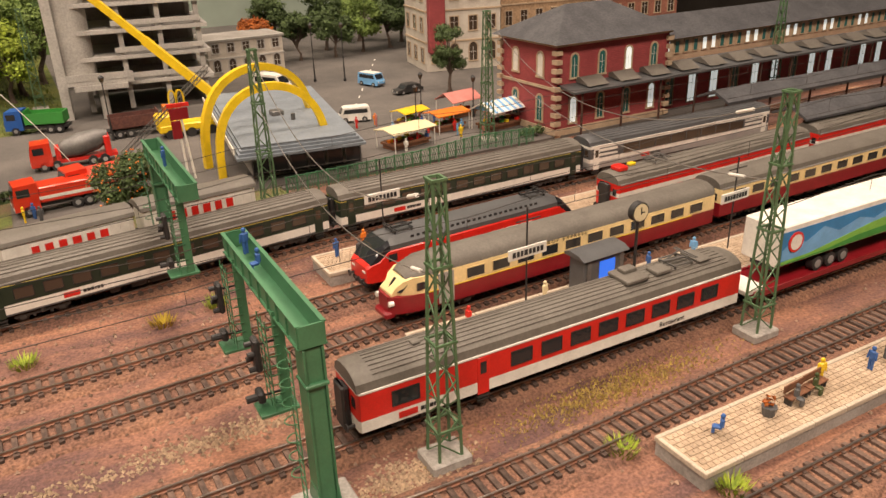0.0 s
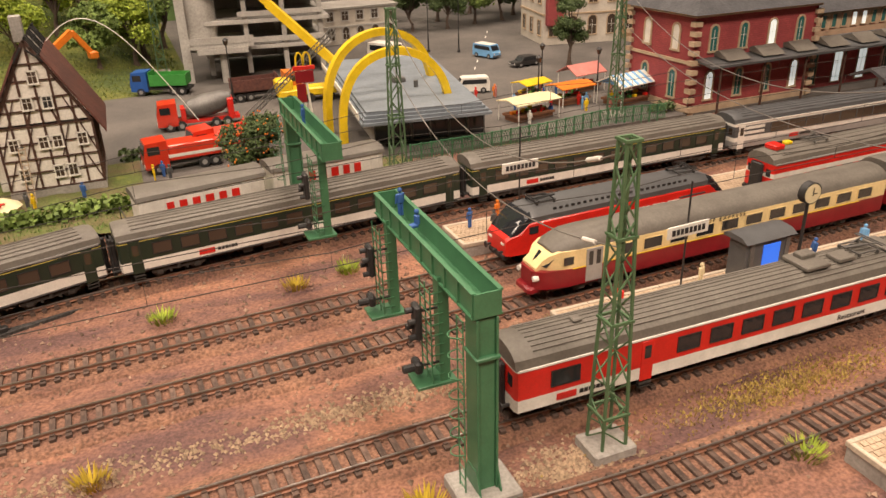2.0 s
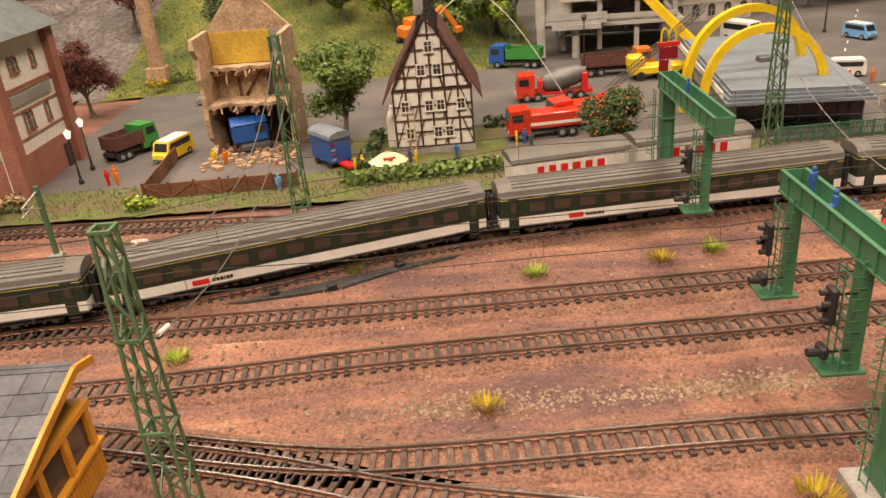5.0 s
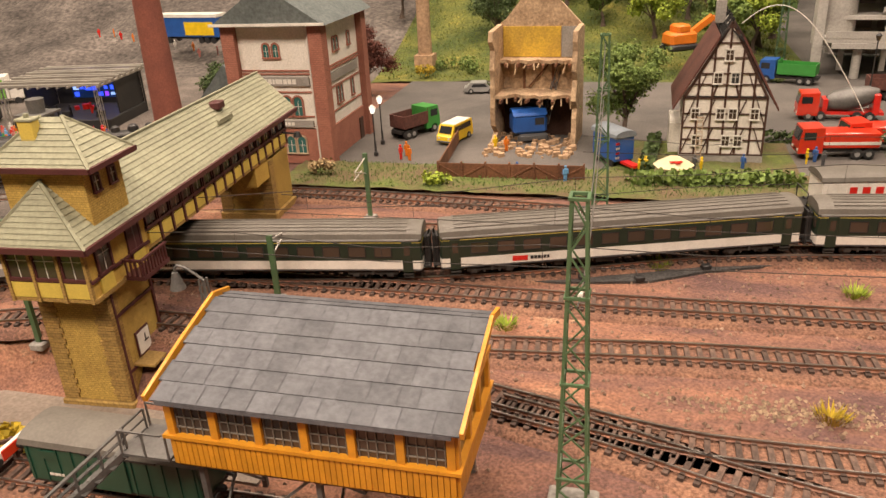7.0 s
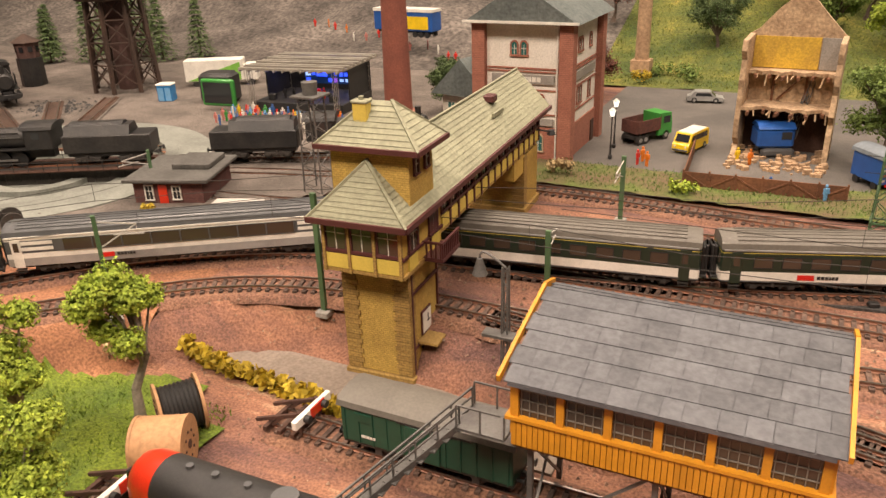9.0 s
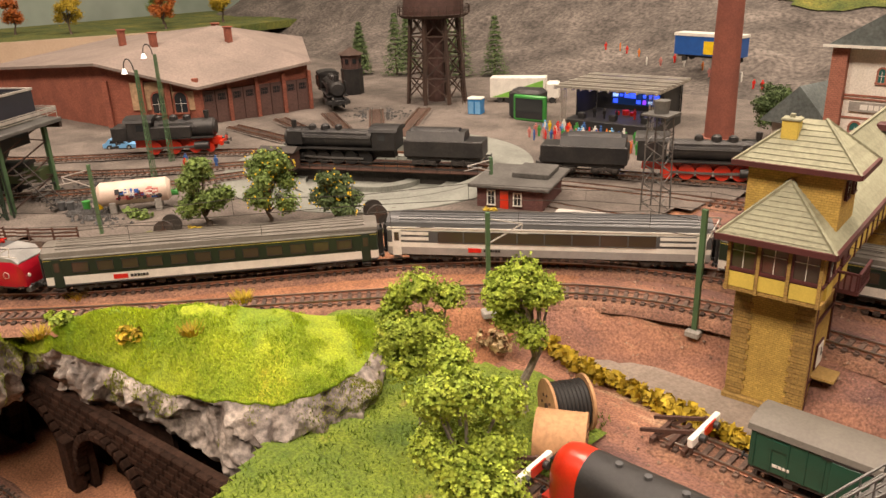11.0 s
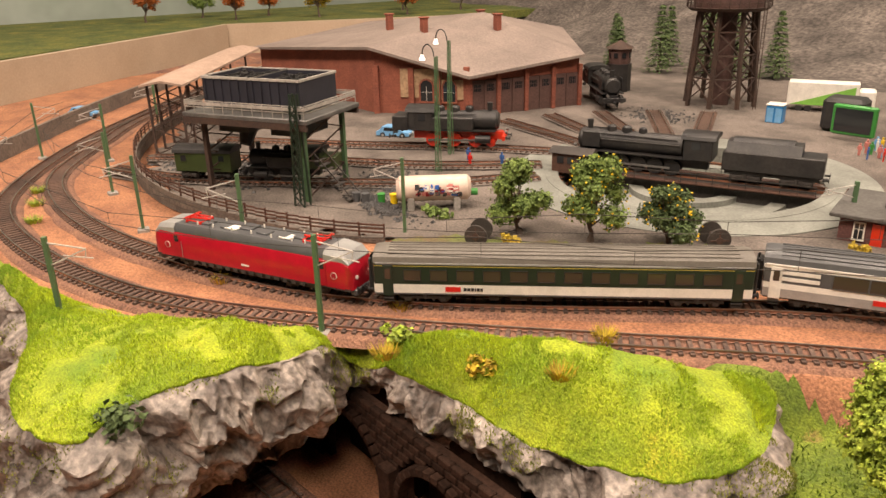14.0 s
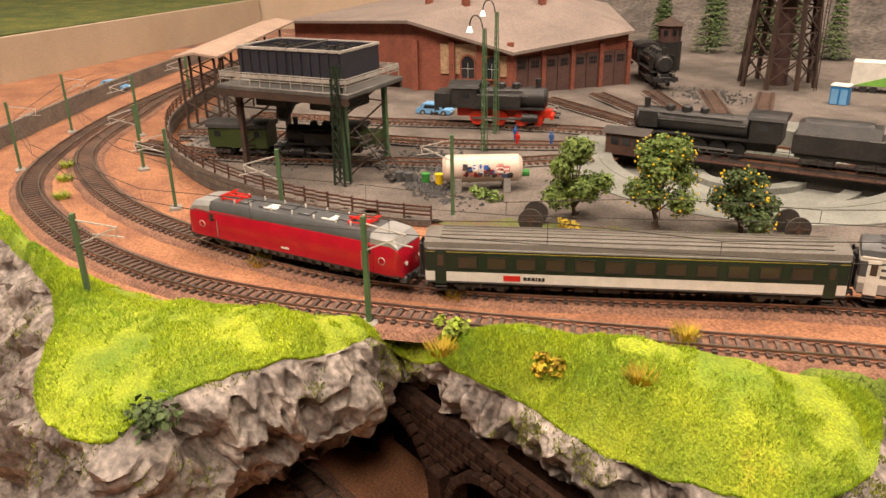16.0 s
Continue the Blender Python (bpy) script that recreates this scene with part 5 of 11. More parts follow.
# green wire fence in front of the town
fn = thing("mesh_fence", "green lattice wire fence along the tracks", "fence")
fpts = [(0.24, 0.842), (0.33, 0.845), (0.42, 0.852), (0.52, 0.872), (0.60, 0.86)]
for (ax, ay), (bx, by) in zip(fpts, fpts[1:]):
    n = 7
    lat = B()
    for k in range(n):
        px, py = ax + (bx - ax) * k / n, ay + (by - ay) * k / n
        part("post", B().box(px, py, 0.012, 0.0016, 0.0016, 0.024), GANTRYGREEN, fn)
    m = 26
    for k in range(m):
        u, w = k / m, (k + 2) / m
        p, q = (ax + (bx - ax) * u, ay + (by - ay) * u), (ax + (bx - ax) * min(1, w), ay + (by - ay) * min(1, w))
        lat.beam((*p, 0.003), (*q, 0.022), 0.0005)
        lat.beam((*p, 0.022), (*q, 0.003), 0.0005)
    lat.beam((ax, ay, 0.0225), (bx, by, 0.0225), 0.0011)
    part("lattice_panel", lat, GANTRYGREEN, fn)

# half-built car park block with a crane
cp = thing("unfinished_block", "half-built pale concrete multi-storey block with open floors", "building", pose(0.085, 1.40, 0, 0, 0, -6))
for lv in range(6):
    z = 0.052 + lv * 0.042
    part("floor_slab", B().box(0.10, 0.10, z, 0.22, 0.20, 0.006), CONCWHITE, cp)
    for k in range(4):
        part("column", B().box(0.01 + k * 0.062, 0.012, z - 0.022, 0.008, 0.008, 0.042), CONCWHITE, cp)
        part("column", B().box(0.01 + k * 0.062, 0.16, z - 0.022, 0.008, 0.008, 0.042), CONCWHITE, cp)
    if lv:
        part("parapet", B().box(0.13, 0.001, z - 0.03, 0.14, 0.002, 0.008), CONCWHITE, cp)
part("core_wall", B().box(0.10, 0.17, 0.14, 0.20, 0.02, 0.26), CONCRETE, cp)
part("stair_tower", B().cyl((-0.005, 0.03, 0.05), (-0.005, 0.03, 0.30), 0.032, seg=20), CONCWHITE, cp)
part("pier", B().box(-0.028, 0.0, 0.14, 0.014, 0.02, 0.28), CONCWHITE, cp)
part("balcony", B().box(0.03, -0.012, 0.064, 0.10, 0.05, 0.007).box(0.03, -0.036, 0.072, 0.10, 0.002, 0.012).box(0.03, -0.03, 0.056, 0.08, 0.02, 0.008), CONCWHITE, cp)
part("round_column", B().cyl((0.03, -0.02, 0), (0.03, -0.02, 0.056), 0.007, seg=12), CONCWHITE, cp)
crane = thing("mobile_crane", "yellow mobile crane with long telescopic boom", "crane", pose(0.27, 1.19, 0.003))
part("carrier", B().box(-0.05, 0, 0.014, 0.12, 0.03, 0.012, bev=0.002), YELLOW, crane)
part("cab", B().box(-0.10, 0, 0.026, 0.024, 0.028, 0.018, bev=0.003), YELLOW, crane)
for k in range(4):
    for s in (-1, 1):
        part("wheel", B().cyl((-0.095 + k * 0.03, s * 0.011, 0.006), (-0.095 + k * 0.03, s * 0.016, 0.006), 0.007, seg=14), BLACK, crane)
part("boom", B().beam((0.0, 0, 0.03), (-0.10, 0.05, 0.135), 0.010, 0.012), YELLOW, crane)
part("boom_section", B().beam((-0.09, 0.045, 0.125), (-0.19, 0.095, 0.23), 0.008, 0.0095), YELLOW, crane)
part("boom_section", B().beam((-0.18, 0.09, 0.22), (-0.30, 0.15, 0.345), 0.006, 0.0075), YELLOW, crane)
part("counterweight", B().box(0.01, 0, 0.028, 0.03, 0.03, 0.018, bev=0.002), DARKGREY, crane)

# flats and street corner behind
def terrace(label, x0, y0, w, d, h, rz, wall, trim, rows, cols, roofmat, lit=0, roof_h=0.03):
    t = thing("town_house", label, "building", pose(x0, y0, 0, 0, 0, rz), "town houses")
    part("wall", B().box(w / 2, d / 2, h / 2, w, d, h), wall, t)
    part("cornice", B().box(w / 2, d / 2, h - 0.002, w + 0.008, d + 0.008, 0.005, bev=0.001), trim, t)
    part("roof", hip_roof(0, w, 0, d, h, h + roof_h, 0.005, min(w, d) * 0.3), roofmat, t)
    for r in range(rows):
        zc = (r + 0.55) * h / rows
        for c in range(cols):
            win(t, (c + 0.5) * w / cols, -0.0004, zc, 0, w / cols * 0.42, h / rows * 0.46, trim, WARMGLASS, r == 0, 0.002)
        for c in range(3):
            win(t, -0.0004, (c + 0.5) * d / 3, zc, -90, d / 3 * 0.36, h / rows * 0.46, trim, WARMGLASS, False, 0.002)
        part("string_course", B().box(w / 2, d / 2, r * h / rows, w + 0.004, d + 0.004, 0.003), trim, t)
    return t


terrace("cream and red corner town house with arched shop windows", 0.72, 1.40, 0.16, 0.14, 0.24, -10, PALEWALL, SANDSTONE, 4, 4, SLATE)
terrace("ochre town house with many windows", 0.89, 1.39, 0.22, 0.14, 0.24, -4, TANWALL, SANDSTONE, 4, 6, SLATE)
terrace("pale red town house at the end of the street", 1.14, 1.39, 0.24, 0.14, 0.22, 0, PINKBRICK, SANDSTONE, 4, 6, SLATE)
terrace("small pale flat-roofed building", 0.34, 1.62, 0.16, 0.1, 0.075, 4, PALEWALL, CONCWHITE, 2, 5, CONCRETE, roof_h=0.004)
part("bay", B().box(0.02, -0.008, 0.13, 0.034, 0.016, 0.18, bev=0.002), BRICKRED, bpy.data.objects["town_house"])


# vehicles
def box_vehicle(name, label, category, x, y, rz, L, W, H, mat, cabmat=None, van=False, axles=(-0.3, 0.3), cargo=None):
    v = thing(name, label, category, pose(x, y, 0.0028, 0, 0, rz), "parked vehicles")
    r = 0.0044 if H < 0.03 else 0.0058
    if van:
        prof = [(-L / 2, r * 0.7), (L / 2, r * 0.7), (L / 2, H * 0.45), (L * 0.44, H * 0.55), (L * 0.34, H), (-L * 0.46, H), (-L / 2, H * 0.6)]
    else:
        prof = [(-L / 2, r * 0.8), (L / 2, r * 0.8), (L / 2, H * 0.5), (L * 0.28, H * 0.58), (L * 0.14, H), (-L * 0.3, H), (-L * 0.42, H * 0.62), (-L / 2, H * 0.55)]
    part("body", B().along_y(prof, -W / 2, W / 2), mat, v)
    for s in (-1, 1):
        part("side_glass", B().along_y([(-L * (0.40 if van else 0.28), H * 0.62), (L * (0.36 if van else 0.2), H * 0.62), (L * (0.30 if van else 0.12), H * 0.9), (-L * (0.40 if van else 0.24), H * 0.9)], s * W / 2 - 0.0002, s * W / 2 + 0.0002), GLASS, v)
        for a in axles:
            w = part("wheel", B().cyl((L * a, s * (W / 2 - 0.002), r), (L * a, s * (W / 2 + 0.0006), r), r, seg=14), BLACK, v)
            part("rim", B().cyl((L * a, s * (W / 2), r), (L * a, s * (W / 2 + 0.001), r), r * 0.5, seg=10), SILVER, w)
        part("headlight", B().cyl((L / 2 - 0.0005, s * W * 0.33, H * 0.38), (L / 2 + 0.0006, s * W * 0.33, H * 0.38), 0.0013, seg=8), WHITE, v)
    part("windscreen", B().add([(L * (0.445 if van else 0.285), -W * 0.42, H * 0.6), (L * (0.445 if van else 0.285), W * 0.42, H * 0.6), (L * (0.355 if van else 0.155), W * 0.4, H * 0.95), (L * (0.355 if van else 0.155), -W * 0.4, H * 0.95), (L * 0.3 if van else L * 0.1, 0, H * 0.6)], [(0, 1, 2, 3), (0, 4, 1), (1, 4, 2), (2, 4, 3), (3, 4, 0)]), GLASS, v)
    part("bumper", B().box(L / 2, 0, r * 1.1, 0.002, W * 0.96, 0.0024, bev=0.0005).box(-L / 2, 0, r * 1.1, 0.002, W * 0.96, 0.0024, bev=0.0005), DARKGREY, v)
    if van:
        part("roof", B().box(-L * 0.06, 0, H + 0.0004, L * 0.72, W * 0.92, 0.0012, bev=0.0005), cargo or mat, v)
    return v


def lorry(label, x, y, rz, L, cabmat, load, loadmat, ladder=False):
    v = thing("lorry", label, "lorry", pose(x, y, 0.0028, 0, 0, rz), "parked vehicles")
    W = 0.029
    part("chassis", B().box(0, 0, 0.010, L, W * 0.7, 0.004), RED if load == "drum" else BLACK, v)
    c = part("cab", B().along_y([(L / 2 - 0.026, 0.007), (L / 2, 0.007), (L / 2, 0.020), (L / 2 - 0.003, 0.036), (L / 2 - 0.026, 0.037)], -W / 2, W / 2), cabmat, v)
    part("windscreen", B().add([(L / 2 + 0.0002, -W * 0.43, 0.022), (L / 2 + 0.0002, W * 0.43, 0.022), (L / 2 - 0.0024, W * 0.43, 0.034), (L / 2 - 0.0024, -W * 0.43, 0.034), (L / 2 - 0.004, 0, 0.028)], [(0, 1, 2, 3), (0, 4, 1), (1, 4, 2), (2, 4, 3), (3, 4, 0)]), GLASS, c)
    for s in (-1, 1):
        part("side_glass", B().box(L / 2 - 0.011, s * W / 2, 0.0275, 0.013, 0.0006, 0.009), GLASS, c)
        part("headlight", B().box(L / 2, s * W * 0.34, 0.011, 0.0012, 0.005, 0.0026), WHITE, c)
        for a in ((0.36, 0.22, -0.2, -0.34) if load == "drum" else (0.34, -0.22, -0.36)):
            w = part("wheel", B().cyl((L * a, s * (W / 2 - 0.005), 0.0062), (L * a, s * (W / 2), 0.0062), 0.0062, seg=14), BLACK, v)
            part("rim", B().cyl((L * a, s * (W / 2 - 0.0002), 0.0062), (L * a, s * (W / 2 + 0.0006), 0.0062), 0.003, seg=10), SILVER, w)
    if load == "drum":
        d = B()
        prev = [(-L * 0.42, 0.0075, 0.034), (-L * 0.30, 0.0135, 0.031), (-L * 0.08, 0.0155, 0.027), (L * 0.10, 0.0125, 0.024), (L * 0.16, 0.008, 0.023)]
        rings = [[(x + 0.1 * 0, r * math.cos(2 * math.pi * i / 16), z + r * math.sin(2 * math.pi * i / 16)) for i in range(16)] for x, r, z in prev]
        part("mixer_drum", d.loft(rings), loadmat, v, "grey rotating mixer drum")
        part("drum_frame", B().box(-L * 0.40, 0, 0.022, 0.008, W * 0.9, 0.028, bev=0.001).box(L * 0.18, 0, 0.02, 0.006, W * 0.8, 0.016), RED, v)
    elif load == "tipper":
        b = B().box(-L * 0.14, 0, 0.016, L * 0.62, W, 0.0025)
        for s in (-1, 1):
            b.box(-L * 0.14, s * W / 2, 0.024, L * 0.62, 0.0014, 0.016)
        b.box(-L * 0.45, 0, 0.024, 0.0014, W, 0.016).box(L * 0.17, 0, 0.026, 0.0014, W, 0.02)
        part("tipping_body", b, loadmat, v)
    else:
        part("body", B().box(-L * 0.14, 0, 0.022, L * 0.68, W, 0.018, bev=0.0012), loadmat, v)
        part("white_band", B().box(-L * 0.14, 0, 0.019, L * 0.69, W + 0.0008, 0.0035), WHITE, v)
    if ladder:
        lad = B()
        a, e = Vector((-L * 0.3, 0, 0.034)), Vector((-0.40 * L - 0.105, 0.02, 0.125))
        for s in (-0.005, 0.005):
            lad.beam(a + Vector((0, s, 0)), e + Vector((0, s, 0)), 0.0009)
            lad.beam(a + Vector((0, s, 0.006)), e + Vector((0, s, 0.006)), 0.0009)
        for k in range(26):
            p = a + (e - a) * (k / 26)
            lad.beam(p + Vector((0, -0.005, 0)), p + Vector((0, 0.005, 0)), 0.0007)
            lad.beam(p + Vector((0, 0.005, 0)), p + (e - a) / 26 + Vector((0, 0.005, 0.006)), 0.0006)
            lad.beam(p + Vector((0, -0.005, 0)), p + (e - a) / 26 + Vector((0, -0.005, 0.006)), 0.0006)
        part("turntable_ladder", lad, STEELGREY, v, "long raised grey ladder")
        part("turret", B().cyl((-L * 0.3, 0, 0.028), (-L * 0.3, 0, 0.036), 0.008, seg=12), RED, v)
    return v


FIRERED = paint("fire_red", (0.62, 0.035, 0.012), 0.3, coat=0.3)
lorry("red concrete mixer lorry with grey drum", 0.04, 1.115, 178, 0.105, FIRERED, "drum", STEELGREY)
lorry("red fire engine with white band", 0.005, 0.945, 186, 0.088, FIRERED, "box", FIRERED)
lorry("red fire engine with raised ladder", 0.058, 0.975, 192, 0.09, FIRERED, "box", FIRERED, True)
lorry("blue lorry with green tipper", 0.01, 1.34, 160, 0.09, BLUE, "tipper", GREEN)
lorry("red tipper lorry on the building site", 0.15, 1.235, 0, 0.11, ORANGE, "tipper", TILEROOF)
box_vehicle("minibus", "blue and white old minibus on the street", "minibus", 0.575, 1.35, -70, 0.052, 0.021, 0.024, SKYBLUE, van=True, cargo=WHITE)
box_vehicle("car", "black saloon car on the street", "car", 0.60, 1.248, -172, 0.054, 0.021, 0.017, BLACK)
box_vehicle("delivery_van", "white delivery van with red mark", "van", 0.44, 1.115, 165, 0.05, 0.021, 0.023, WHITE, van=True)
box_vehicle("minibus", "yellow minibus with white roof", "minibus", -0.452, 0.975, -108, 0.056, 0.022, 0.025, YELLOW, van=True, cargo=WHITE)
box_vehicle("car", "silver estate car parked on the road", "car", -0.475, 1.255, 10, 0.055, 0.022, 0.018, SILVER)
box_vehicle("lorry_van", "white box lorry beside the street", "van", 0.40, 1.40, -60, 0.07, 0.028, 0.034, WHITE, van=True)
lorry("dark brown tipper with green cover", -0.515, 1.0, 60, 0.07, GREEN, "tipper", TILEROOF)

# market stalls
def stall(label, x, y, rz, w, d, h, mat, pitched=True):
    s = thing("market_stall", label, "market stall", pose(x, y, 0.0025, 0, 0, rz), "market stalls")
    for dx in (-1, 1):
        for dy in (-1, 1):
            part("pole", B().cyl((dx * w * 0.46, dy * d * 0.46, 0), (dx * w * 0.46, dy * d * 0.46, h), 0.0007, seg=6), WHITE, s)
    part("awning", B().along_x([(-d / 2, h), (0, h + (0.012 if pitched else 0.004)), (d / 2, h), (d / 2, h - 0.0012), (0, h + (0.0105 if pitched else 0.0028)), (-d / 2, h - 0.0012)], -w / 2, w / 2), mat, s)
    part("counter", B().box(0, 0, 0.008, w * 0.86, d * 0.7, 0.003).box(0, 0, 0.004, w * 0.8, d * 0.6, 0.006), BROWNWOOD, s)
    rr = random.Random(int(x * 1000))
    for k in range(10):
        part("goods_crate", B().box(rr.uniform(-0.38, 0.38) * w, rr.uniform(-0.3, 0.3) * d, 0.0115, 0.006, 0.005, 0.004, bev=0.0005), rr.choice((ORANGE, GREEN, YELLOW, RED, LIGHTGREEN)), s)
    return s


PINK = paint("faded_pink_cloth", (0.55, 0.20, 0.17), 0.8)
CREAMCLOTH = paint("cream_cloth", (0.72, 0.62, 0.38), 0.8)
stall("market stall with faded pink awning", 0.59, 1.05, 10, 0.06, 0.045, 0.028, PINK)
sb = stall("market stall with blue and white striped awning", 0.605, 0.955, 12, 0.075, 0.05, 0.03, WHITE)
for k in range(6):
    part("blue_stripe", B().along_x([(-0.0255, 0.0303), (0, 0.0424), (0.0255, 0.0303)], -0.032 + k * 0.0125, -0.027 + k * 0.0125), SKYBLUE, sb)
stall("market stall with cream awning", 0.445, 0.945, 12, 0.075, 0.045, 0.026, CREAMCLOTH, False)
stall("open market stall with orange goods", 0.535, 0.99, 8, 0.06, 0.04, 0.026, ORANGE, False)
stall("open market stall with fruit crates", 0.50, 1.04, 15, 0.05, 0.035, 0.024, YELLOW, False)


def lantern(x, y, h, label, two=False, mat=BLACK, lit=False):
    l = thing("street_lamp", label, "street lamp", pose(x, y, 0.0025), "street lamps")
    part("post", B().cyl((0, 0, 0), (0, 0, h * 0.35), 0.0018, 0.0013).cyl((0, 0, h * 0.35), (0, 0, h), 0.0009).box(0, 0, 0.003, 0.005, 0.005, 0.006, bev=0.001), mat, l)
    part("lantern", B().cyl((0, 0, h), (0, 0, h + 0.007), 0.0022, 0.0042, 8), LITGLOBE if lit else WARMGLASS, l)
    part("lantern_cap", B().cyl((0, 0, h + 0.007), (0, 0, h + 0.0105), 0.0048, 0.001, 8), WHITE if lit else mat, l)
    return l


LITGLOBE = glow("white_lamp_glass", (0.95, 0.93, 0.85), 1.2)
lantern(-0.537, 0.897, 0.055, "black street lamp with white lantern", lit=True)
lantern(-0.545, 0.948, 0.055, "black street lamp with white lantern", lit=True)
for lx, ly, lh in ((0.50, 1.02, 0.055), (0.55, 1.10, 0.055), (0.605, 1.03, 0.055), (0.55, 1.42, 0.10), (0.50, 1.45, 0.10), (0.10, 1.22, 0.085)):
    lantern(lx, ly, lh, "black street lamp with dark lantern")

# half-timbered house on fire
hs = thing("timbered_house", "half-timbered house with burnt open roof beams", "house", pose(-0.167, 0.908, 0, 0, 0, 0))
HW, HD, HE, HA = 0.088, 0.105, 0.078, 0.160
part("plinth", B().box(HW / 2, HD / 2, 0.006, HW + 0.003, HD + 0.003, 0.012), CONCRETE, hs)
part("wall", B().box(HW / 2, HD / 2, HE / 2 + 0.004, HW, HD, HE - 0.004), PLASTER, hs)
part("gable", B().along_y([(0, HE), (HW, HE), (HW / 2, HA)], 0, 0.004), PLASTER, hs)
part("gable", B().along_y([(0, HE), (HW, HE), (HW / 2, HA)], HD - 0.004, HD), PLASTER, hs)
fr = B()


def tim(b, x0, z0, x1, z1, w=0.0024):
    b.beam((x0, -0.0006, z0), (x1, -0.0006, z1), 0.0022, w)


for z in (0.013, 0.030, 0.044, 0.060, 0.0775):
    tim(fr, 0, z, HW, z, 0.0013)
for k in range(7):
    tim(fr, k * HW / 6, 0.012, k * HW / 6, HE, 0.0011)
for z0, z1 in ((0.014, 0.043), (0.045, 0.076)):
    for x0, x1 in ((0.0, 0.011), (0.022, 0.033), (0.055, 0.066), (0.088, 0.077)):
        tim(fr, x0, z0, x1, z1, 0.0012)
for z in (0.093, 0.105, 0.122, 0.138):
    hw = (HA - z) / (HA - HE) * HW / 2
    tim(fr, HW / 2 - hw, z, HW / 2 + hw, z, 0.0014)
for k in range(1, 6):
    x = k * HW / 6
    top = HE + (1 - abs(x - HW / 2) / (HW / 2)) * (HA - HE)
    tim(fr, x, HE, x, top - 0.002, 0.0012)
for x0, x1 in ((0.012, 0.022), (0.076, 0.066), (0.03, 0.038), (0.058, 0.05)):
    tim(fr, x0, HE, x1, 0.105, 0.0011)
tim(fr, 0, HE, HW / 2, HA, 0.003)
tim(fr, HW, HE, HW / 2, HA, 0.003)
part("timber_frame", fr, TIMBER, hs, "dark brown timber frame")
for z in (0.013, 0.044, 0.0775):
    part("side_beam", B().box(HW + 0.0006, HD / 2, z, 0.0016, HD, 0.0026), TIMBER, hs)
for k in range(8):
    part("side_post", B().box(HW + 0.0006, k * HD / 7, 0.044, 0.0014, 0.002, 0.066), TIMBER, hs)
for zc, xs in ((0.029, (0.016, 0.048, 0.061)), (0.060, (0.013, 0.040, 0.053, 0.076)), (0.100, (0.034, 0.052)), (0.125, (0.044,))):
    for x in xs:
        win(hs, x, -0.0016, zc, 0, 0.0076, 0.0110, WHITE, WARMGLASS if x != 0.052 else BLACK, False, 0.0014)
for s in (0, 1):
    sx = -1 if s == 0 else 1
    x0 = -0.012 if s == 0 else HW + 0.012
    z0 = HE - 0.014
    r = B().along_y([(x0, z0), (HW / 2 + sx * 0.012, HA - 0.017), (HW / 2 + sx * 0.012, HA - 0.013), (x0, z0 + 0.004)], -0.006, HD + 0.006)
    part("roof_side", r, TILEROOF, hs)
rf = B()
for k in range(12):
    y = -0.004 + k * (HD + 0.008) / 11
    rf.beam((HW / 2 - 0.013, y, HA - 0.020), (HW / 2 + (0.002 if k % 3 else -0.004), y, HA + (0.003 if k % 3 else -0.006)), 0.0018)
    rf.beam((HW / 2 + 0.013, y, HA - 0.020), (HW / 2, y, HA + (0.002 if k % 4 else -0.008)), 0.0018)
for d in (0.004, 0.009):
    rf.beam((HW / 2 - d, -0.004, HA - d * 1.6), (HW / 2 - d, HD, HA - d * 1.6), 0.0012)
    rf.beam((HW / 2 + d, -0.004, HA - d * 1.6), (HW / 2 + d, HD, HA - d * 1.6), 0.0012)
part("roof_timber", rf, BLACK, hs, "charred open rafters")
part("chimney", B().box(HW * 0.4, HD * 0.55, HA + 0.004, 0.011, 0.011, 0.026, bev=0.0008), CONCRETE, hs)
part("lean_to", B().box(-0.006, HD * 0.6, 0.020, 0.014, HD * 0.6, 0.040), PLASTER, hs)
lad = thing("ladder", "wooden ladder leaning on a house wall", "ladder", pose(-0.148, 0.898, 0))
lb = B()
for s in (-0.003, 0.003):
    lb.beam((s, -0.008, 0.002), (s, 0.007, 0.058), 0.0008)
for k in range(11):
    lb.beam((-0.003, -0.008 + k * 0.0014, 0.006 + k * 0.005), (0.003, -0.008 + k * 0.0014, 0.006 + k * 0.005), 0.0006)
part("rails", lb, SANDSTONE, lad)
part("hook", B().box(0, 0.0075, 0.058, 0.007, 0.001, 0.001), STEELGREY, lad)
jet, jp = B(), None
for k in range(17):
    u = k / 16
    p = (-0.108 + 0.135 * u, 0.965 - 0.025 * u, 0.150 + 0.020 * math.sin(math.pi * min(1, u * 1.1)) * (1 - u) * 2 - 0.095 * u ** 2.6)
    if jp:
        jet.cyl(jp, p, 0.0005, seg=6)
    jp = p
solo("water_jet", jet, WHITE, "thin white plastic water jet of the fire brigade", "water jet")
tent = thing("first_aid_tent", "small cream tent with red sign on its roof", "tent", pose(-0.175, 0.858, 0.003))
part("canvas", B().cyl((0, 0, 0), (0, 0, 0.012), 0.020, seg=8).cyl((0, 0, 0.012), (0, 0, 0.022), 0.0225, 0.004, 8), CREAMCLOTH, tent)
part("red_sign", B().box(0.002, -0.010, 0.0182, 0.013, 0.005, 0.001, rz=20).box(0.002, -0.010, 0.0183, 0.005, 0.012, 0.001, rz=20), RED, tent)

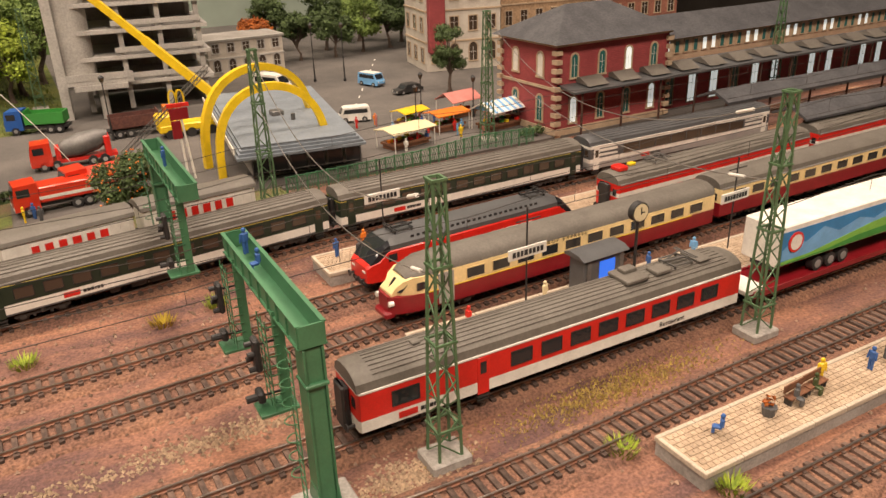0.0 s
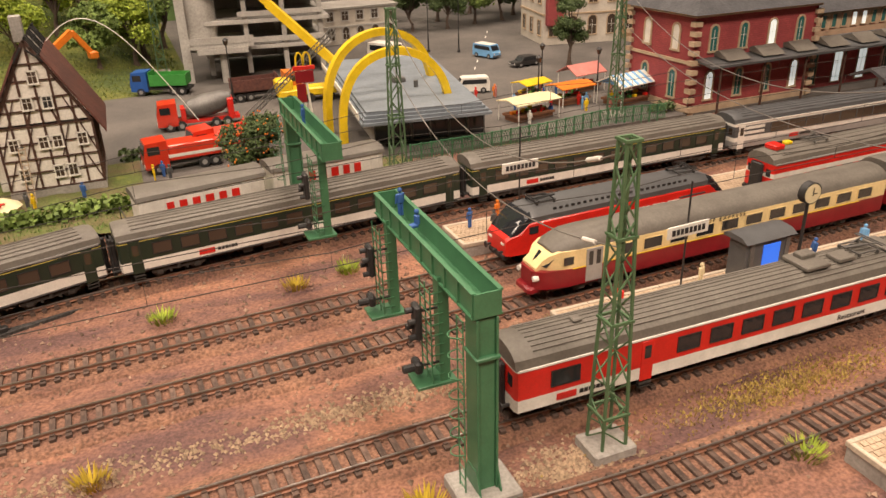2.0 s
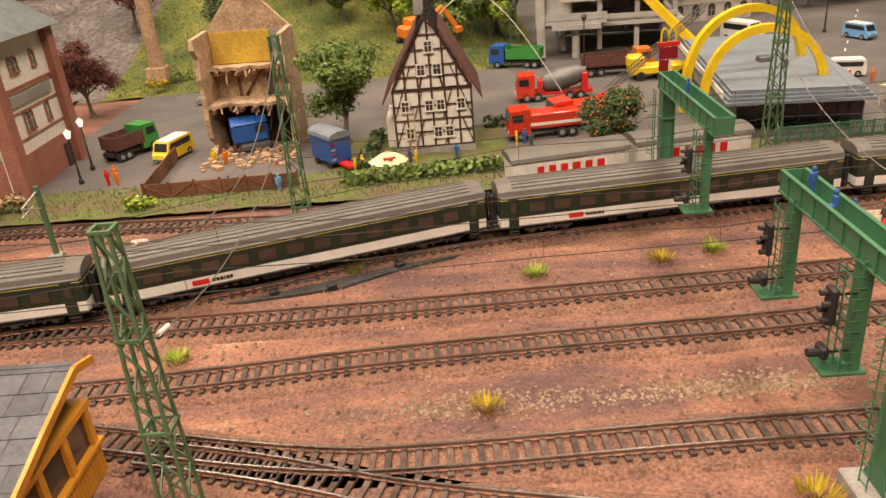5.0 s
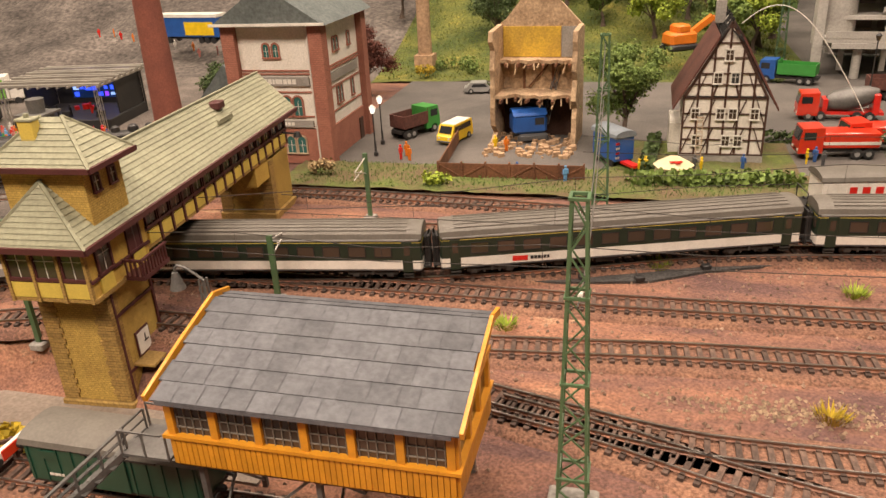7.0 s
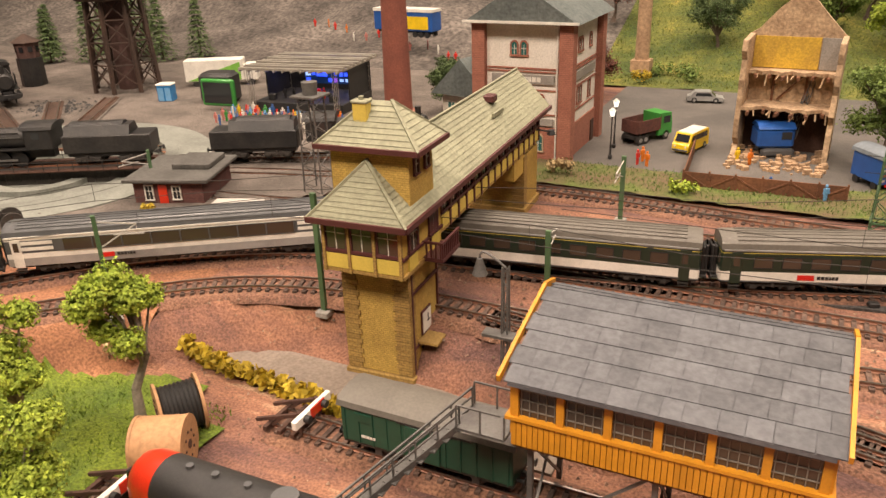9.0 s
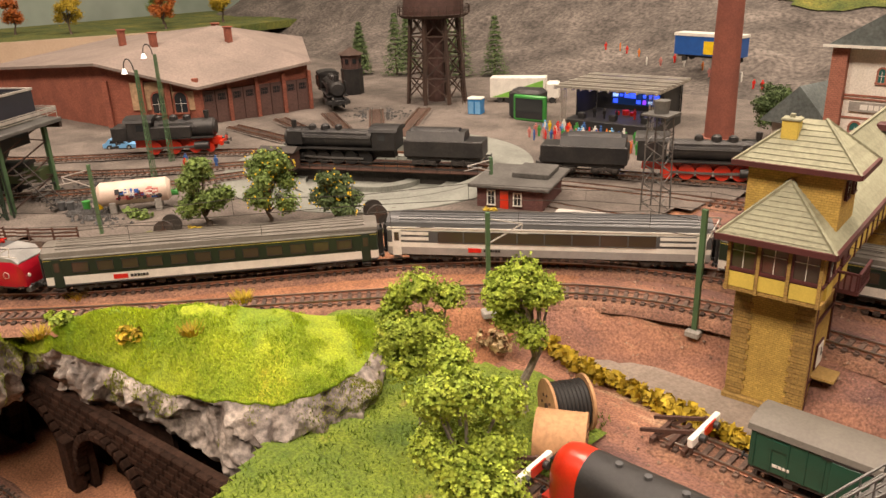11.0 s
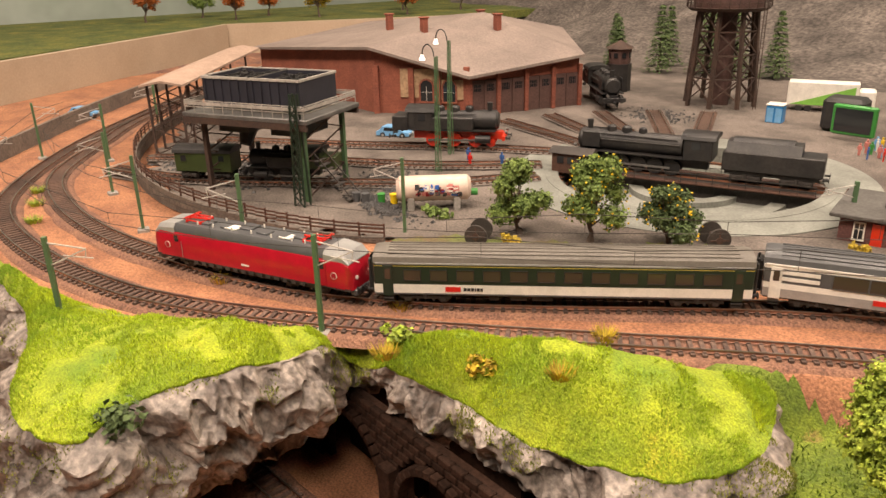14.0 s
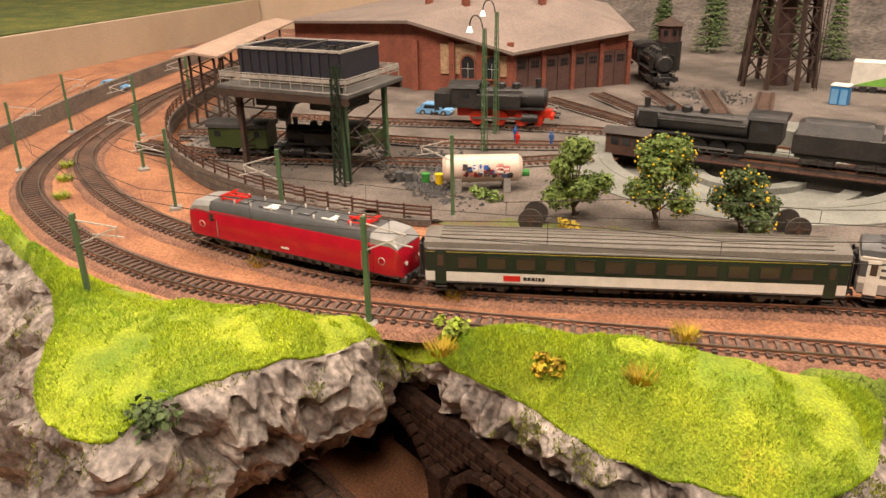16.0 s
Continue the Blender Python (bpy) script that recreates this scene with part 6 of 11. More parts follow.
# ruin under demolition
ru = thing("demolished_house", "half-demolished tan house with torn walls and yellow room", "ruin", pose(-0.402, 0.955, 0, 0, 0, -3))
rr = random.Random(9)
RAWPLASTER = material("torn_tan_plaster", (0.56, 0.40, 0.25), (0.38, 0.26, 0.16), 0.95, grain=260, patch=45, amount=0.5, bump=0.7)
RW, RD = 0.110, 0.062
part("gable_wall", B().along_y([(0, 0), (0, 0.145), (0.010, 0.152), (0.030, 0.176), (0.046, 0.190), (0.066, 0.190), (0.082, 0.172), (0.104, 0.149), (RW, 0.143), (RW, 0)], RD, RD + 0.007), RAWPLASTER, ru)
part("yellow_plaster", B().box(RW * 0.40, RD - 0.0008, 0.124, RW * 0.68, 0.0016, 0.038), material("old_yellow_plaster", (0.66, 0.43, 0.05), (0.50, 0.32, 0.05), 0.9, patch=40), ru, "faded yellow room wall")
part("grey_plaster", B().box(RW * 0.86, RD - 0.0008, 0.124, RW * 0.22, 0.0016, 0.038), CONCRETE, ru, "grey bare room wall")
for sx in (0.0, RW - 0.006):
    poly = [(RD, 0.0), (RD, 0.146)]
    for k in range(13):
        poly.append((0.004 + 0.010 * rr.random() + 0.022 * (k % 3 == 2) * rr.random(), 0.144 - k * 0.0118))
    part("side_wall", B().along_x(poly + [(0.002, 0.0)], sx, sx + 0.006), RAWPLASTER, ru, smooth=0)
for z, d in ((0.060, 0.020), (0.100, 0.040)):
    edge = [(0.006 + k * (RW - 0.012) / 12, d + rr.uniform(-0.008, 0.010)) for k in range(13)]
    part("floor_slab", B().prism(edge + [(RW - 0.006, RD), (0.006, RD)], z, z + 0.004), RAWPLASTER, ru, smooth=0)
    for x, y in edge[1:-1:2]:
        part("torn_joist", B().box(x, y - 0.003, z - 0.002, 0.003, 0.014, 0.004, rz=rr.uniform(-12, 12)), BROWNWOOD, ru)
    for k in range(8):
        x = rr.uniform(0.008, RW - 0.008)
        part("hanging_scrap", B().beam((x, d, z), (x + rr.uniform(-0.004, 0.004), d - rr.uniform(0, 0.006), z - rr.uniform(0.004, 0.014)), 0.0016), RAWPLASTER, ru)
for x in (0.034, 0.072):
    part("wall_post", B().box(x, RD - 0.0015, 0.081, 0.003, 0.002, 0.036), BROWNWOOD, ru)
part("wall_brace", B().beam((0.040, RD - 0.002, 0.066), (0.068, RD - 0.002, 0.098), 0.002), BROWNWOOD, ru)
# dark brown sheet paints the shade inside the open lower storey
part("dark_inside", B().box(RW / 2, RD - 0.001, 0.030, RW - 0.013, 0.002, 0.058), TIMBER, ru)
rub = B()
for k in range(130):
    s = rr.uniform(0.003, 0.009)
    rub.box(rr.uniform(0.0, 0.11), rr.uniform(-0.05, 0.05), s * 0.3, s, s * rr.uniform(0.5, 1), s * 0.8, rz=rr.uniform(0, 90))
solo("rubble", rub, TANWALL, "heap of tan and grey demolition rubble", "rubble", pose(-0.402, 0.955, 0.002), kind="stuff", smooth=0)
ex = thing("cable_excavator", "blue cable excavator with lattice boom", "excavator", pose(-0.352, 0.985, 0.003, 0, 0, 20))
part("track_unit", B().box(0, -0.012, 0.006, 0.04, 0.009, 0.011, bev=0.003).box(0, 0.012, 0.006, 0.04, 0.009, 0.011, bev=0.003).box(0, 0, 0.008, 0.02, 0.02, 0.006), DARKGREY, ex)
part("house", B().box(-0.004, 0, 0.024, 0.044, 0.032, 0.024, bev=0.003).along_x([(-0.017, 0.036), (0.017, 0.036), (0.008, 0.042), (-0.008, 0.042)], -0.026, 0.018), BLUE, ex)
part("cab_glass", B().box(0.0185, -0.007, 0.028, 0.0006, 0.012, 0.009).box(0.008, -0.0163, 0.028, 0.012, 0.0006, 0.009), GLASS, ex)
bo = B()
e0, e1 = Vector((0.018, 0, 0.02)), Vector((0.055, 0.03, 0.135))
for s in (-1, 1):
    for q in (-1, 1):
        bo.beam(e0 + Vector((q * 0.004, s * 0.004, 0)), e1 + Vector((q * 0.002, s * 0.002, 0)), 0.0009)
for k in range(14):
    u, w = k / 14, (k + 1) / 14
    for s in (-1, 1):
        bo.beam(e0.lerp(e1, u) + Vector((-0.003 * s, s * 0.003, 0)), e0.lerp(e1, w) + Vector((0.003 * s, s * 0.003, 0)), 0.0007)
part("lattice_boom", bo, STEELGREY, ex)
bw = thing("site_trailer", "blue rounded-roof site trailer with striped end", "trailer", pose(-0.243, 0.900, 0.003, 0, 0, -52))
part("body", B().box(0, 0, 0.021, 0.046, 0.026, 0.028, bev=0.001), BLUE, bw)
part("roof", B().along_x(roof_profile(0.029, 0.035, 0.043), -0.025, 0.025), GREYROOF, bw)
part("drawbar", B().box(0.034, 0, 0.006, 0.025, 0.01, 0.003), RED, bw)
for s in (-1, 1):
    for a in (-0.014, 0.014):
        part("wheel", B().cyl((a, s * 0.010, 0.0045), (a, s * 0.013, 0.0045), 0.0045, seg=12), BLACK, bw)
    for k in range(4):
        part("warning_stripe", B().box(0.0232, -0.010 + 0.0 * k, 0.012 + k * 0.0055, 0.0006, 0.005, 0.0025), RED if k % 2 else WHITE, bw)
og = thing("orange_excavator", "orange hydraulic excavator on a hill", "excavator", pose(-0.16, 1.40, 0.045, 0, 0, 30))
part("body", B().box(0, 0, 0.02, 0.05, 0.035, 0.022, bev=0.004).box(0.0, 0, 0.036, 0.025, 0.03, 0.014, bev=0.003), ORANGE, og)
part("undercarriage", B().box(0, -0.014, 0.006, 0.055, 0.011, 0.011, bev=0.003).box(0, 0.014, 0.006, 0.055, 0.011, 0.011, bev=0.003), BLACK, og)
part("arm", B().beam((0.02, 0, 0.025), (0.06, 0, 0.05), 0.008, 0.01).beam((0.06, 0, 0.05), (0.085, 0, 0.015), 0.006, 0.008).box(0.088, 0, 0.01, 0.014, 0.014, 0.012, bev=0.002), ORANGE, og)

# board fence, hedge line posts
bf = thing("board_fence", "brown wooden board fence with diagonal braces", "fence", pose(-0.435, 0.822, 0.003, 0, 0, 1.5))
for k in range(6):
    part("panel", B().box(0.0135 + k * 0.0275, 0, 0.009, 0.0268, 0.0014, 0.017), BROWNWOOD, bf)
    part("brace", B().beam((0.001 + k * 0.0275, -0.0012, 0.002 if k % 2 else 0.016), (0.026 + k * 0.0275, -0.0012, 0.016 if k % 2 else 0.002), 0.001, 0.0016), BROWNWOOD, bf)
for k in range(7):
    part("post", B().box(k * 0.0275, -0.0008, 0.010, 0.002, 0.003, 0.02), BROWNWOOD, bf)
sd = thing("board_fence", "brown wooden side fence of the site", "fence", pose(-0.435, 0.826, 0.003, 0, 0, 94))
for k in range(5):
    part("panel", B().box(0.0135 + k * 0.0275, 0, 0.009, 0.0268, 0.0014, 0.017), BROWNWOOD, sd)

# brick public house
pb = thing("public_house", "tall pink brick and white inn with arched teal windows", "inn", pose(-0.700, 0.868, 0, 0, 0, 0))
PW, PD, PH = 0.113, 0.135, 0.172
part("wall", B().box(PW / 2, PD / 2, PH / 2, PW, PD, PH), PLASTER, pb)
part("brick_base", B().box(PW / 2, PD / 2, 0.022, PW + 0.004, PD + 0.004, 0.044), PINKBRICK, pb)
for cx in (0, PW):
    for cy in (0, PD):
        part("brick_pilaster", B().box(cx, cy, PH / 2, 0.017, 0.017, PH), PINKBRICK, pb)
for z in (0.060, 0.112, 0.116, 0.090):
    part("red_band", B().box(PW / 2, PD / 2, z, PW + 0.003, PD + 0.003, 0.0018), PINKBRICK, pb)
part("sign_board", B().box(PW / 2, -0.0016, 0.103, PW * 0.72, 0.002, 0.011), CONCRETE, pb)
bars(pb, "sign_lettering", 0.028, -0.0024, 0.103, (0.008, 0.005, 0.005, 0.003, 0.009, 0.005, 0.005, 0.005), 0.006, WHITE, -1, 0.001)
part("sign_board", B().box(PW / 2, -0.003, 0.051, PW * 0.72, 0.002, 0.008), CONCRETE, pb)
bars(pb, "sign_lettering", 0.034, -0.0038, 0.051, (0.006, 0.004, 0.004, 0.006, 0.004, 0.004, 0.004), 0.004, WHITE, -1, 0.001)
part("side_sign", B().box(PW + 0.0016, PD / 2, 0.103, 0.002, PD * 0.7, 0.011), CONCRETE, pb)
for k in range(4):
    x = 0.025 + (k % 2) * 0.0145 + (k // 2) * 0.039
    win(pb, x, -0.0005, 0.070, 0, 0.0105, 0.018, PINKBRICK, TEALPANE, True, 0.0022)
    win(pb, x, -0.0026, 0.022, 0, 0.0105, 0.016, SANDSTONE, TEALPANE, True, 0.0016)
for k in range(2):
    win(pb, 0.045 + k * 0.0125, -0.0005, 0.138, 0, 0.007, 0.012, PINKBRICK, TEALPANE, True, 0.002)
for zc, hh in ((0.138, 0.012), (0.076, 0.018)):
    for y in (0.045, 0.055, 0.095):
        win(pb, PW + 0.0005, y, zc, 90, 0.007, hh, PINKBRICK, TEALPANE, True, 0.002)
dr = part("door", B().box(PW + 0.0026, 0.11, 0.016, 0.002, 0.012, 0.03), TIMBER, pb)
part("roof", B().along_y([(-0.016, PH - 0.002), (PW + 0.016, PH - 0.002), (PW + 0.008, PH + 0.004), (PW / 2, PH + 0.045), (-0.008, PH + 0.004)], -0.016, PD + 0.016), material("green_grey_slates", (0.14, 0.16, 0.155), (0.10, 0.118, 0.115), 0.7, grain=260, patch=40, amount=0.4, bump=0.4), pb)
part("white_gutter", B().box(PW / 2, -0.017, PH, PW + 0.034, 0.002, 0.003), WHITE, pb)
part("downpipe", B().cyl((PW - 0.012, -0.003, 0.0), (PW - 0.012, -0.003, PH), 0.0012), WHITE, pb)
an = thing("brewery_annex", "low annex with green slate roof beside the inn", "building", pose(-0.81, 0.985, 0, 0, 0, -12))
part("wall", B().box(0.04, 0.05, 0.03, 0.085, 0.10, 0.06), PALEWALL, an)
part("roof", B().along_y([(-0.014, 0.052), (0.094, 0.052), (0.088, 0.058), (0.04, 0.105), (-0.008, 0.058)], -0.014, 0.12), bpy.data.materials["green_grey_slates"], an)
for k in range(3):
    win(an, 0.014 + k * 0.024, -0.0004, 0.028, 0, 0.012, 0.022, WHITE, TEALPANE)
ch = thing("brick_chimney", "tall round red-brown brick chimney", "chimney", pose(-0.885, 0.98, 0))
part("shaft", B().cyl((0, 0, 0), (0, 0, 0.30), 0.0215, 0.0165, 24), material("chimney_brick", (0.26, 0.085, 0.055), (0.20, 0.065, 0.045), 0.85, grain=500, patch=40, amount=0.3, bump=0.3), ch)
part("base", B().cyl((0, 0, 0), (0, 0, 0.02), 0.026, seg=24), PINKBRICK, ch)
pil = thing("stone_pillar", "slender tan chimney pillar on the hillside", "chimney", pose(-0.61, 1.40, 0.02))
part("shaft", B().cyl((0, 0, 0), (0, 0, 0.22), 0.013, 0.011, 14), TANWALL, pil)
part("base", B().box(0, 0, 0.01, 0.034, 0.034, 0.02), TANWALL, pil)


# ---- bridge signal box over the tracks ----
OCHRE = material("ochre_brick", (0.42, 0.27, 0.075), (0.34, 0.21, 0.06), 0.85, grain=450, patch=40, amount=0.3, bump=0.4, obrand=0.12, brick=110.0)
OCHREWALL = material("ochre_render", (0.55, 0.37, 0.075), (0.46, 0.30, 0.06), 0.8, grain=450, patch=30, amount=0.2, bump=0.2)
KHAKITILE = material("khaki_roof_tiles", (0.315, 0.315, 0.215), (0.265, 0.265, 0.18), 0.75, grain=300, patch=40, amount=0.25, bump=0.2, obrand=0.08)
MAROON = paint("maroon_wood", (0.085, 0.022, 0.022), 0.6)
PALEYELLOW = paint("pale_yellow_panel", (0.68, 0.52, 0.10), 0.6)
OCHREPANEL = material("yellow_ochre_brick", (0.56, 0.375, 0.085), (0.46, 0.30, 0.07), 0.85, grain=450, patch=40, amount=0.25, bump=0.4, brick=150.0)
tw = thing("bridge_signal_box", "ochre brick signal box bridging the tracks, khaki tiled roofs", "signal box", pose(-0.585, 0.389, 0, 0, 0, 3.6))


def pier(x0, x1, y0, y1, z0, z1):
    part("pier", B().box((x0 + x1) / 2, (y0 + y1) / 2, (z0 + z1) / 2, x1 - x0, y1 - y0, z1 - z0), OCHREPANEL, tw)
    n = int((z1 - z0) / 0.0042)
    for cx in (x0, x1):
        q = 1 if cx == x0 else -1
        for k in range(n):
            w = 0.0135 if k % 2 else 0.0118
            part("corner_stone", B().box(cx + q * (w / 2 - 0.001), y0 + 0.0045, z0 + 0.0025 + k * 0.0042, w, 0.011, 0.0038), OCHRE, tw)
    part("plinth", B().box((x0 + x1) / 2, (y0 + y1) / 2, z0 + 0.004, x1 - x0 + 0.006, y1 - y0 + 0.006, 0.008, bev=0.001), OCHRE, tw)


pier(-0.027, 0.026, 0.013, 0.068, -0.040, 0.060)
pier(-0.028, 0.029, 0.294, 0.345, -0.002, 0.062)
part("pier_arch", B().along_y([(-0.028, 0.045), (-0.018, 0.045), (-0.010, 0.057), (0.0005, 0.06), (0.011, 0.057), (0.019, 0.045), (0.029, 0.045), (0.029, 0.066), (-0.028, 0.066)], 0.262, 0.294), OCHREWALL, tw)
for y, z, h, d in ((0.0175, 0.010, 0.100, 0.0022), (0.065, 0.010, 0.100, 0.0022)):
    part("side_timber", B().box(0.0265, y, z, 0.002, d, h), MAROON, tw)
part("side_timber", B().box(0.0265, 0.041, 0.036, 0.0022, 0.047, 0.0022), MAROON, tw)
part("side_timber", B().box(0.0265, 0.041, -0.010, 0.0022, 0.047, 0.0022), MAROON, tw)
# cabin and bridge passage
for nm, x0, x1, y0, y1, z0, z1 in (("cabin_wall", -0.031, 0.031, -0.002, 0.066, 0.058, 0.099), ("passage_wall", -0.029, 0.029, 0.066, 0.345, 0.066, 0.099)):
    part(nm, B().box((x0 + x1) / 2, (y0 + y1) / 2, (z0 + z1) / 2, x1 - x0, y1 - y0, z1 - z0), OCHREWALL, tw)
    part("sill_beam", B().box((x0 + x1) / 2, (y0 + y1) / 2, z0 + 0.0015, x1 - x0 + 0.003, y1 - y0 + 0.003, 0.003), OCHRE, tw)
    part("mid_beam", B().box((x0 + x1) / 2, (y0 + y1) / 2, z0 + 0.0150, x1 - x0 + 0.003, y1 - y0 + 0.003, 0.002), MAROON, tw)
for k in range(3):
    x = -0.0205 + k * 0.0205
    win(tw, x, -0.0026, 0.0855, 0, 0.0155, 0.020, MAROON, WARMGLASS, False, 0.0022)
    part("yellow_panel", B().box(x, -0.003, 0.0668, 0.0180, 0.002, 0.0110), PALEYELLOW, tw)
for k in range(4):
    part("cabin_post", B().box(-0.03 + k * 0.02, -0.0035, 0.0785, 0.0022, 0.003, 0.041), OCHRE, tw)
for k in range(2):
    win(tw, 0.0316, 0.014 + k * 0.036, 0.0855, 90, 0.013, 0.020, MAROON, WARMGLASS, False, 0.002)
    win(tw, -0.0316, 0.018 + k * 0.026, 0.0855, -90, 0.019, 0.020, MAROON, WARMGLASS, False, 0.002)
    part("yellow_panel", B().box(0.0318, 0.012 + k * 0.04, 0.0668, 0.002, 0.014, 0.0110), PALEYELLOW, tw)
for k in range(15):
    y = 0.078 + k * 0.0183
    win(tw, 0.0296, y, 0.0895, 90, 0.0125, 0.012, MAROON, WARMGLASS, False, 0.002)
    part("yellow_panel", B().box(0.0298, y, 0.0735, 0.002, 0.0135, 0.0095), PALEYELLOW, tw)
    part("passage_post", B().box(0.0305, y + 0.00915, 0.082, 0.002, 0.0024, 0.032), MAROON, tw)


def tiled_roof(poly, normal_up, rows, name="roof_plane"):
    """A roof plane from its eave pair to its ridge pair, laid with overlapping courses."""
    a, b, c, d = [Vector(p) for p in poly]
    n = (b - a).cross(d - a).normalized()
    if n.z < 0:
        n = -n
    part(name, B().add([a, b, c, d, a - n * 0.003, b - n * 0.003, c - n * 0.003, d - n * 0.003], [(0, 1, 2, 3), (7, 6, 5, 4), (0, 4, 5, 1), (1, 5, 6, 2), (2, 6, 7, 3), (3, 7, 4, 0)]), KHAKITILE, tw)
    for k in range(rows):
        u, w = k / rows, (k + 1.12) / rows
        p, q, r, s = a.lerp(d, u), b.lerp(c, u), b.lerp(c, min(1, w)), a.lerp(d, min(1, w))
        lo, hi = n * 0.0009, n * 0.0003
        part("tile_course", B().add([p + lo, q + lo, r + hi, s + hi, p, q, r, s], [(0, 1, 2, 3), (0, 4, 5, 1), (1, 5, 6, 2), (2, 6, 7, 3), (3, 7, 4, 0)]), KHAKITILE, tw, smooth=0)


RZ, RE, RV = 0.137, 0.0985, 0.362
tiled_roof([(0.0385, -0.011, RE), (0.0385, RV, RE), (0.0, RV, RZ), (0.0, 0.012, RZ)], 1, 12)
tiled_roof([(-0.0385, RV, RE), (-0.0385, -0.011, RE), (0.0, 0.012, RZ), (0.0, RV, RZ)], 1, 12)
tiled_roof([(-0.0385, -0.011, RE), (0.0385, -0.011, RE), (0.0006, 0.012, RZ), (-0.0006, 0.012, RZ)], 1, 12)
part("gable_wall", B().along_y([(-0.029, 0.098), (0.029, 0.098), (0.0, RZ - 0.008)], 0.340, 0.345), OCHREWALL, tw)
for p, q in (((-0.0385, -0.011, RE), (0.0385, -0.011, RE)), ((0.0385, -0.011, RE), (0.0385, RV, RE)), ((-0.0385, -0.011, RE), (-0.0385, RV, RE))):
    part("eave_board", B().beam(p, q, 0.0025, 0.0042), MAROON, tw)
for p, q in (((-0.0385, -0.011, RE), (0.0, 0.012, RZ)), ((0.0385, -0.011, RE), (0.0, 0.012, RZ)), ((0.0, 0.012, RZ), (0.0, RV, RZ))):
    part("ridge_cap", B().beam(Vector(p) + Vector((0, 0, 0.0012)), Vector(q) + Vector((0, 0, 0.0012)), 0.0022, 0.0016), KHAKITILE, tw)
# upper turret
part("turret_wall", B().box(0.001, 0.0345, 0.124, 0.060, 0.041, 0.046), OCHREPANEL, tw)
AP = Vector((0.003, 0.0345, 0.1745))
cor = [(-0.038, 0.0075, 0.1465), (0.0415, 0.0075, 0.1465), (0.0415, 0.061, 0.1465), (-0.038, 0.061, 0.1465)]
for i in range(4):
    p, q = cor[i], cor[(i + 1) % 4]
    e = Vector((0.008, 0, 0)) if i == 0 else Vector((-0.008, 0, 0)) if i == 2 else Vector((0, 0, 0))
    t0, t1 = (AP + e, AP - e) if i in (0, 2) else ((AP + Vector((0.008, 0.0003, 0)), AP + Vector((0.008, -0.0003, 0))) if i == 1 else (AP + Vector((-0.008, -0.0003, 0)), AP + Vector((-0.008, 0.0003, 0))))
    tiled_roof([p, q, t0, t1], 1, 9)
    part("eave_board", B().beam(p, q, 0.0025, 0.0036), MAROON, tw)
    part("ridge_cap", B().beam(Vector(q) + Vector((0, 0, 0.001)), t0 + Vector((0, 0, 0.001)), 0.002, 0.0016), KHAKITILE, tw)
for y in (0.025, 0.043):
    win(tw, 0.0314, y, 0.133, 90, 0.0055, 0.010, MAROON, WARMGLASS, False, 0.0014)
part("chimney", B().box(-0.008, 0.026, 0.165, 0.011, 0.008, 0.020, bev=0.0006), PALEYELLOW, tw, "bright yellow chimney")
part("chimney_cap", B().box(-0.008, 0.026, 0.1755, 0.0125, 0.0095, 0.002, bev=0.0005), KHAKITILE, tw)
part("chimney_pot", B().cyl((-0.008, 0.026, 0.176), (-0.008, 0.026, 0.179), 0.0018, seg=10), KHAKITILE, tw)
part("roof_hatch", B().box(0.010, 0.245, 0.1315, 0.010, 0.013, 0.007, bev=0.001), MAROON, tw)
part("snow_board", B().box(0.021, 0.235, 0.121, 0.002, 0.028, 0.004), KHAKITILE, tw)
part("balcony", B().box(0.039, 0.048, 0.060, 0.016, 0.034, 0.003), MAROON, tw)
for k in range(9):
    part("baluster", B().box(0.0462, 0.033 + k * 0.0037, 0.067, 0.0012, 0.0012, 0.012), MAROON, tw)
for k in range(4):
    part("baluster", B().box(0.034 + k * 0.0037, 0.0315, 0.067, 0.0012, 0.0012, 0.012), MAROON, tw)
part("balcony_rail", B().box(0.0462, 0.048, 0.0735, 0.0018, 0.034, 0.0018), MAROON, tw)
part("balcony_rail", B().box(0.039, 0.0315, 0.0735, 0.016, 0.0016, 0.0018), MAROON, tw)
part("cabin_door", B().box(0.0318, 0.05, 0.078, 0.001, 0.013, 0.030), MAROON, tw)
fr = part("clock_frame", B().box(0.0268, 0.041, 0.004, 0.0012, 0.017, 0.020), MAROON, tw)
part("clock_face", B().box(0.0272, 0.041, 0.004, 0.0012, 0.0145, 0.017), WHITE, fr)
part("clock_hand", B().box(0.0280, 0.0425, 0.006, 0.0004, 0.001, 0.006), BLACK, fr)
part("clock_hand", B().box(0.0280, 0.0435, 0.0033, 0.0004, 0.005, 0.001), BLACK, fr)
part("door", B().box(0.0265, 0.040, -0.023, 0.001, 0.013, 0.026), TIMBER, tw)
part("porch_roof", B().box(0.034, 0.040, -0.008, 0.017, 0.030, 0.002), OCHRE, tw)
part("porch_wall", B().box(0.030, 0.0535, -0.022, 0.008, 0.002, 0.028), OCHREWALL, tw)
part("porch_step", B().box(0.034, 0.040, -0.0365, 0.018, 0.030, 0.006, bev=0.0006), SANDSTONE, tw)
part("wall_lamp", B().cyl((0.029, 0.335, 0.080), (0.046, 0.338, 0.078), 0.001).cyl((0.046, 0.338, 0.080), (0.046, 0.338, 0.075), 0.003, 0.005), BLACK, tw)

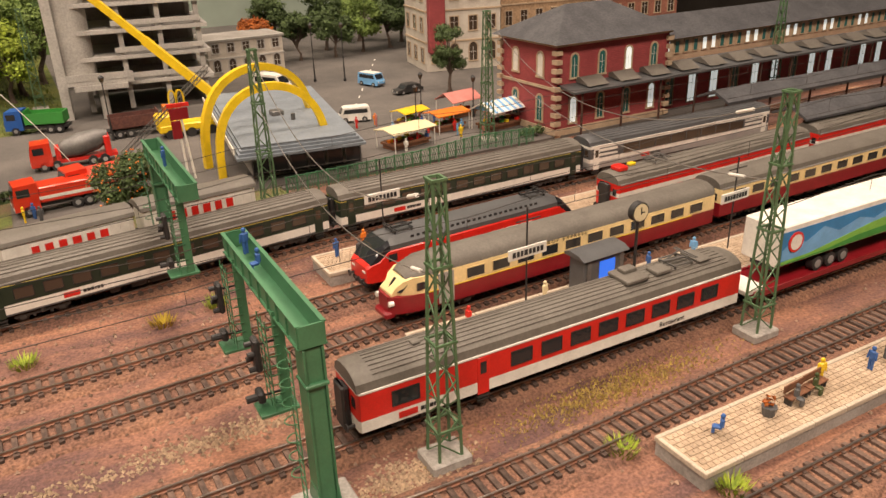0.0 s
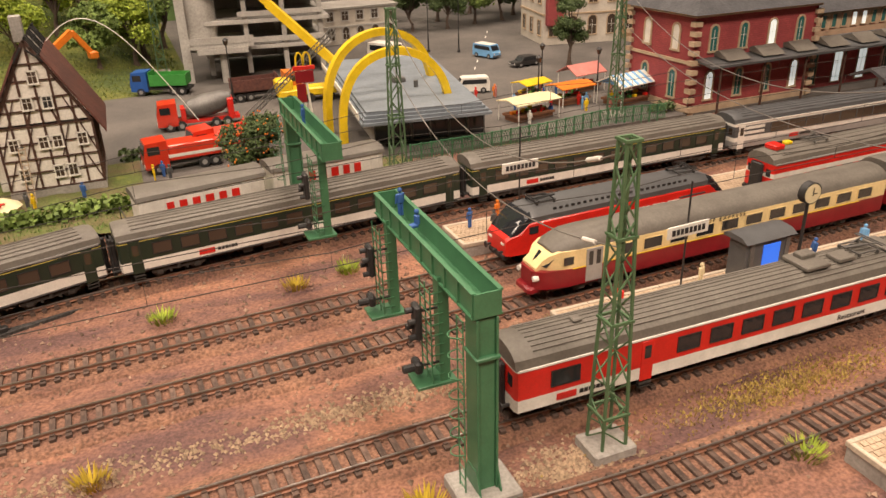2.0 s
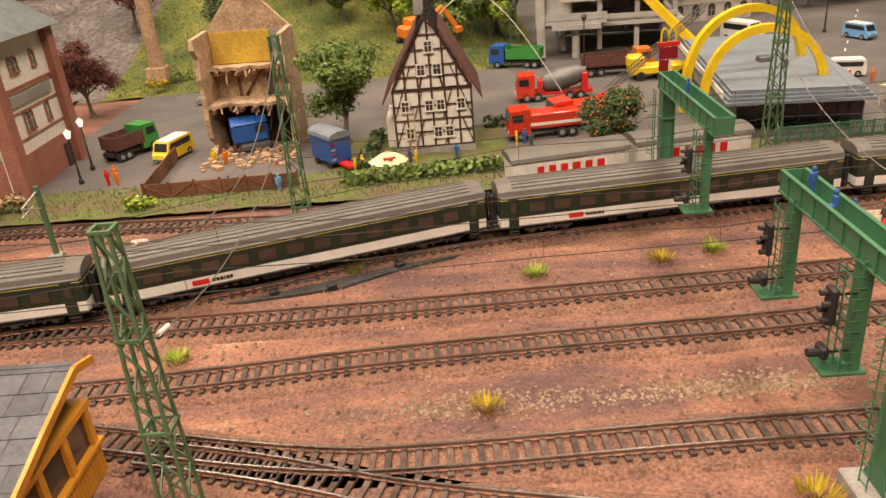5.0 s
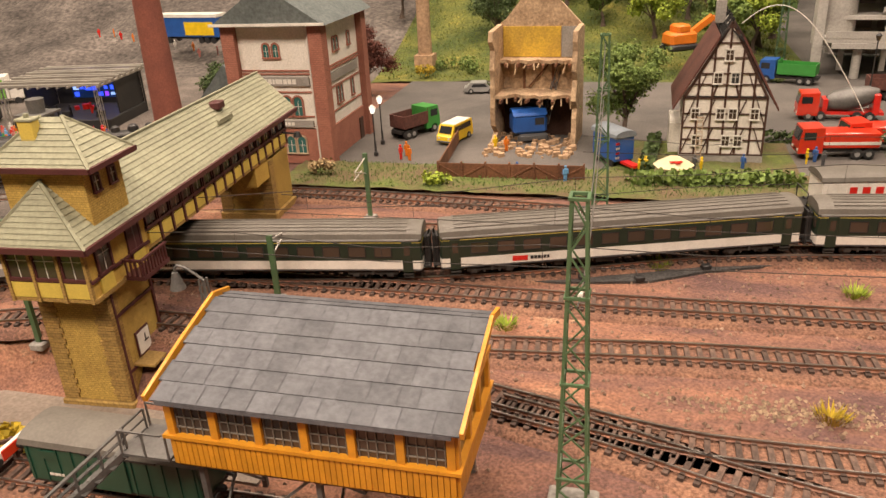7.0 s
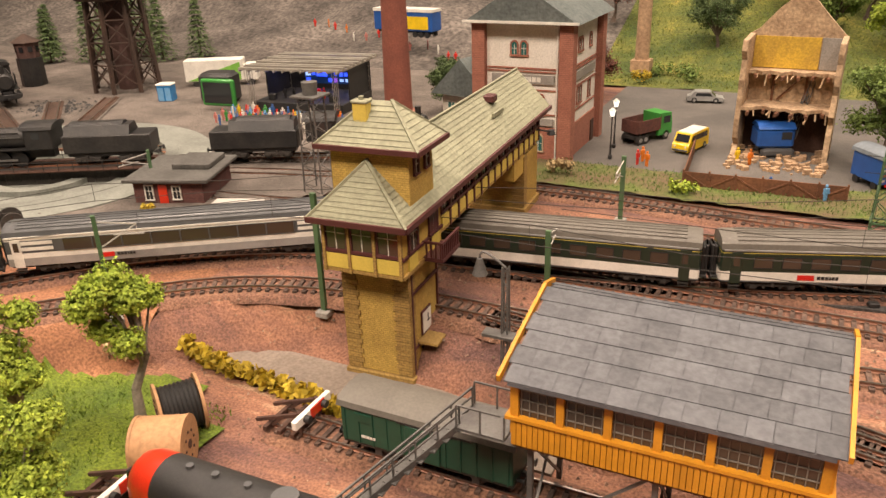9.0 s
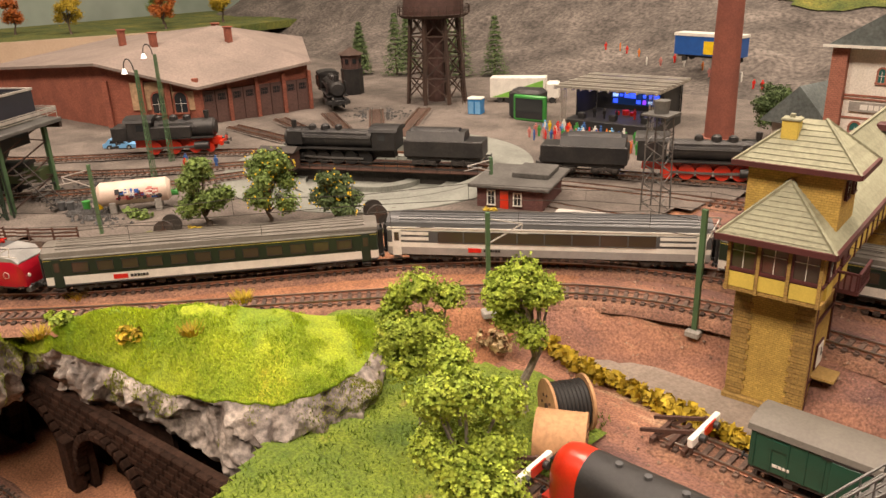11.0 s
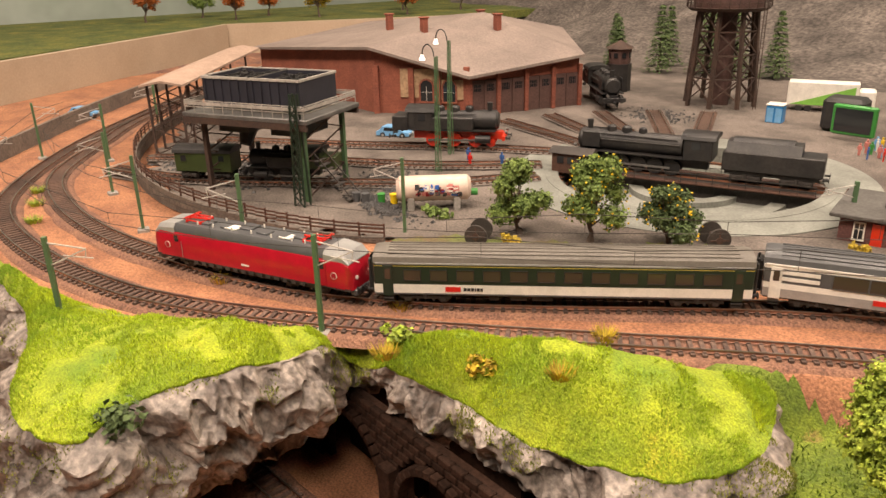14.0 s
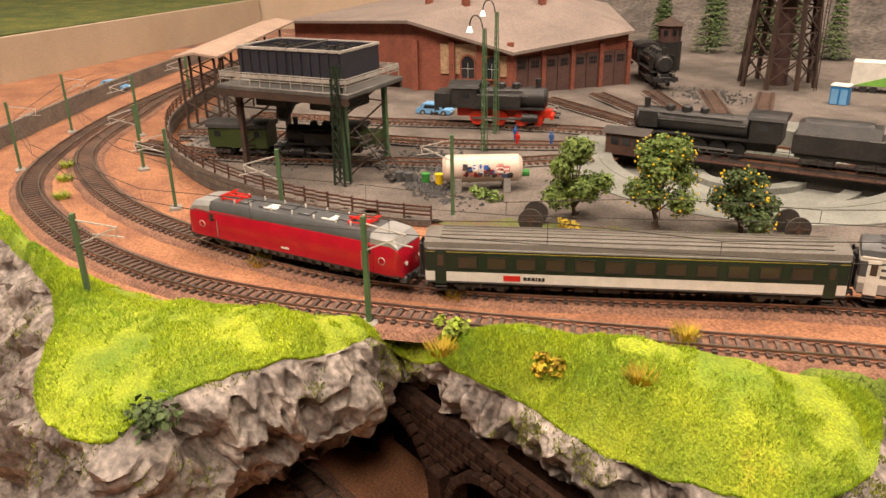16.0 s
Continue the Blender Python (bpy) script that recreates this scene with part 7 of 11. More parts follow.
# ---- orange signal box on a steel frame ----
AMBER = paint("amber_wood", (0.62, 0.27, 0.018), 0.5, obrand=0.1)
DIMBAR = paint("dim_grey_glazing", (0.20, 0.18, 0.15), 0.6)
SHINGLE = material("blue_grey_shingles", (0.115, 0.118, 0.130), (0.080, 0.082, 0.092), 0.7, grain=300, patch=50, amount=0.3, bump=0.2, obrand=0.16)
sb2 = thing("raised_signal_box", "amber wooden signal box with grey shingle roof on stilts", "signal box", pose(-0.433, 0.283, 0))
SW, SD = 0.150, 0.072
part("floor", B().box(SW / 2, SD / 2, 0.031, SW, SD, 0.003), BROWNWOOD, sb2)
for k in range(50):
    part("cladding_board", B().box(0.0015 + k * 0.003, -0.0008, 0.040, 0.0026, 0.0018, 0.016), AMBER, sb2)
for k in range(24):
    part("cladding_board", B().box(SW + 0.0008, 0.0015 + k * 0.003, 0.040, 0.0018, 0.0026, 0.016), AMBER, sb2)
part("sill", B().box(SW / 2, SD / 2, 0.049, SW + 0.006, SD + 0.006, 0.002), AMBER, sb2)
part("inner_wall", B().box(SW / 2, SD / 2, 0.040, SW - 0.002, SD - 0.002, 0.016), AMBER, sb2)
for k in range(7):
    part("window_post", B().box(0.002 + k * (SW - 0.004) / 6, 0.0, 0.060, 0.004, 0.003, 0.022), AMBER, sb2)
for k in range(6):
    x = 0.002 + (k + 0.5) * (SW - 0.004) / 6
    p = part("pane", B().box(x, 0.0012, 0.060, (SW - 0.004) / 6 - 0.004, 0.0006, 0.021), WARMGLASS, sb2)
    g = B()
    for j in range(-2, 3):
        g.box(x + j * 0.0045, 0.0004, 0.060, 0.0005, 0.0007, 0.021)
    g.box(x, 0.0004, 0.060, 0.02, 0.0007, 0.0005).box(x, 0.0004, 0.066, 0.02, 0.0007, 0.0005).box(x, 0.0004, 0.054, 0.02, 0.0007, 0.0005)
    part("glazing_bar", g, DIMBAR, p)
for k in range(4):
    part("window_post", B().box(SW, 0.002 + k * (SD - 0.004) / 3, 0.060, 0.003, 0.004, 0.022), AMBER, sb2)
for k in range(3):
    part("pane", B().box(SW - 0.001, 0.002 + (k + 0.5) * (SD - 0.004) / 3, 0.060, 0.0006, 0.02, 0.021), WARMGLASS, sb2)
part("back_wall", B().box(SW / 2, SD, 0.055, SW, 0.002, 0.034), AMBER, sb2)
part("left_wall", B().box(0.0, SD / 2, 0.055, 0.002, SD, 0.034), AMBER, sb2)
part("top_plate", B().box(SW / 2, SD / 2, 0.0715, SW + 0.004, SD + 0.004, 0.003), AMBER, sb2)
prf = [(-0.007, 0.0735), (0.030, 0.0840), (0.066, 0.0930), (SD + 0.010, 0.0885)]
for (y0, z0), (y1, z1) in zip(prf, prf[1:]):
    part("roof_board", B().along_x([(y0, z0 - 0.002), (y1, z1 - 0.002), (y1, z1), (y0, z0)], 0.0, SW), SHINGLE, sb2)
rs2 = random.Random(3)
courses = []
for (ya, za), (yb, zb), cnt in ((prf[0], prf[1], 3), (prf[1], prf[2], 3), (prf[2], prf[3], 2)):
    for k in range(cnt):
        u, w = k / cnt, min(1.0, (k + 1.1) / cnt)
        courses.append((ya + (yb - ya) * u, za + (zb - za) * u + 0.0002, ya + (yb - ya) * w, za + (zb - za) * w + 0.0002))
for row, (y0, z0, y1, z1) in enumerate(courses):
    x = -0.002 - (0.006 if row % 2 else 0)
    while x < SW + 0.002:
        w = rs2.uniform(0.010, 0.017)
        a, b_ = max(x, -0.004), min(x + w - 0.0004, SW + 0.004)
        if b_ - a > 0.002:
            part("shingle", B().add([(a, y0, z0 + 0.0007), (b_, y0, z0 + 0.0007), (b_, y1, z1 + 0.0002), (a, y1, z1 + 0.0002), (a, y0, z0), (b_, y0, z0)], [(0, 1, 2, 3), (0, 4, 5, 1)]), SHINGLE, sb2, smooth=0)
        x += w
for x in (-0.005, SW + 0.005):
    for (y0, z0), (y1, z1) in zip(prf, prf[1:]):
        part("barge_board", B().beam((x, y0, z0 + 0.001), (x, y1, z1 + 0.001), 0.002, 0.004), AMBER, sb2)
for x in (0.008, SW / 2, SW - 0.008):
    for y in (0.008, SD - 0.008):
        part("stilt", B().box(x, y, -0.004, 0.003, 0.003, 0.070), STEELGREY, sb2)
    part("cross_brace", B().beam((x, 0.008, -0.034), (x, SD - 0.008, 0.028), 0.0014), STEELGREY, sb2)
    part("cross_brace", B().beam((x, 0.008, 0.028), (x, SD - 0.008, -0.034), 0.0014), STEELGREY, sb2)
for x in (0.008, SW / 2):
    part("cross_brace", B().beam((x, 0.0085, -0.034), (x + SW / 2 - 0.008, 0.0085, 0.028), 0.0014), STEELGREY, sb2)
sta = thing("steel_stairs", "grey steel stairs with handrails up to the signal box", "stairs", pose(-0.437, 0.283, 0))
part("landing", B().box(-0.014, 0.012, 0.0315, 0.028, 0.026, 0.0016), STEELGREY, sta)
for s in (0, 0.018):
    part("stringer", B().beam((-0.028, 0.003 + s, 0.031), (-0.085, -0.075 + s, -0.016), 0.0012, 0.004), STEELGREY, sta)
    h_ = B()
    for k in range(8):
        u = k / 7
        x, y, z = -0.028 - 0.057 * u, 0.003 + s - 0.078 * u, 0.031 - 0.047 * u
        h_.beam((x, y, z), (x, y, z + 0.014), 0.0009)
    h_.beam((-0.028, 0.003 + s, 0.045), (-0.085, -0.075 + s, -0.002), 0.0011)
    h_.beam((-0.028, 0.003 + s, 0.039), (-0.085, -0.075 + s, -0.008), 0.0009)
    part("handrail", h_, STEELGREY, sta)
for k in range(12):
    u = (k + 0.5) / 12
    part("step", B().box(-0.028 - 0.057 * u, 0.012 - 0.078 * u, 0.031 - 0.047 * u, 0.008, 0.018, 0.0008), STEELGREY, sta)
for x, y in ((-0.028, -0.001), (-0.014, -0.001), (0.0, -0.001), (-0.028, 0.024), (-0.014, 0.024)):
    part("landing_post", B().beam((x, y, 0.032), (x, y, 0.047), 0.0009), STEELGREY, sta)
for y in (-0.001, 0.024):
    part("landing_rail", B().beam((-0.028, y, 0.047), (-0.002, y, 0.047), 0.001), STEELGREY, sta)

# ---- green van, buffer stops, cable drums, steam locomotive nose ----
VANGREEN = paint("van_green", (0.012, 0.075, 0.045), 0.45)
gv = thing("goods_van", "dark green two-axle goods van with grey roof", "goods wagon", pose(-0.500, 0.3225, -0.0311))
part("body", B().box(0, 0, 0.0245, 0.118, 0.033, 0.027, bev=0.0008), VANGREEN, gv)
part("roof", B().along_x(roof_profile(0.036, 0.0375, 0.0445), -0.061, 0.061), ROOFGREY, gv)
for s in (-1, 1):
    for k in range(12):
        part("side_post", B().box(-0.056 + k * 0.0102, s * 0.0168, 0.0245, 0.0009, 0.0008, 0.026), VANGREEN, gv)
    part("sliding_door", B().box(0.0, s * 0.0172, 0.0235, 0.024, 0.0012, 0.024, bev=0.0004), VANGREEN, gv)
    part("door_rail", B().box(0.008, s * 0.0172, 0.0365, 0.05, 0.0014, 0.0012), BLACK, gv)
    part("end_vent", B().box(-0.042, s * 0.0168, 0.0315, 0.012, 0.001, 0.006), VANGREEN, gv)
    bars(gv, "lettering", -0.044, s * 0.0168, 0.0175, (0.003, 0.002, 0.004), 0.0018, WHITE, s)
    buffers(gv, s * 0.059, s)
    k = B()
    wheelset(k, s * 0.034)
    part("wheelset", k, UNDER, gv)
    st_ = B()
    for d in (-1, 1):
        st_.box(s * 0.034, d * 0.0125, 0.0085, 0.016, 0.0016, 0.003).box(s * 0.034, d * 0.0128, 0.006, 0.005, 0.0024, 0.005)
    part("axle_guard", st_, UNDER, gv)
part("underframe", B().box(0, 0, 0.010, 0.118, 0.03, 0.0028), UNDER, gv)


def buffer_stop(x, y, rz):
    b = thing("buffer_stop", "dark timber buffer stop with red and white beam", "buffer stop", pose(x, y, -0.0335, 0, 0, rz), "buffer stops")
    for s in (-1, 1):
        part("side_frame", B().beam((-0.03, s * 0.010, 0.002), (0.008, s * 0.010, 0.016), 0.0025).beam((0.008, s * 0.010, 0.0), (0.008, s * 0.010, 0.018), 0.0028).beam((-0.018, s * 0.010, 0.0), (-0.004, s * 0.010, 0.012), 0.0022), TIMBER, b)
    part("beam", B().box(0.011, 0, 0.0145, 0.004, 0.042, 0.007, bev=0.0006), WHITE, b, "white beam with worn paint")
    part("red_stripe", B().box(0.0132, 0.004, 0.0145, 0.001, 0.016, 0.0072), FIRERED, b)
    for s in (-1, 1):
        part("buffer", B().cyl((0.013, s * 0.010, 0.0145), (0.017, s * 0.010, 0.0145), 0.0028, seg=12), BLACK, b)
    part("cross_tie", B().box(-0.018, 0, 0.002, 0.003, 0.034, 0.003).box(-0.006, 0, 0.002, 0.003, 0.034, 0.003).box(0.005, 0, 0.002, 0.003, 0.034, 0.003), TIMBER, b)
    return b


buffer_stop(-0.606, 0.3225, 0)
buffer_stop(-0.668, 0.2125, 2)
DRUMWOOD = material("raw_drum_wood", (0.48, 0.27, 0.13), (0.38, 0.21, 0.10), 0.75, grain=300, amount=0.3, bump=0.15)


def cable_drum(x, y, z, rz, r, w, wound, label):
    d = thing("cable_drum", label, "cable drum", pose(x, y, z, 0, 0, rz), "cable drums")
    for s in (-1, 1):
        f = part("flange", B().cyl((0, s * w / 2, r), (0, s * (w / 2 + 0.002), r), r, seg=28), DRUMWOOD, d)
        bl = B()
        for k in range(8):
            a = 2 * math.pi * k / 8
            bl.cyl((r * 0.45 * math.cos(a), s * (w / 2 + 0.002), r + r * 0.45 * math.sin(a)), (r * 0.45 * math.cos(a), s * (w / 2 + 0.0026), r + r * 0.45 * math.sin(a)), 0.0011, seg=6)
        bl.cyl((0, s * (w / 2 + 0.002), r), (0, s * (w / 2 + 0.0026), r), r * 0.16, seg=12)
        part("bolts", bl, TIMBER, f)
    if wound:
        n = 9
        rings = []
        for k in range(2 * n + 1):
            rad = r * (0.86 if k % 2 else 0.80)
            rings.append([(rad * math.cos(2 * math.pi * i / 24), -w / 2 + w * k / (2 * n), r + rad * math.sin(2 * math.pi * i / 24)) for i in range(24)])
        part("cable", B().loft(rings), BLACK, d, "black wound cable")
    else:
        part("cladding", B().cyl((0, -w / 2, r), (0, w / 2, r), r * 0.98, seg=28), DRUMWOOD, d)
    return d


cable_drum(-0.682, 0.288, -0.0385, -35, 0.0205, 0.026, True, "wooden cable drum wound with black cable")
cable_drum(-0.662, 0.252, -0.0385, -62, 0.0195, 0.030, False, "clad wooden cable drum in pale wood")
nose = thing("diesel_locomotive", "black locomotive with bright red front end", "locomotive", pose(-0.537, 0.2145, -0.0311, 0, 0, 1))
NR = 0.0165
for nm, x0, x1, r, mat, lab in (("front_body", -0.098, -0.078, 1.0, FIRERED, "bright red rounded front"), ("hood", -0.078, 0.14, 1.0, BLACK, "matt black rounded hood")):
    rings = []
    for x in ((x0, x0 + 0.003, x0 + 0.009, x1) if nm == "front_body" else (x0, x1)):
        k = (0.72, 0.9, 1.0, 1.0)[(x0, x0 + 0.003, x0 + 0.009, x1).index(x)] if nm == "front_body" else 1.0
        rings.append([(x, NR * k * math.cos(math.pi * i / 12) * 1.05, 0.028 + NR * k * math.sin(math.pi * i / 12)) for i in range(13)] + [(x, -NR * k * 1.05, 0.0105), (x, NR * k * 1.05, 0.0105)])
    part(nm, B().loft(rings), mat, nose, lab)
for k, x in enumerate((-0.06, -0.042, -0.02, 0.004, 0.03)):
    part("roof_fan", B().cyl((x, 0, 0.0435), (x, 0, 0.0462), 0.0075 if k == 3 else 0.0022, seg=16), DARKGREY, nose)
part("front_steps", B().box(-0.088, 0.0, 0.012, 0.026, 0.032, 0.003), FIRERED, nose)
part("windscreen", B().box(-0.0985, 0.006, 0.034, 0.002, 0.009, 0.006).box(-0.0985, -0.006, 0.034, 0.002, 0.009, 0.006), GLASS, nose)
buffers(nose, -0.099, -1)
bogie(nose, -0.05)
bogie(nose, 0.08)

# ---- turntable and locomotives ----
STONEGREY = material("pit_concrete", (0.24, 0.25, 0.22), (0.16, 0.165, 0.145), 0.85, grain=350, patch=14, amount=0.3, bump=0.25)
TC = (-1.225, 0.610)
TR = 0.172
solo("yard_ground", grid(-2.6, -0.74, 0.04, 1.36, 0.02, lambda x, y: 0.0045 + 0.0016 * noise.noise((x * 30, y * 30, 5)), lambda x, y: not inside([(-1.29, 0.165), (-1.13, 0.30), (-1.02, 0.43), (-0.93, 0.52), (-0.80, 0.66), (-0.74, 0.80), (-0.74, 1.36), (-2.6, 1.36), (-2.6, 0.64), (-2.05, 0.23), (-1.75, 0.08), (-1.62, 0.05), (-1.50, 0.06), (-1.38, 0.11)], x, y) or (x - TC[0]) ** 2 + (y - TC[1]) ** 2 < (TR - 0.008) ** 2), YARD, "sooty grey ground of the engine yard", "ground", kind="structure")


def ring_band(c, r0, r1, z0, z1, n=72):
    rings = []
    for i in range(n + 1):
        a = 2 * math.pi * i / n
        rings.append([(c[0] + r * math.cos(a), c[1] + r * math.sin(a), z) for r, z in ((r0, z0), (r1, z0), (r1, z1), (r0, z1))])
    return B().loft(rings, False)


tt = thing("turntable_pit", "round concrete turntable pit with stepped rings", "turntable", kind="structure")
part("rim", ring_band(TC, TR - 0.012, TR + 0.004, -0.02, 0.0062), STONEGREY, tt)
part("pit_floor", B().cyl((TC[0], TC[1], -0.024), (TC[0], TC[1], -0.016), TR - 0.005, seg=72), STONEGREY, tt)
part("inner_step", ring_band(TC, TR * 0.62, TR * 0.72, -0.018, -0.011), STONEGREY, tt)
part("inner_step", ring_band(TC, TR * 0.30, TR * 0.40, -0.018, -0.009), STONEGREY, tt)
part("ring_rail", ring_band(TC, TR * 0.86, TR * 0.875, -0.018, -0.0125), RAIL, tt)
part("outer_walk", ring_band(TC, TR + 0.004, TR + 0.05, 0.002, 0.0056), STONEGREY, tt)
BRA = 28.0
tb = thing("turntable_bridge", "sooty steel turntable bridge with railings and cabin", "turntable", pose(TC[0], TC[1], 0.0, 0, 0, BRA))
part("deck", B().box(0, 0, 0.001, 2 * TR - 0.026, 0.034, 0.005), UNDER, tb)
for s in (-1, 1):
    part("girder", B().along_x([(s * 0.015, -0.016), (s * 0.0185, -0.016), (s * 0.0185, 0.004), (s * 0.015, 0.004)], -TR + 0.02, TR - 0.02), UNDER, tb)
    part("walkway", B().box(0, s * 0.025, 0.0035, 2 * TR - 0.03, 0.011, 0.0014), TIMBER, tb)
    g = B()
    for k in range(17):
        x = -TR + 0.02 + k * (2 * TR - 0.04) / 16
        g.beam((x, s * 0.030, 0.004), (x, s * 0.030, 0.016), 0.0008)
        g.beam((x, s * 0.0185, -0.015), (x, s * 0.0185, 0.003), 0.0016)
    g.beam((-TR + 0.02, s * 0.030, 0.016), (TR - 0.02, s * 0.030, 0.016), 0.0009)
    g.beam((-TR + 0.02, s * 0.030, 0.010), (TR - 0.02, s * 0.030, 0.010), 0.0007)
    part("railing", g, UNDER, tb)
    part("rail", B().box(0, s * 0.0088, 0.0052, 2 * TR - 0.02, 0.0012, 0.003), RAIL, tb)
cb = part("cabin", B().box(-TR + 0.035, -0.036, 0.018, 0.05, 0.026, 0.028, bev=0.001), TIMBER, tb)
part("cabin_roof", B().along_x([(-0.053, 0.031), (-0.036, 0.037), (-0.019, 0.031)], -TR + 0.006, -TR + 0.064), UNDER, cb)
for k in range(3):
    part("cabin_window", B().box(-TR + 0.022 + k * 0.014, -0.0495, 0.022, 0.009, 0.0006, 0.009), GLASS, cb)

SOOT = material("sooty_black", (0.018, 0.018, 0.019), (0.038, 0.035, 0.033), 0.5, 0.1, grain=400, patch=40, amount=0.35, bump=0.15)


def steam_loco(label, m, L=0.155, tender=0.095, wheelmat=None, frame=None, green=None, tank=False):
    """A steam locomotive: boiler, domes, chimney, cab, driving wheels, and a tender behind (to +x)."""
    c = thing("steam_locomotive", label, "locomotive", m)
    wm, body = wheelmat or SOOT, green or SOOT
    h = L / 2
    part("boiler", B().cyl((-h + 0.012, 0, 0.031), (h - 0.04, 0, 0.031), 0.0115, seg=20), SOOT, c)
    part("smokebox_door", B().cyl((-h + 0.009, 0, 0.031), (-h + 0.012, 0, 0.031), 0.0092, 0.0115, 20), SOOT, c)
    part("smokebox", B().cyl((-h + 0.012, 0, 0.031), (-h + 0.032, 0, 0.031), 0.0121, seg=20), SOOT, c)
    part("chimney", B().cyl((-h + 0.020, 0, 0.042), (-h + 0.020, 0, 0.0525), 0.0028, 0.0036, 12), SOOT, c)
    for x, r in ((-h + 0.045, 0.0055), (-h + 0.062, 0.006), (-h + 0.080, 0.005)):
        part("dome", B().cyl((x, 0, 0.040), (x, 0, 0.0455), r, r * 0.92, 14).ball((x, 0, 0.0455), r * 0.92, 12, 5, 0.6), SOOT, c)
    for k in range(6):
        x = -h + 0.036 + k * 0.014
        part("boiler_band", B().cyl((x, 0, 0.031), (x + 0.001, 0, 0.031), 0.01185, seg=20), SOOT, c)
    part("running_board", B().box(-0.008, 0, 0.0205, L - 0.04, 0.033, 0.0012), SOOT, c)
    cab = part("cab", B().box(h - 0.022, 0, 0.0315, 0.030, 0.0335, 0.023, bev=0.0008), body, c)
    part("cab_roof", B().along_x(roof_profile(0.036, 0.0425, 0.049), h - 0.040, h - 0.004), SOOT, cab)
    for s in (-1, 1):
        part("cab_window", B().box(h - 0.024, s * 0.0168, 0.036, 0.009, 0.0006, 0.008), GLASS, cab)
        part("cab_opening", B().box(h - 0.012, s * 0.0168, 0.033, 0.006, 0.0006, 0.016), BLACK, cab)
        part("cylinder_block", B().cyl((-h + 0.018, s * 0.0145, 0.0105), (-h + 0.036, s * 0.0145, 0.0105), 0.0048, seg=14), SOOT, c)
        part("smoke_deflector" if not tank else "side_tank", B().box(-h + 0.026, s * 0.0148, 0.033, 0.020, 0.0012, 0.016) if not tank else B().box(0.006, s * 0.0135, 0.0285, 0.06, 0.006, 0.015, bev=0.001), SOOT, c)
        rods = B().box(-0.004, s * 0.0128, 0.0085, 0.072, 0.0012, 0.0022).beam((-h + 0.03, s * 0.0135, 0.0105), (-0.015, s * 0.0135, 0.0085), 0.0012, 0.002)
        part("coupling_rod", rods, STEELGREY, c)
        for k in range(5 if not tank else 3):
            x = -0.040 + k * 0.0185 if not tank else -0.026 + k * 0.026
            w = B().cyl((x, s * 0.0085, 0.0088), (x, s * 0.0108, 0.0088), 0.0087, seg=18)
            part("driving_wheel", w, wm, c)
        part("handrail", B().beam((-h + 0.03, s * 0.0128, 0.034), (h - 0.042, s * 0.0128, 0.034), 0.0006), STEELGREY, c)
        part("pipe", B().beam((-h + 0.036, s * 0.0105, 0.0395), (h - 0.045, s * 0.0105, 0.0385), 0.0011), SOOT, c)
    part("frame", B().box(-0.004, 0, 0.0135, L - 0.016, 0.012, 0.009), frame or SOOT, c)
    fb = B().box(-h + 0.002, 0, 0.0125, 0.004, 0.034, 0.006, bev=0.0006)
    part("buffer_beam", fb, frame or SOOT, c)
    buffers(c, -h, -1)
    fw = B()
    wheelset(fw, -h + 0.018)
    part("leading_wheelset", fw, wm, c)
    for x in (-h + 0.001,):
        for s in (-1, 1):
            part("lamp", B().cyl((x, s * 0.010, 0.019), (x - 0.003, s * 0.010, 0.019), 0.002, seg=10), STEELGREY, c)
    if tender:
        x0, x1 = h + 0.003, h + tender
        t = part("tender_body", B().box((x0 + x1) / 2, 0, 0.0235, x1 - x0, 0.0325, 0.020, bev=0.001), body, c)
        part("tender_top", B().along_x([(-0.0155, 0.0335), (0.0155, 0.0335), (0.010, 0.0435), (-0.010, 0.0435)], x0 + 0.003, x1 - 0.022), body, t)
        part("coal", B().along_x([(-0.009, 0.0435), (0.009, 0.0435), (0.004, 0.0465), (-0.004, 0.0465)], x0 + 0.008, x1 - 0.030), SOOT, t)
        part("tender_frame", B().box((x0 + x1) / 2, 0, 0.0115, x1 - x0 - 0.006, 0.026, 0.004), SOOT, t)
        bogie(c, x0 + 0.024, 0.021)
        bogie(c, x1 - 0.024, 0.021)
        buffers(c, x1, 1)
    else:
        part("bunker", B().box(h + 0.003, 0, 0.0285, 0.02, 0.033, 0.017, bev=0.0008), body, c)
        buffers(c, h + 0.013, 1)
    return c


ca, sa = math.cos(radians(BRA)), math.sin(radians(BRA))
steam_loco("large sooty black steam locomotive with tender on the turntable", pose(TC[0] - 0.055 * ca, TC[1] - 0.055 * sa, 0.0067, 0, 0, BRA) @ Matrix.Scale(1.16, 4), 0.165, 0.10)
steam_loco("black tank locomotive with bright red wheels", pose(-1.526, 0.462, 0.0110, 0, 0, 226) @ Matrix.Scale(1.20, 4), 0.125, 0, FIRERED, FIRERED, tank=True)
steam_loco("sooty tender locomotive standing by the stage", pose(-0.822, 0.789, 0.0110, 0, 0, 205) @ Matrix.Scale(1.15, 4), 0.15, 0.10, FIRERED, FIRERED)
steam_loco("old dark steam locomotive half inside the shed", pose(-1.643, 0.872, 0.0110, 0, 0, 149) @ Matrix.Scale(1.22, 4), 0.14, 0.0)
OLIVE = paint("olive_green", (0.045, 0.065, 0.018), 0.5)
steam_loco("small steam locomotive under the coal bunker", pose(-1.503, 0.190, 0.0110, 0, 0, 47) @ Matrix.Scale(0.92, 4), 0.12, 0, green=OLIVE, tank=True)
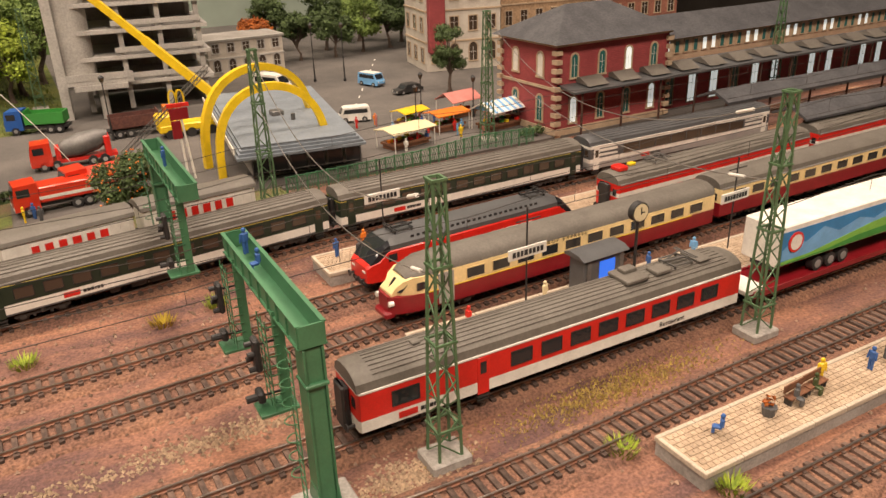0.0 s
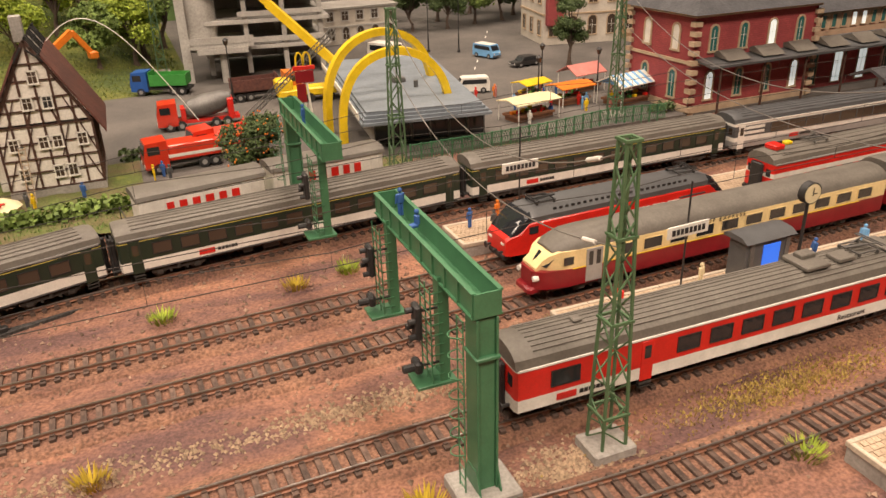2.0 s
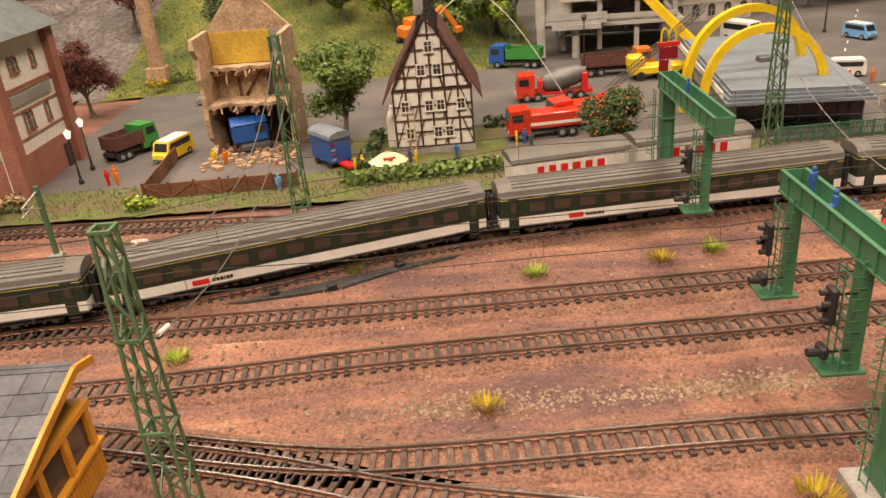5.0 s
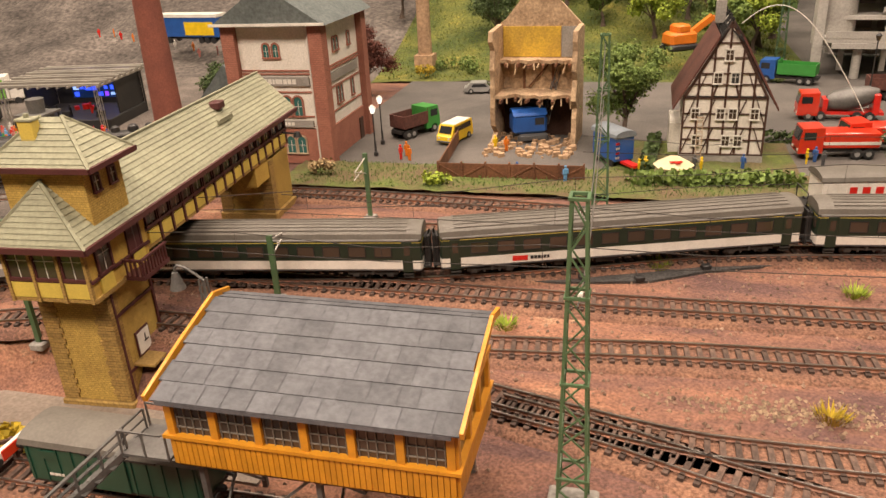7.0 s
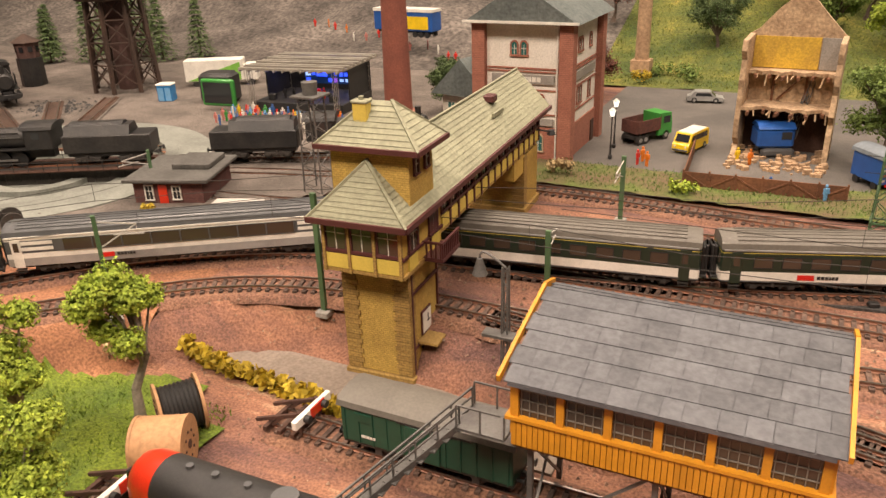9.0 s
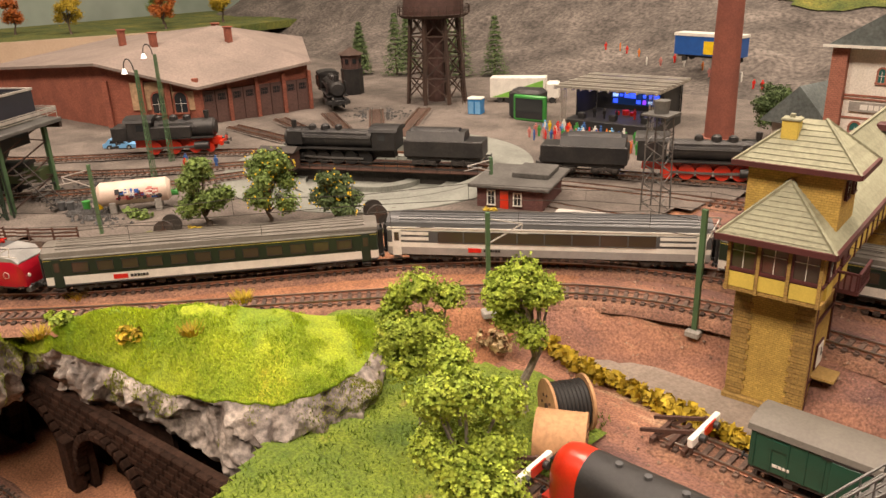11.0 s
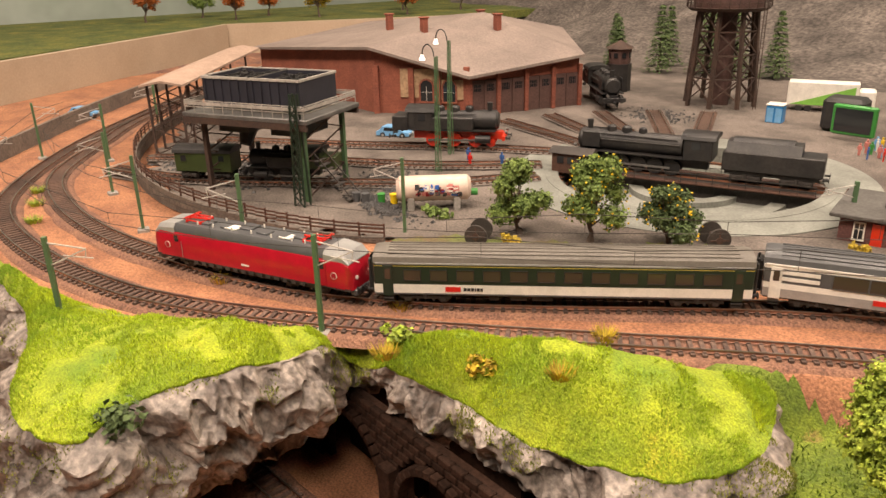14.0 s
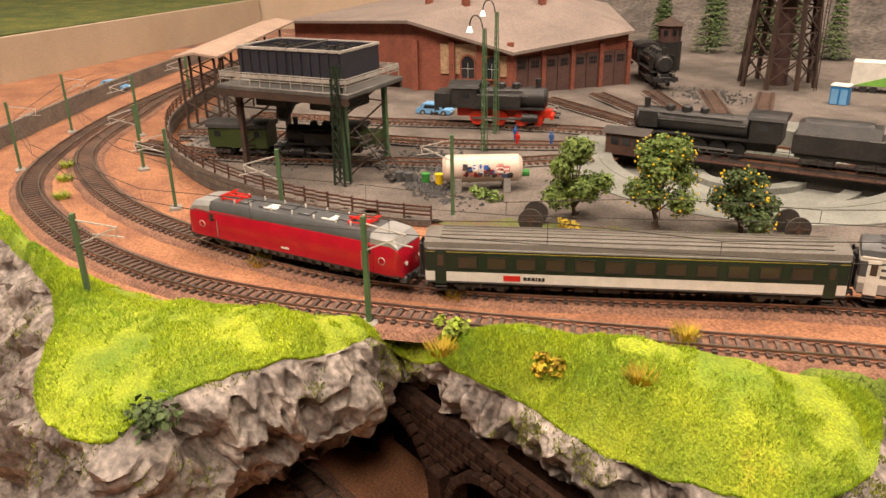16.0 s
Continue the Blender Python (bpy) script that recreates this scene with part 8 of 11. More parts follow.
tv = thing("luggage_van", "olive green luggage van with dark roof", "goods wagon", pose(-1.577, 0.112, 0.011, 0, 0, 47) @ Matrix.Diagonal((0.80, 0.96, 0.96, 1)))
part("body", B().box(0, 0, 0.0245, 0.095, 0.033, 0.026, bev=0.001), OLIVE, tv)
part("roof", B().along_x(roof_profile(0.036, 0.0372, 0.0455), -0.05, 0.05), SOOT, tv)
for s in (-1, 1):
    part("door", B().box(0.0, s * 0.0168, 0.024, 0.022, 0.0012, 0.024), OLIVE, tv)
    for x in (-0.032, 0.032):
        window(tv, x, s * 0.0165, 0.030, 0.009, 0.008, OLIVE, GLASS, s)
bogie(tv, -0.028, 0.02)
bogie(tv, 0.028, 0.02)

# yard tracks
def line_to(a, b, n=4):
    return [(a[0] + (b[0] - a[0]) * i / n, a[1] + (b[1] - a[1]) * i / n) for i in range(n + 1)]


YD = dict(width=0.034, bed=YARD, z=0.0046, group="yard tracks")
track("sooty yard track under the coal bunker", [(-1.72, -0.02 + 0.04), (-1.60, 0.09), (-1.475, 0.225), (-1.385, 0.34), (-1.33, 0.46)], **YD)
track("sooty yard track by the water crane", [(-1.80, 0.20), (-1.66, 0.325), (-1.53, 0.462), (-1.42, 0.555), (-1.38, 0.575)], **YD)
track("sooty yard track beside the ash pit", [(-1.75, 0.08), (-1.60, 0.25), (-1.47, 0.37), (-1.37, 0.50)], **YD)
track("yard track leading to the tender locomotive", [(-1.06, 0.69), (-0.95, 0.74), (-0.83, 0.785), (-0.70, 0.83)], **YD)
for k in range(5):
    a = radians(125 + k * 13)
    track("short shed track radiating from the turntable", [(TC[0] + r * math.cos(a), TC[1] + r * math.sin(a)) for r in (TR + 0.002, TR + 0.12, TR + 0.24)], **YD)

# ---- roundhouse ----
RHBRICK = material("dark_red_brick", (0.36, 0.115, 0.07), (0.27, 0.085, 0.055), 0.9, grain=500, patch=30, amount=0.35, bump=0.35, brick=95.0)
RHROOF = material("grey_brown_felt_roof", (0.26, 0.208, 0.18), (0.20, 0.16, 0.14), 0.85, grain=250, patch=12, amount=0.25, bump=0.2)
RHWOOD = material("brown_shed_doors", (0.115, 0.06, 0.05), (0.085, 0.045, 0.038), 0.8, grain=300, amount=0.35, bump=0.25, obrand=0.1)
rh = thing("roundhouse", "brick engine shed with broad brown roof and wooden gates", "engine shed")
A, Bp, C, D, E_ = Vector((-1.843, 0.502, 0)), Vector((-1.712, 0.617, 0)), Vector((-1.668, 0.833, 0)), Vector((-1.95, 1.02, 0)), Vector((-2.36, 0.78, 0))
G = Vector((-2.285, 0.455, 0))


def wall_seg(p, q, h0, h1, name="wall", mat=None, t=0.008):
    d = (q - p).normalized()
    n = Vector((-d.y, d.x, 0)) * t
    b = B().add([p, q, q + n, p + n, p + Vector((0, 0, h0)), q + Vector((0, 0, h1)), q + n + Vector((0, 0, h1)), p + n + Vector((0, 0, h0))], [(3, 2, 1, 0), (4, 5, 6, 7), (0, 1, 5, 4), (1, 2, 6, 5), (2, 3, 7, 6), (3, 0, 4, 7)])
    return part(name, b, mat or RHBRICK, rh)


wall_seg(Bp, C, 0.075, 0.096)
wall_seg(C, D, 0.096, 0.11)
wall_seg(D, E_, 0.11, 0.115)
wall_seg(G, A, 0.088, 0.120)
wall_seg(A, Bp, 0.120, 0.075)
wall_seg(E_, G, 0.115, 0.088)
ang = math.degrees(math.atan2(C.y - Bp.y, C.x - Bp.x))
for k in range(4):
    p = Bp.lerp(C, (k + 0.5) / 4)
    m = pose(p.x, p.y, 0, 0, 0, ang)
    dn = Vector((math.sin(radians(ang)), -math.cos(radians(ang)), 0))
    for s in (-1, 1):
        lf = part("gate_leaf", B().box(s * 0.0125, -0.0012, 0.034, 0.024, 0.003, 0.062, bev=0.0004), RHWOOD, rh, m=m)
        part("gate_pane", B().box(s * 0.0125, -0.003, 0.052, 0.014, 0.0008, 0.012), GLASS, lf)
        bb = B()
        for j in range(3):
            bb.box(s * 0.0125 + (j - 1) * 0.0048, -0.0034, 0.052, 0.0006, 0.0006, 0.012)
        bb.box(s * 0.0125, -0.0034, 0.052, 0.014, 0.0006, 0.0006)
        part("gate_bars", bb, RHWOOD, lf)
for k in range(5):
    p = Bp.lerp(C, k / 4)
    part("gate_pillar", B().box(0, -0.002, 0.04, 0.007, 0.010, 0.08), RHBRICK, rh, m=pose(p.x, p.y, 0, 0, 0, ang))
ang2 = math.degrees(math.atan2(Bp.y - A.y, Bp.x - A.x))
d2 = (Bp - A)
for u, w, hh, zz in ((0.50, 0.055, 0.05, 0.060), (0.82, 0.05, 0.034, 0.050)):
    p = A + d2 * u
    part("yellow_panel", B().box(0, -0.0012, zz, w * 1.4, 0.003, hh), TANWALL, rh, m=pose(p.x, p.y, 0, 0, 0, ang2))
for u in (0.56, 0.80):
    p = A + d2 * u
    dn = Vector((math.sin(radians(ang2)), -math.cos(radians(ang2)), 0))
    win(rh, p.x + dn.x * 0.0032, p.y + dn.y * 0.0032, 0.042, ang2, 0.022, 0.026, RHBRICK, GLASS, True, 0.003)
for u in (0.02, 0.40, 0.68, 0.98):
    p = A + d2 * u
    part("brick_pilaster", B().box(0, -0.003, 0.045, 0.010, 0.008, 0.09), RHBRICK, rh, m=pose(p.x, p.y, 0, 0, 0, ang2))
rt = B().add([G + Vector((0.0, -0.02, 0.091)), A + Vector((0.01, -0.016, 0.124)), Bp + Vector((0.02, -0.014, 0.077)), C + Vector((0.018, -0.004, 0.099)), D + Vector((0, 0.02, 0.113)), E_ + Vector((-0.02, 0, 0.118)), A.lerp(D, 0.55) + Vector((0, 0, 0.162))], [(1, 2, 6), (2, 3, 6), (3, 4, 6), (4, 5, 6), (5, 0, 6), (0, 1, 6)])
rt.add([(x, y, z - 0.005) for x, y, z in rt.v[:7]], [(6, 2, 1), (6, 3, 2), (6, 4, 3), (6, 5, 4), (6, 0, 5), (6, 1, 0)])
rt.f += [(i, (i + 1) % 6, 7 + (i + 1) % 6, 7 + i)[::-1] for i in range(6)]
part("roof", rt, RHROOF, rh, smooth=0)
for px, py in ((-1.86, 0.62), (-1.82, 0.76), (-1.93, 0.80), (-1.99, 0.62)):
    part("smoke_vent", B().box(px, py, 0.148, 0.012, 0.012, 0.03, bev=0.001).box(px, py, 0.164, 0.016, 0.016, 0.003, bev=0.001), RHBRICK, rh)

# ---- coaling plant ----
PALERIM = material("worn_grey_timber", (0.44, 0.41, 0.37), (0.30, 0.28, 0.25), 0.8, grain=300, amount=0.3, bump=0.2)
BUNKERBLUE = paint("blue_black_steel", (0.030, 0.030, 0.042), 0.5)
cy = thing("coal_bunker", "black twin coal bunkers on a railed steel gantry", "coal bunker", pose(-1.505, 0.178, 0.004, 0, 0, 33) @ Matrix.Diagonal((0.84, 0.96, 0.96, 1)))
for x in (-0.085, 0.085):
    for y in (-0.045, 0.045):
        part("leg", B().box(x, y, 0.05, 0.006, 0.006, 0.10), MASTGREEN if x > 0 else RUST, cy)
    for k in range(4):
        z0, z1 = 0.004 + k * 0.024, 0.028 + k * 0.024
        part("leg_brace", B().beam((x, -0.045, z0), (x, 0.045, z1), 0.0016), RUST, cy)
        part("leg_brace", B().beam((x + 0.001, 0.045, z0), (x + 0.001, -0.045, z1), 0.0016), RUST, cy)
part("platform", B().box(0, 0, 0.102, 0.21, 0.125, 0.006, bev=0.001), STEELGREY, cy)
for s in (-1, 1):
    part("hopper", B().prism([(s * 0.045 - 0.026, -0.03), (s * 0.045 + 0.026, -0.03), (s * 0.045 + 0.026, 0.03), (s * 0.045 - 0.026, 0.03)], 0.076, 0.099), BLACK, cy)
    part("chute", B().cyl((s * 0.045, 0, 0.078), (s * 0.045, -0.012, 0.056), 0.014, 0.008, 8), BLACK, cy)
    part("edge_beam", B().box(0, s * 0.060, 0.0955, 0.206, 0.005, 0.008), RUST, cy)
    part("rail_board", B().box(0, s * 0.0605, 0.1165, 0.20, 0.0012, 0.004), PALERIM, cy)
    part("rail_board", B().box(s * 0.1005, 0, 0.1165, 0.0012, 0.12, 0.004), PALERIM, cy)
lm = B()
for dx in (-0.008, 0.008):
    for dy in (-0.006, 0.006):
        lm.beam((0.088 + dx, -0.062 + dy, 0), (0.088 + dx * 0.5, -0.062 + dy * 0.5, 0.135), 0.0022)
for k in range(10):
    w0, w1 = 0.008 * (1 - k * 0.05), 0.008 * (0.95 - k * 0.05)
    lm.beam((0.088 - w0, -0.068, k * 0.0132), (0.088 + w1, -0.067, (k + 1) * 0.0132), 0.0014).beam((0.088 + w0, -0.068, k * 0.0132), (0.088 - w1, -0.067, (k + 1) * 0.0132), 0.0014)
part("lattice_post", lm, COACHGREEN, cy, "dark green lattice post")
for k in range(9):
    part("stair_tread", B().box(0.098 + k * 0.006, -0.03, 0.05 - k * 0.0055, 0.006, 0.022, 0.0012), UNDER, cy)
for y in (-0.041, -0.019):
    part("stair_rail", B().beam((0.095, y, 0.062), (0.15, y, 0.012), 0.0012), UNDER, cy)
rl = B()
for s in (-1, 1):
    for k in range(13):
        x = -0.10 + k * 0.2 / 12
        rl.beam((x, s * 0.060, 0.105), (x, s * 0.060, 0.120), 0.0009)
    for z in (0.112, 0.120):
        rl.beam((-0.10, s * 0.060, z), (0.10, s * 0.060, z), 0.0009)
        rl.beam((s * 0.10, -0.060, z), (s * 0.10, 0.060, z), 0.0009)
part("railing", rl, PALERIM, cy)
for s in (-1, 1):
    cx = s * 0.041
    bk = B().box(cx, -0.040, 0.128, 0.080, 0.002, 0.036).box(cx, 0.040, 0.128, 0.080, 0.002, 0.036).box(cx - 0.040, 0, 0.128, 0.002, 0.082, 0.036).box(cx + 0.040, 0, 0.128, 0.002, 0.082, 0.036).box(cx, 0, 0.112, 0.080, 0.080, 0.003)
    k_ = part("bunker", bk, BUNKERBLUE, cy)
    rim = B().box(cx, -0.041, 0.146, 0.084, 0.003, 0.003).box(cx, 0.041, 0.146, 0.084, 0.003, 0.003).box(cx - 0.041, 0, 0.146, 0.003, 0.084, 0.003).box(cx + 0.041, 0, 0.146, 0.003, 0.084, 0.003)
    part("bunker_rim", rim, PALERIM, k_)
    for q in range(6):
        part("bunker_rib", B().box(cx - 0.036 + q * 0.0144, -0.0418, 0.128, 0.0022, 0.0016, 0.034), BUNKERBLUE, k_)
    coal = B()
    rc = random.Random(s + 5)
    for i in range(260):
        q = rc.uniform(0.003, 0.006)
        coal.box(cx + rc.uniform(-0.036, 0.036), rc.uniform(-0.036, 0.036), 0.139 + rc.uniform(-0.003, 0.004), q, q * 0.8, q * 0.7, rz=rc.uniform(0, 90))
    part("coal", coal, SOOT, k_, kind="stuff", smooth=0)
sh = thing("open_shed", "narrow brown conveyor roof on rusty lattice posts", "shed", pose(-1.762, 0.113, 0.004, 0, 0, 145.6))
SHEDROOF = material("pinkish_brown_felt", (0.42, 0.30, 0.23), (0.33, 0.235, 0.18), 0.85, grain=300, patch=25, amount=0.25, bump=0.2)
part("roof", B().along_x([(-0.032, 0.101), (0.0, 0.107), (0.032, 0.101), (0.032, 0.104), (0.0, 0.110), (-0.032, 0.104)], -0.01, 0.44), SHEDROOF, sh)
for x in (0.0, 0.035, 0.075, 0.16, 0.26, 0.36):
    for y in (-0.024, 0.024):
        part("post", B().beam((x, y, 0), (x, y, 0.103), 0.0030), RUST, sh)
    for k in range(5):
        q = 1 if k % 2 else -1
        part("brace", B().beam((x, -q * 0.024, k * 0.02), (x, q * 0.024, (k + 1) * 0.02), 0.0016), RUST, sh)
for k in range(5):
    part("side_brace", B().beam((0.0, -0.025, k * 0.02), (0.035, -0.025, (k + 1) * 0.02), 0.0016), RUST, sh)
    part("side_brace", B().beam((0.075, -0.025, k * 0.02), (0.035, -0.025, (k + 1) * 0.02), 0.0016), RUST, sh)

# ---- water tower ----
wt = thing("water_tower", "rusty round water tower on braced steel legs", "water tower", pose(-1.51, 1.035, 0.004))
for k in range(8):
    a = 2 * math.pi * (k + 0.5) / 8
    part("leg", B().beam((0.062 * math.cos(a), 0.062 * math.sin(a), 0), (0.05 * math.cos(a), 0.05 * math.sin(a), 0.17), 0.006), RUST, wt)
brc = B()
for lv in range(4):
    z0, z1 = 0.012 + lv * 0.04, 0.052 + lv * 0.04
    for k in range(8):
        a, b_ = 2 * math.pi * (k + 0.5) / 8, 2 * math.pi * (k + 1.5) / 8
        r0, r1 = 0.062 - lv * 0.003, 0.059 - lv * 0.003
        brc.beam((r0 * math.cos(a), r0 * math.sin(a), z0), (r1 * math.cos(b_), r1 * math.sin(b_), z1), 0.002)
        brc.beam((r0 * math.cos(b_), r0 * math.sin(b_), z0), (r1 * math.cos(a), r1 * math.sin(a), z1), 0.002)
        brc.beam((r1 * math.cos(a), r1 * math.sin(a), z1), (r1 * math.cos(b_), r1 * math.sin(b_), z1), 0.0025)
part("bracing", brc, RUST, wt, kind="stuff")
part("riser_pipe", B().cyl((0, 0, 0), (0, 0, 0.18), 0.017, seg=16), RHWOOD, wt)
part("gallery", B().cyl((0, 0, 0.166), (0, 0, 0.172), 0.064, 0.072, 28), RUST, wt)
part("tank", B().cyl((0, 0, 0.172), (0, 0, 0.26), 0.060, seg=28).cyl((0, 0, 0.26), (0, 0, 0.285), 0.066, 0.012, 28), RHWOOD, wt)
rg = B()
for k in range(28):
    a, b_ = 2 * math.pi * k / 28, 2 * math.pi * (k + 1) / 28
    rg.beam((0.071 * math.cos(a), 0.071 * math.sin(a), 0.172), (0.071 * math.cos(a), 0.071 * math.sin(a), 0.188), 0.001)
    for z in (0.180, 0.188):
        rg.beam((0.071 * math.cos(a), 0.071 * math.sin(a), z), (0.071 * math.cos(b_), 0.071 * math.sin(b_), z), 0.001)
part("gallery_railing", rg, RUST, wt)
ld = B()
for s in (-0.004, 0.004):
    ld.beam((0.075, s, 0), (0.075, s, 0.26), 0.001)
for k in range(40):
    ld.beam((0.075, -0.004, 0.004 + k * 0.0064), (0.075, 0.004, 0.004 + k * 0.0064), 0.0007)
part("ladder", ld, RUST, wt)
sand = thing("sanding_tower", "small brown octagonal tower with pointed roof", "tower", pose(-1.73, 1.00, 0.004))
part("shaft", B().cyl((0, 0, 0), (0, 0, 0.055), 0.024, seg=8), SOOT, sand)
part("head", B().cyl((0, 0, 0.055), (0, 0, 0.085), 0.021, 0.023, 8), RHWOOD, sand)
part("roof", B().cyl((0, 0, 0.085), (0, 0, 0.10), 0.029, 0.002, 8), RUST, sand)
for k in range(8):
    a = 2 * math.pi * (k + 0.5) / 8
    part("window", B().box(0, -0.0212, 0.072, 0.008, 0.001, 0.010), GLASS, sand, m=pose(0, 0, 0, 0, 0, math.degrees(a) + 90))

# ---- open-air stage ----
TRUSS = material("aluminium_truss", (0.50, 0.46, 0.40), None, 0.4, 0.5, grain=500, amount=0.15)
stg = thing("concert_stage", "small open-air stage with aluminium truss roof and blue light", "stage", pose(-1.14, 0.95, 0.004, 0, 0, 8))
part("stage_floor", B().box(0.075, 0.07, 0.008, 0.16, 0.12, 0.016, bev=0.001), BLACK, stg)
part("back_cloth", B().box(0.075, 0.128, 0.04, 0.16, 0.002, 0.066), BLACK, stg)
for s in (0.0, 0.15):
    part("side_cloth", B().box(s, 0.09, 0.04, 0.002, 0.08, 0.066), BLACK, stg)
trs = B()
for x in (0.0, 0.15):
    for y in (0.0, 0.13):
        for dx in (-0.003, 0.003):
            for dy in (-0.003, 0.003):
                trs.beam((x + dx, y + dy, 0), (x + dx, y + dy, 0.07), 0.0008)
        for k in range(8):
            trs.beam((x - 0.003, y - 0.003, k * 0.0085), (x + 0.003, y - 0.003, (k + 1) * 0.0085), 0.0006)
part("truss_tower", trs, TRUSS, stg)
tp = B()
for k in range(9):
    y = -0.008 + k * 0.0185
    tp.box(0.075, y, 0.073 + 0.001 * (k % 2), 0.175, 0.007, 0.0035)
for k in range(12):
    x = -0.01 + k * 0.0155
    tp.box(x, 0.065, 0.0705, 0.0022, 0.16, 0.003)
part("truss_roof", tp, TRUSS, stg, kind="stuff")
for k in range(6):
    part("spotlight", B().cyl((0.018 + k * 0.023, 0.10, 0.066), (0.018 + k * 0.023, 0.098, 0.058), 0.0035, 0.0042, 10), BLUEGLOW, stg, "blue glowing spotlight")
part("screen", B().box(0.075, 0.1265, 0.046, 0.087, 0.001, 0.042), BLUE, stg, "dark blue backdrop screen")
rsc = random.Random(12)
for i in range(8):
    for j in range(4):
        if rsc.random() < 0.62:
            part("light_panel", B().box(0.0385 + i * 0.0105, 0.1258, 0.031 + j * 0.0102, rsc.uniform(0.004, 0.0098), 0.0006, rsc.uniform(0.003, 0.0092)), rsc.choice((BLUEGLOW, BLUEGLOW, VIOLETGLOW, WHITEGLOW, BLUEGLOW)), stg)
for k in range(3):
    part("speaker", B().box(0.02 + k * 0.055, 0.03, 0.021, 0.012, 0.01, 0.01, bev=0.001), BLACK, stg)
part("drum_kit", B().cyl((0.075, 0.085, 0.016), (0.075, 0.085, 0.024), 0.006, seg=12).cyl((0.088, 0.08, 0.016), (0.088, 0.08, 0.022), 0.004, seg=12).cyl((0.062, 0.08, 0.016), (0.062, 0.08, 0.022), 0.004, seg=12), RED, stg)
CROWD = [RED, YELLOW, GREEN, WHITE, SKYBLUE, ORANGE, PINK, BLUEFIG]
rc = random.Random(21)
for k in range(90):
    x, y = -1.15 + rc.uniform(0, 0.2), 0.855 + rc.uniform(0, 0.085)
    figurine(x, y, 0.0055, rc.choice(CROWD), rc.uniform(0, 360), rc.uniform(0.8, 0.95), "tiny painted concert visitor figurine")
for k in range(5):
    figurine(-1.11 + k * 0.022, 1.01 + rc.uniform(-0.02, 0.02), 0.0205, rc.choice((BLUEFIG, BLACK, RED)), 180 + rc.uniform(-30, 30), 0.85, "tiny painted musician figurine on stage")
spk = thing("speaker_stack", "black curved stage backdrop beside the stage", "stage equipment", pose(-1.25, 1.0, 0.004, 0, 0, 15))
part("cabinet", B().box(0, 0, 0.026, 0.06, 0.045, 0.052, bev=0.006), BLACK, spk)
scr = thing("video_screen", "large framed video screen standing by the stage", "screen", pose(-1.205, 0.945, 0.004, 0, 0, 8))
part("frame", B().box(0, 0, 0.03, 0.062, 0.008, 0.044, bev=0.002), GREEN, scr)
part("display", B().box(0, -0.0045, 0.030, 0.052, 0.001, 0.034), GLASS, scr)
lo1 = thing("box_lorry", "white and green box lorry with open side", "lorry", pose(-1.36, 1.115, 0.004, 0, 0, 30), "parked vehicles")
part("box_body", B().box(0, 0, 0.03, 0.11, 0.034, 0.04, bev=0.001), WHITE, lo1)
part("green_panel", B().along_y([(-0.05, 0.012), (0.05, 0.012), (0.05, 0.045)], -0.0178, -0.0168), LIGHTGREEN, lo1)
part("cab", B().box(0.068, 0, 0.024, 0.026, 0.032, 0.032, bev=0.003), WHITE, lo1)
for s in (-1, 1):
    for a in (-0.035, -0.02, 0.068):
        part("wheel", B().cyl((a, s * 0.012, 0.006), (a, s * 0.0165, 0.006), 0.006, seg=14), BLACK, lo1)
lo2 = thing("lorry_trailer", "blue and yellow lorry trailer parked on the slope", "lorry trailer", pose(-1.13, 1.47, 0.055, 0, 0, -6), "parked vehicles")
part("box_body", B().box(0, 0, 0.034, 0.15, 0.036, 0.042, bev=0.001), BLUE, lo2)
part("white_top", B().box(0, 0, 0.055, 0.152, 0.038, 0.006), WHITE, lo2)
part("yellow_panel", B().box(0.03, -0.0185, 0.030, 0.07, 0.001, 0.026), YELLOW, lo2)
for s in (-1, 1):
    for a in (0.03, 0.045, 0.06, -0.05):
        part("wheel", B().cyl((a, s * 0.012, 0.006), (a, s * 0.0175, 0.006), 0.006, seg=14), BLACK, lo2)
    part("chassis", B().box(0, s * 0.008, 0.011, 0.14, 0.004, 0.005), BLACK, lo2)
loo = thing("portable_toilet", "bright blue portable toilet with pale roof", "toilet cabin", pose(-1.352, 0.975, 0.004, 0, 0, 20))
part("cabin", B().box(0, 0, 0.014, 0.026, 0.022, 0.028, bev=0.0012), paint("toilet_blue", (0.02, 0.20, 0.50), 0.4), loo)
part("roof", B().box(0, 0, 0.0295, 0.028, 0.024, 0.003, bev=0.0012), WHITE, loo)
for x in (-0.006, 0.007):
    part("door", B().box(x, -0.0113, 0.013, 0.010, 0.0008, 0.023, bev=0.0002), SKYBLUE, loo)

# ---- brick hut, fence wall, tank, small yard things ----
HUTBRICK = material("purple_brown_brick", (0.16, 0.07, 0.06), (0.12, 0.05, 0.045), 0.9, grain=500, patch=40, amount=0.35, bump=0.3, brick=110.0)
HUTROOF = material("dark_felt_roof", (0.105, 0.10, 0.092), (0.07, 0.066, 0.06), 0.85, grain=350, patch=30, amount=0.3, bump=0.2)
ht = thing("brick_hut", "low brown brick hut with flat grey roof", "hut", pose(-0.985, 0.545, 0.003, 0, 0, 20))
part("wall", B().box(0.04, 0.045, 0.013, 0.08, 0.085, 0.027), HUTBRICK, ht)
part("roof", B().box(0.04, 0.045, 0.0285, 0.098, 0.100, 0.004, bev=0.0008), HUTROOF, ht)
part("roof_box", B().box(0.055, 0.06, 0.0335, 0.045, 0.05, 0.006, bev=0.0008), HUTROOF, ht)
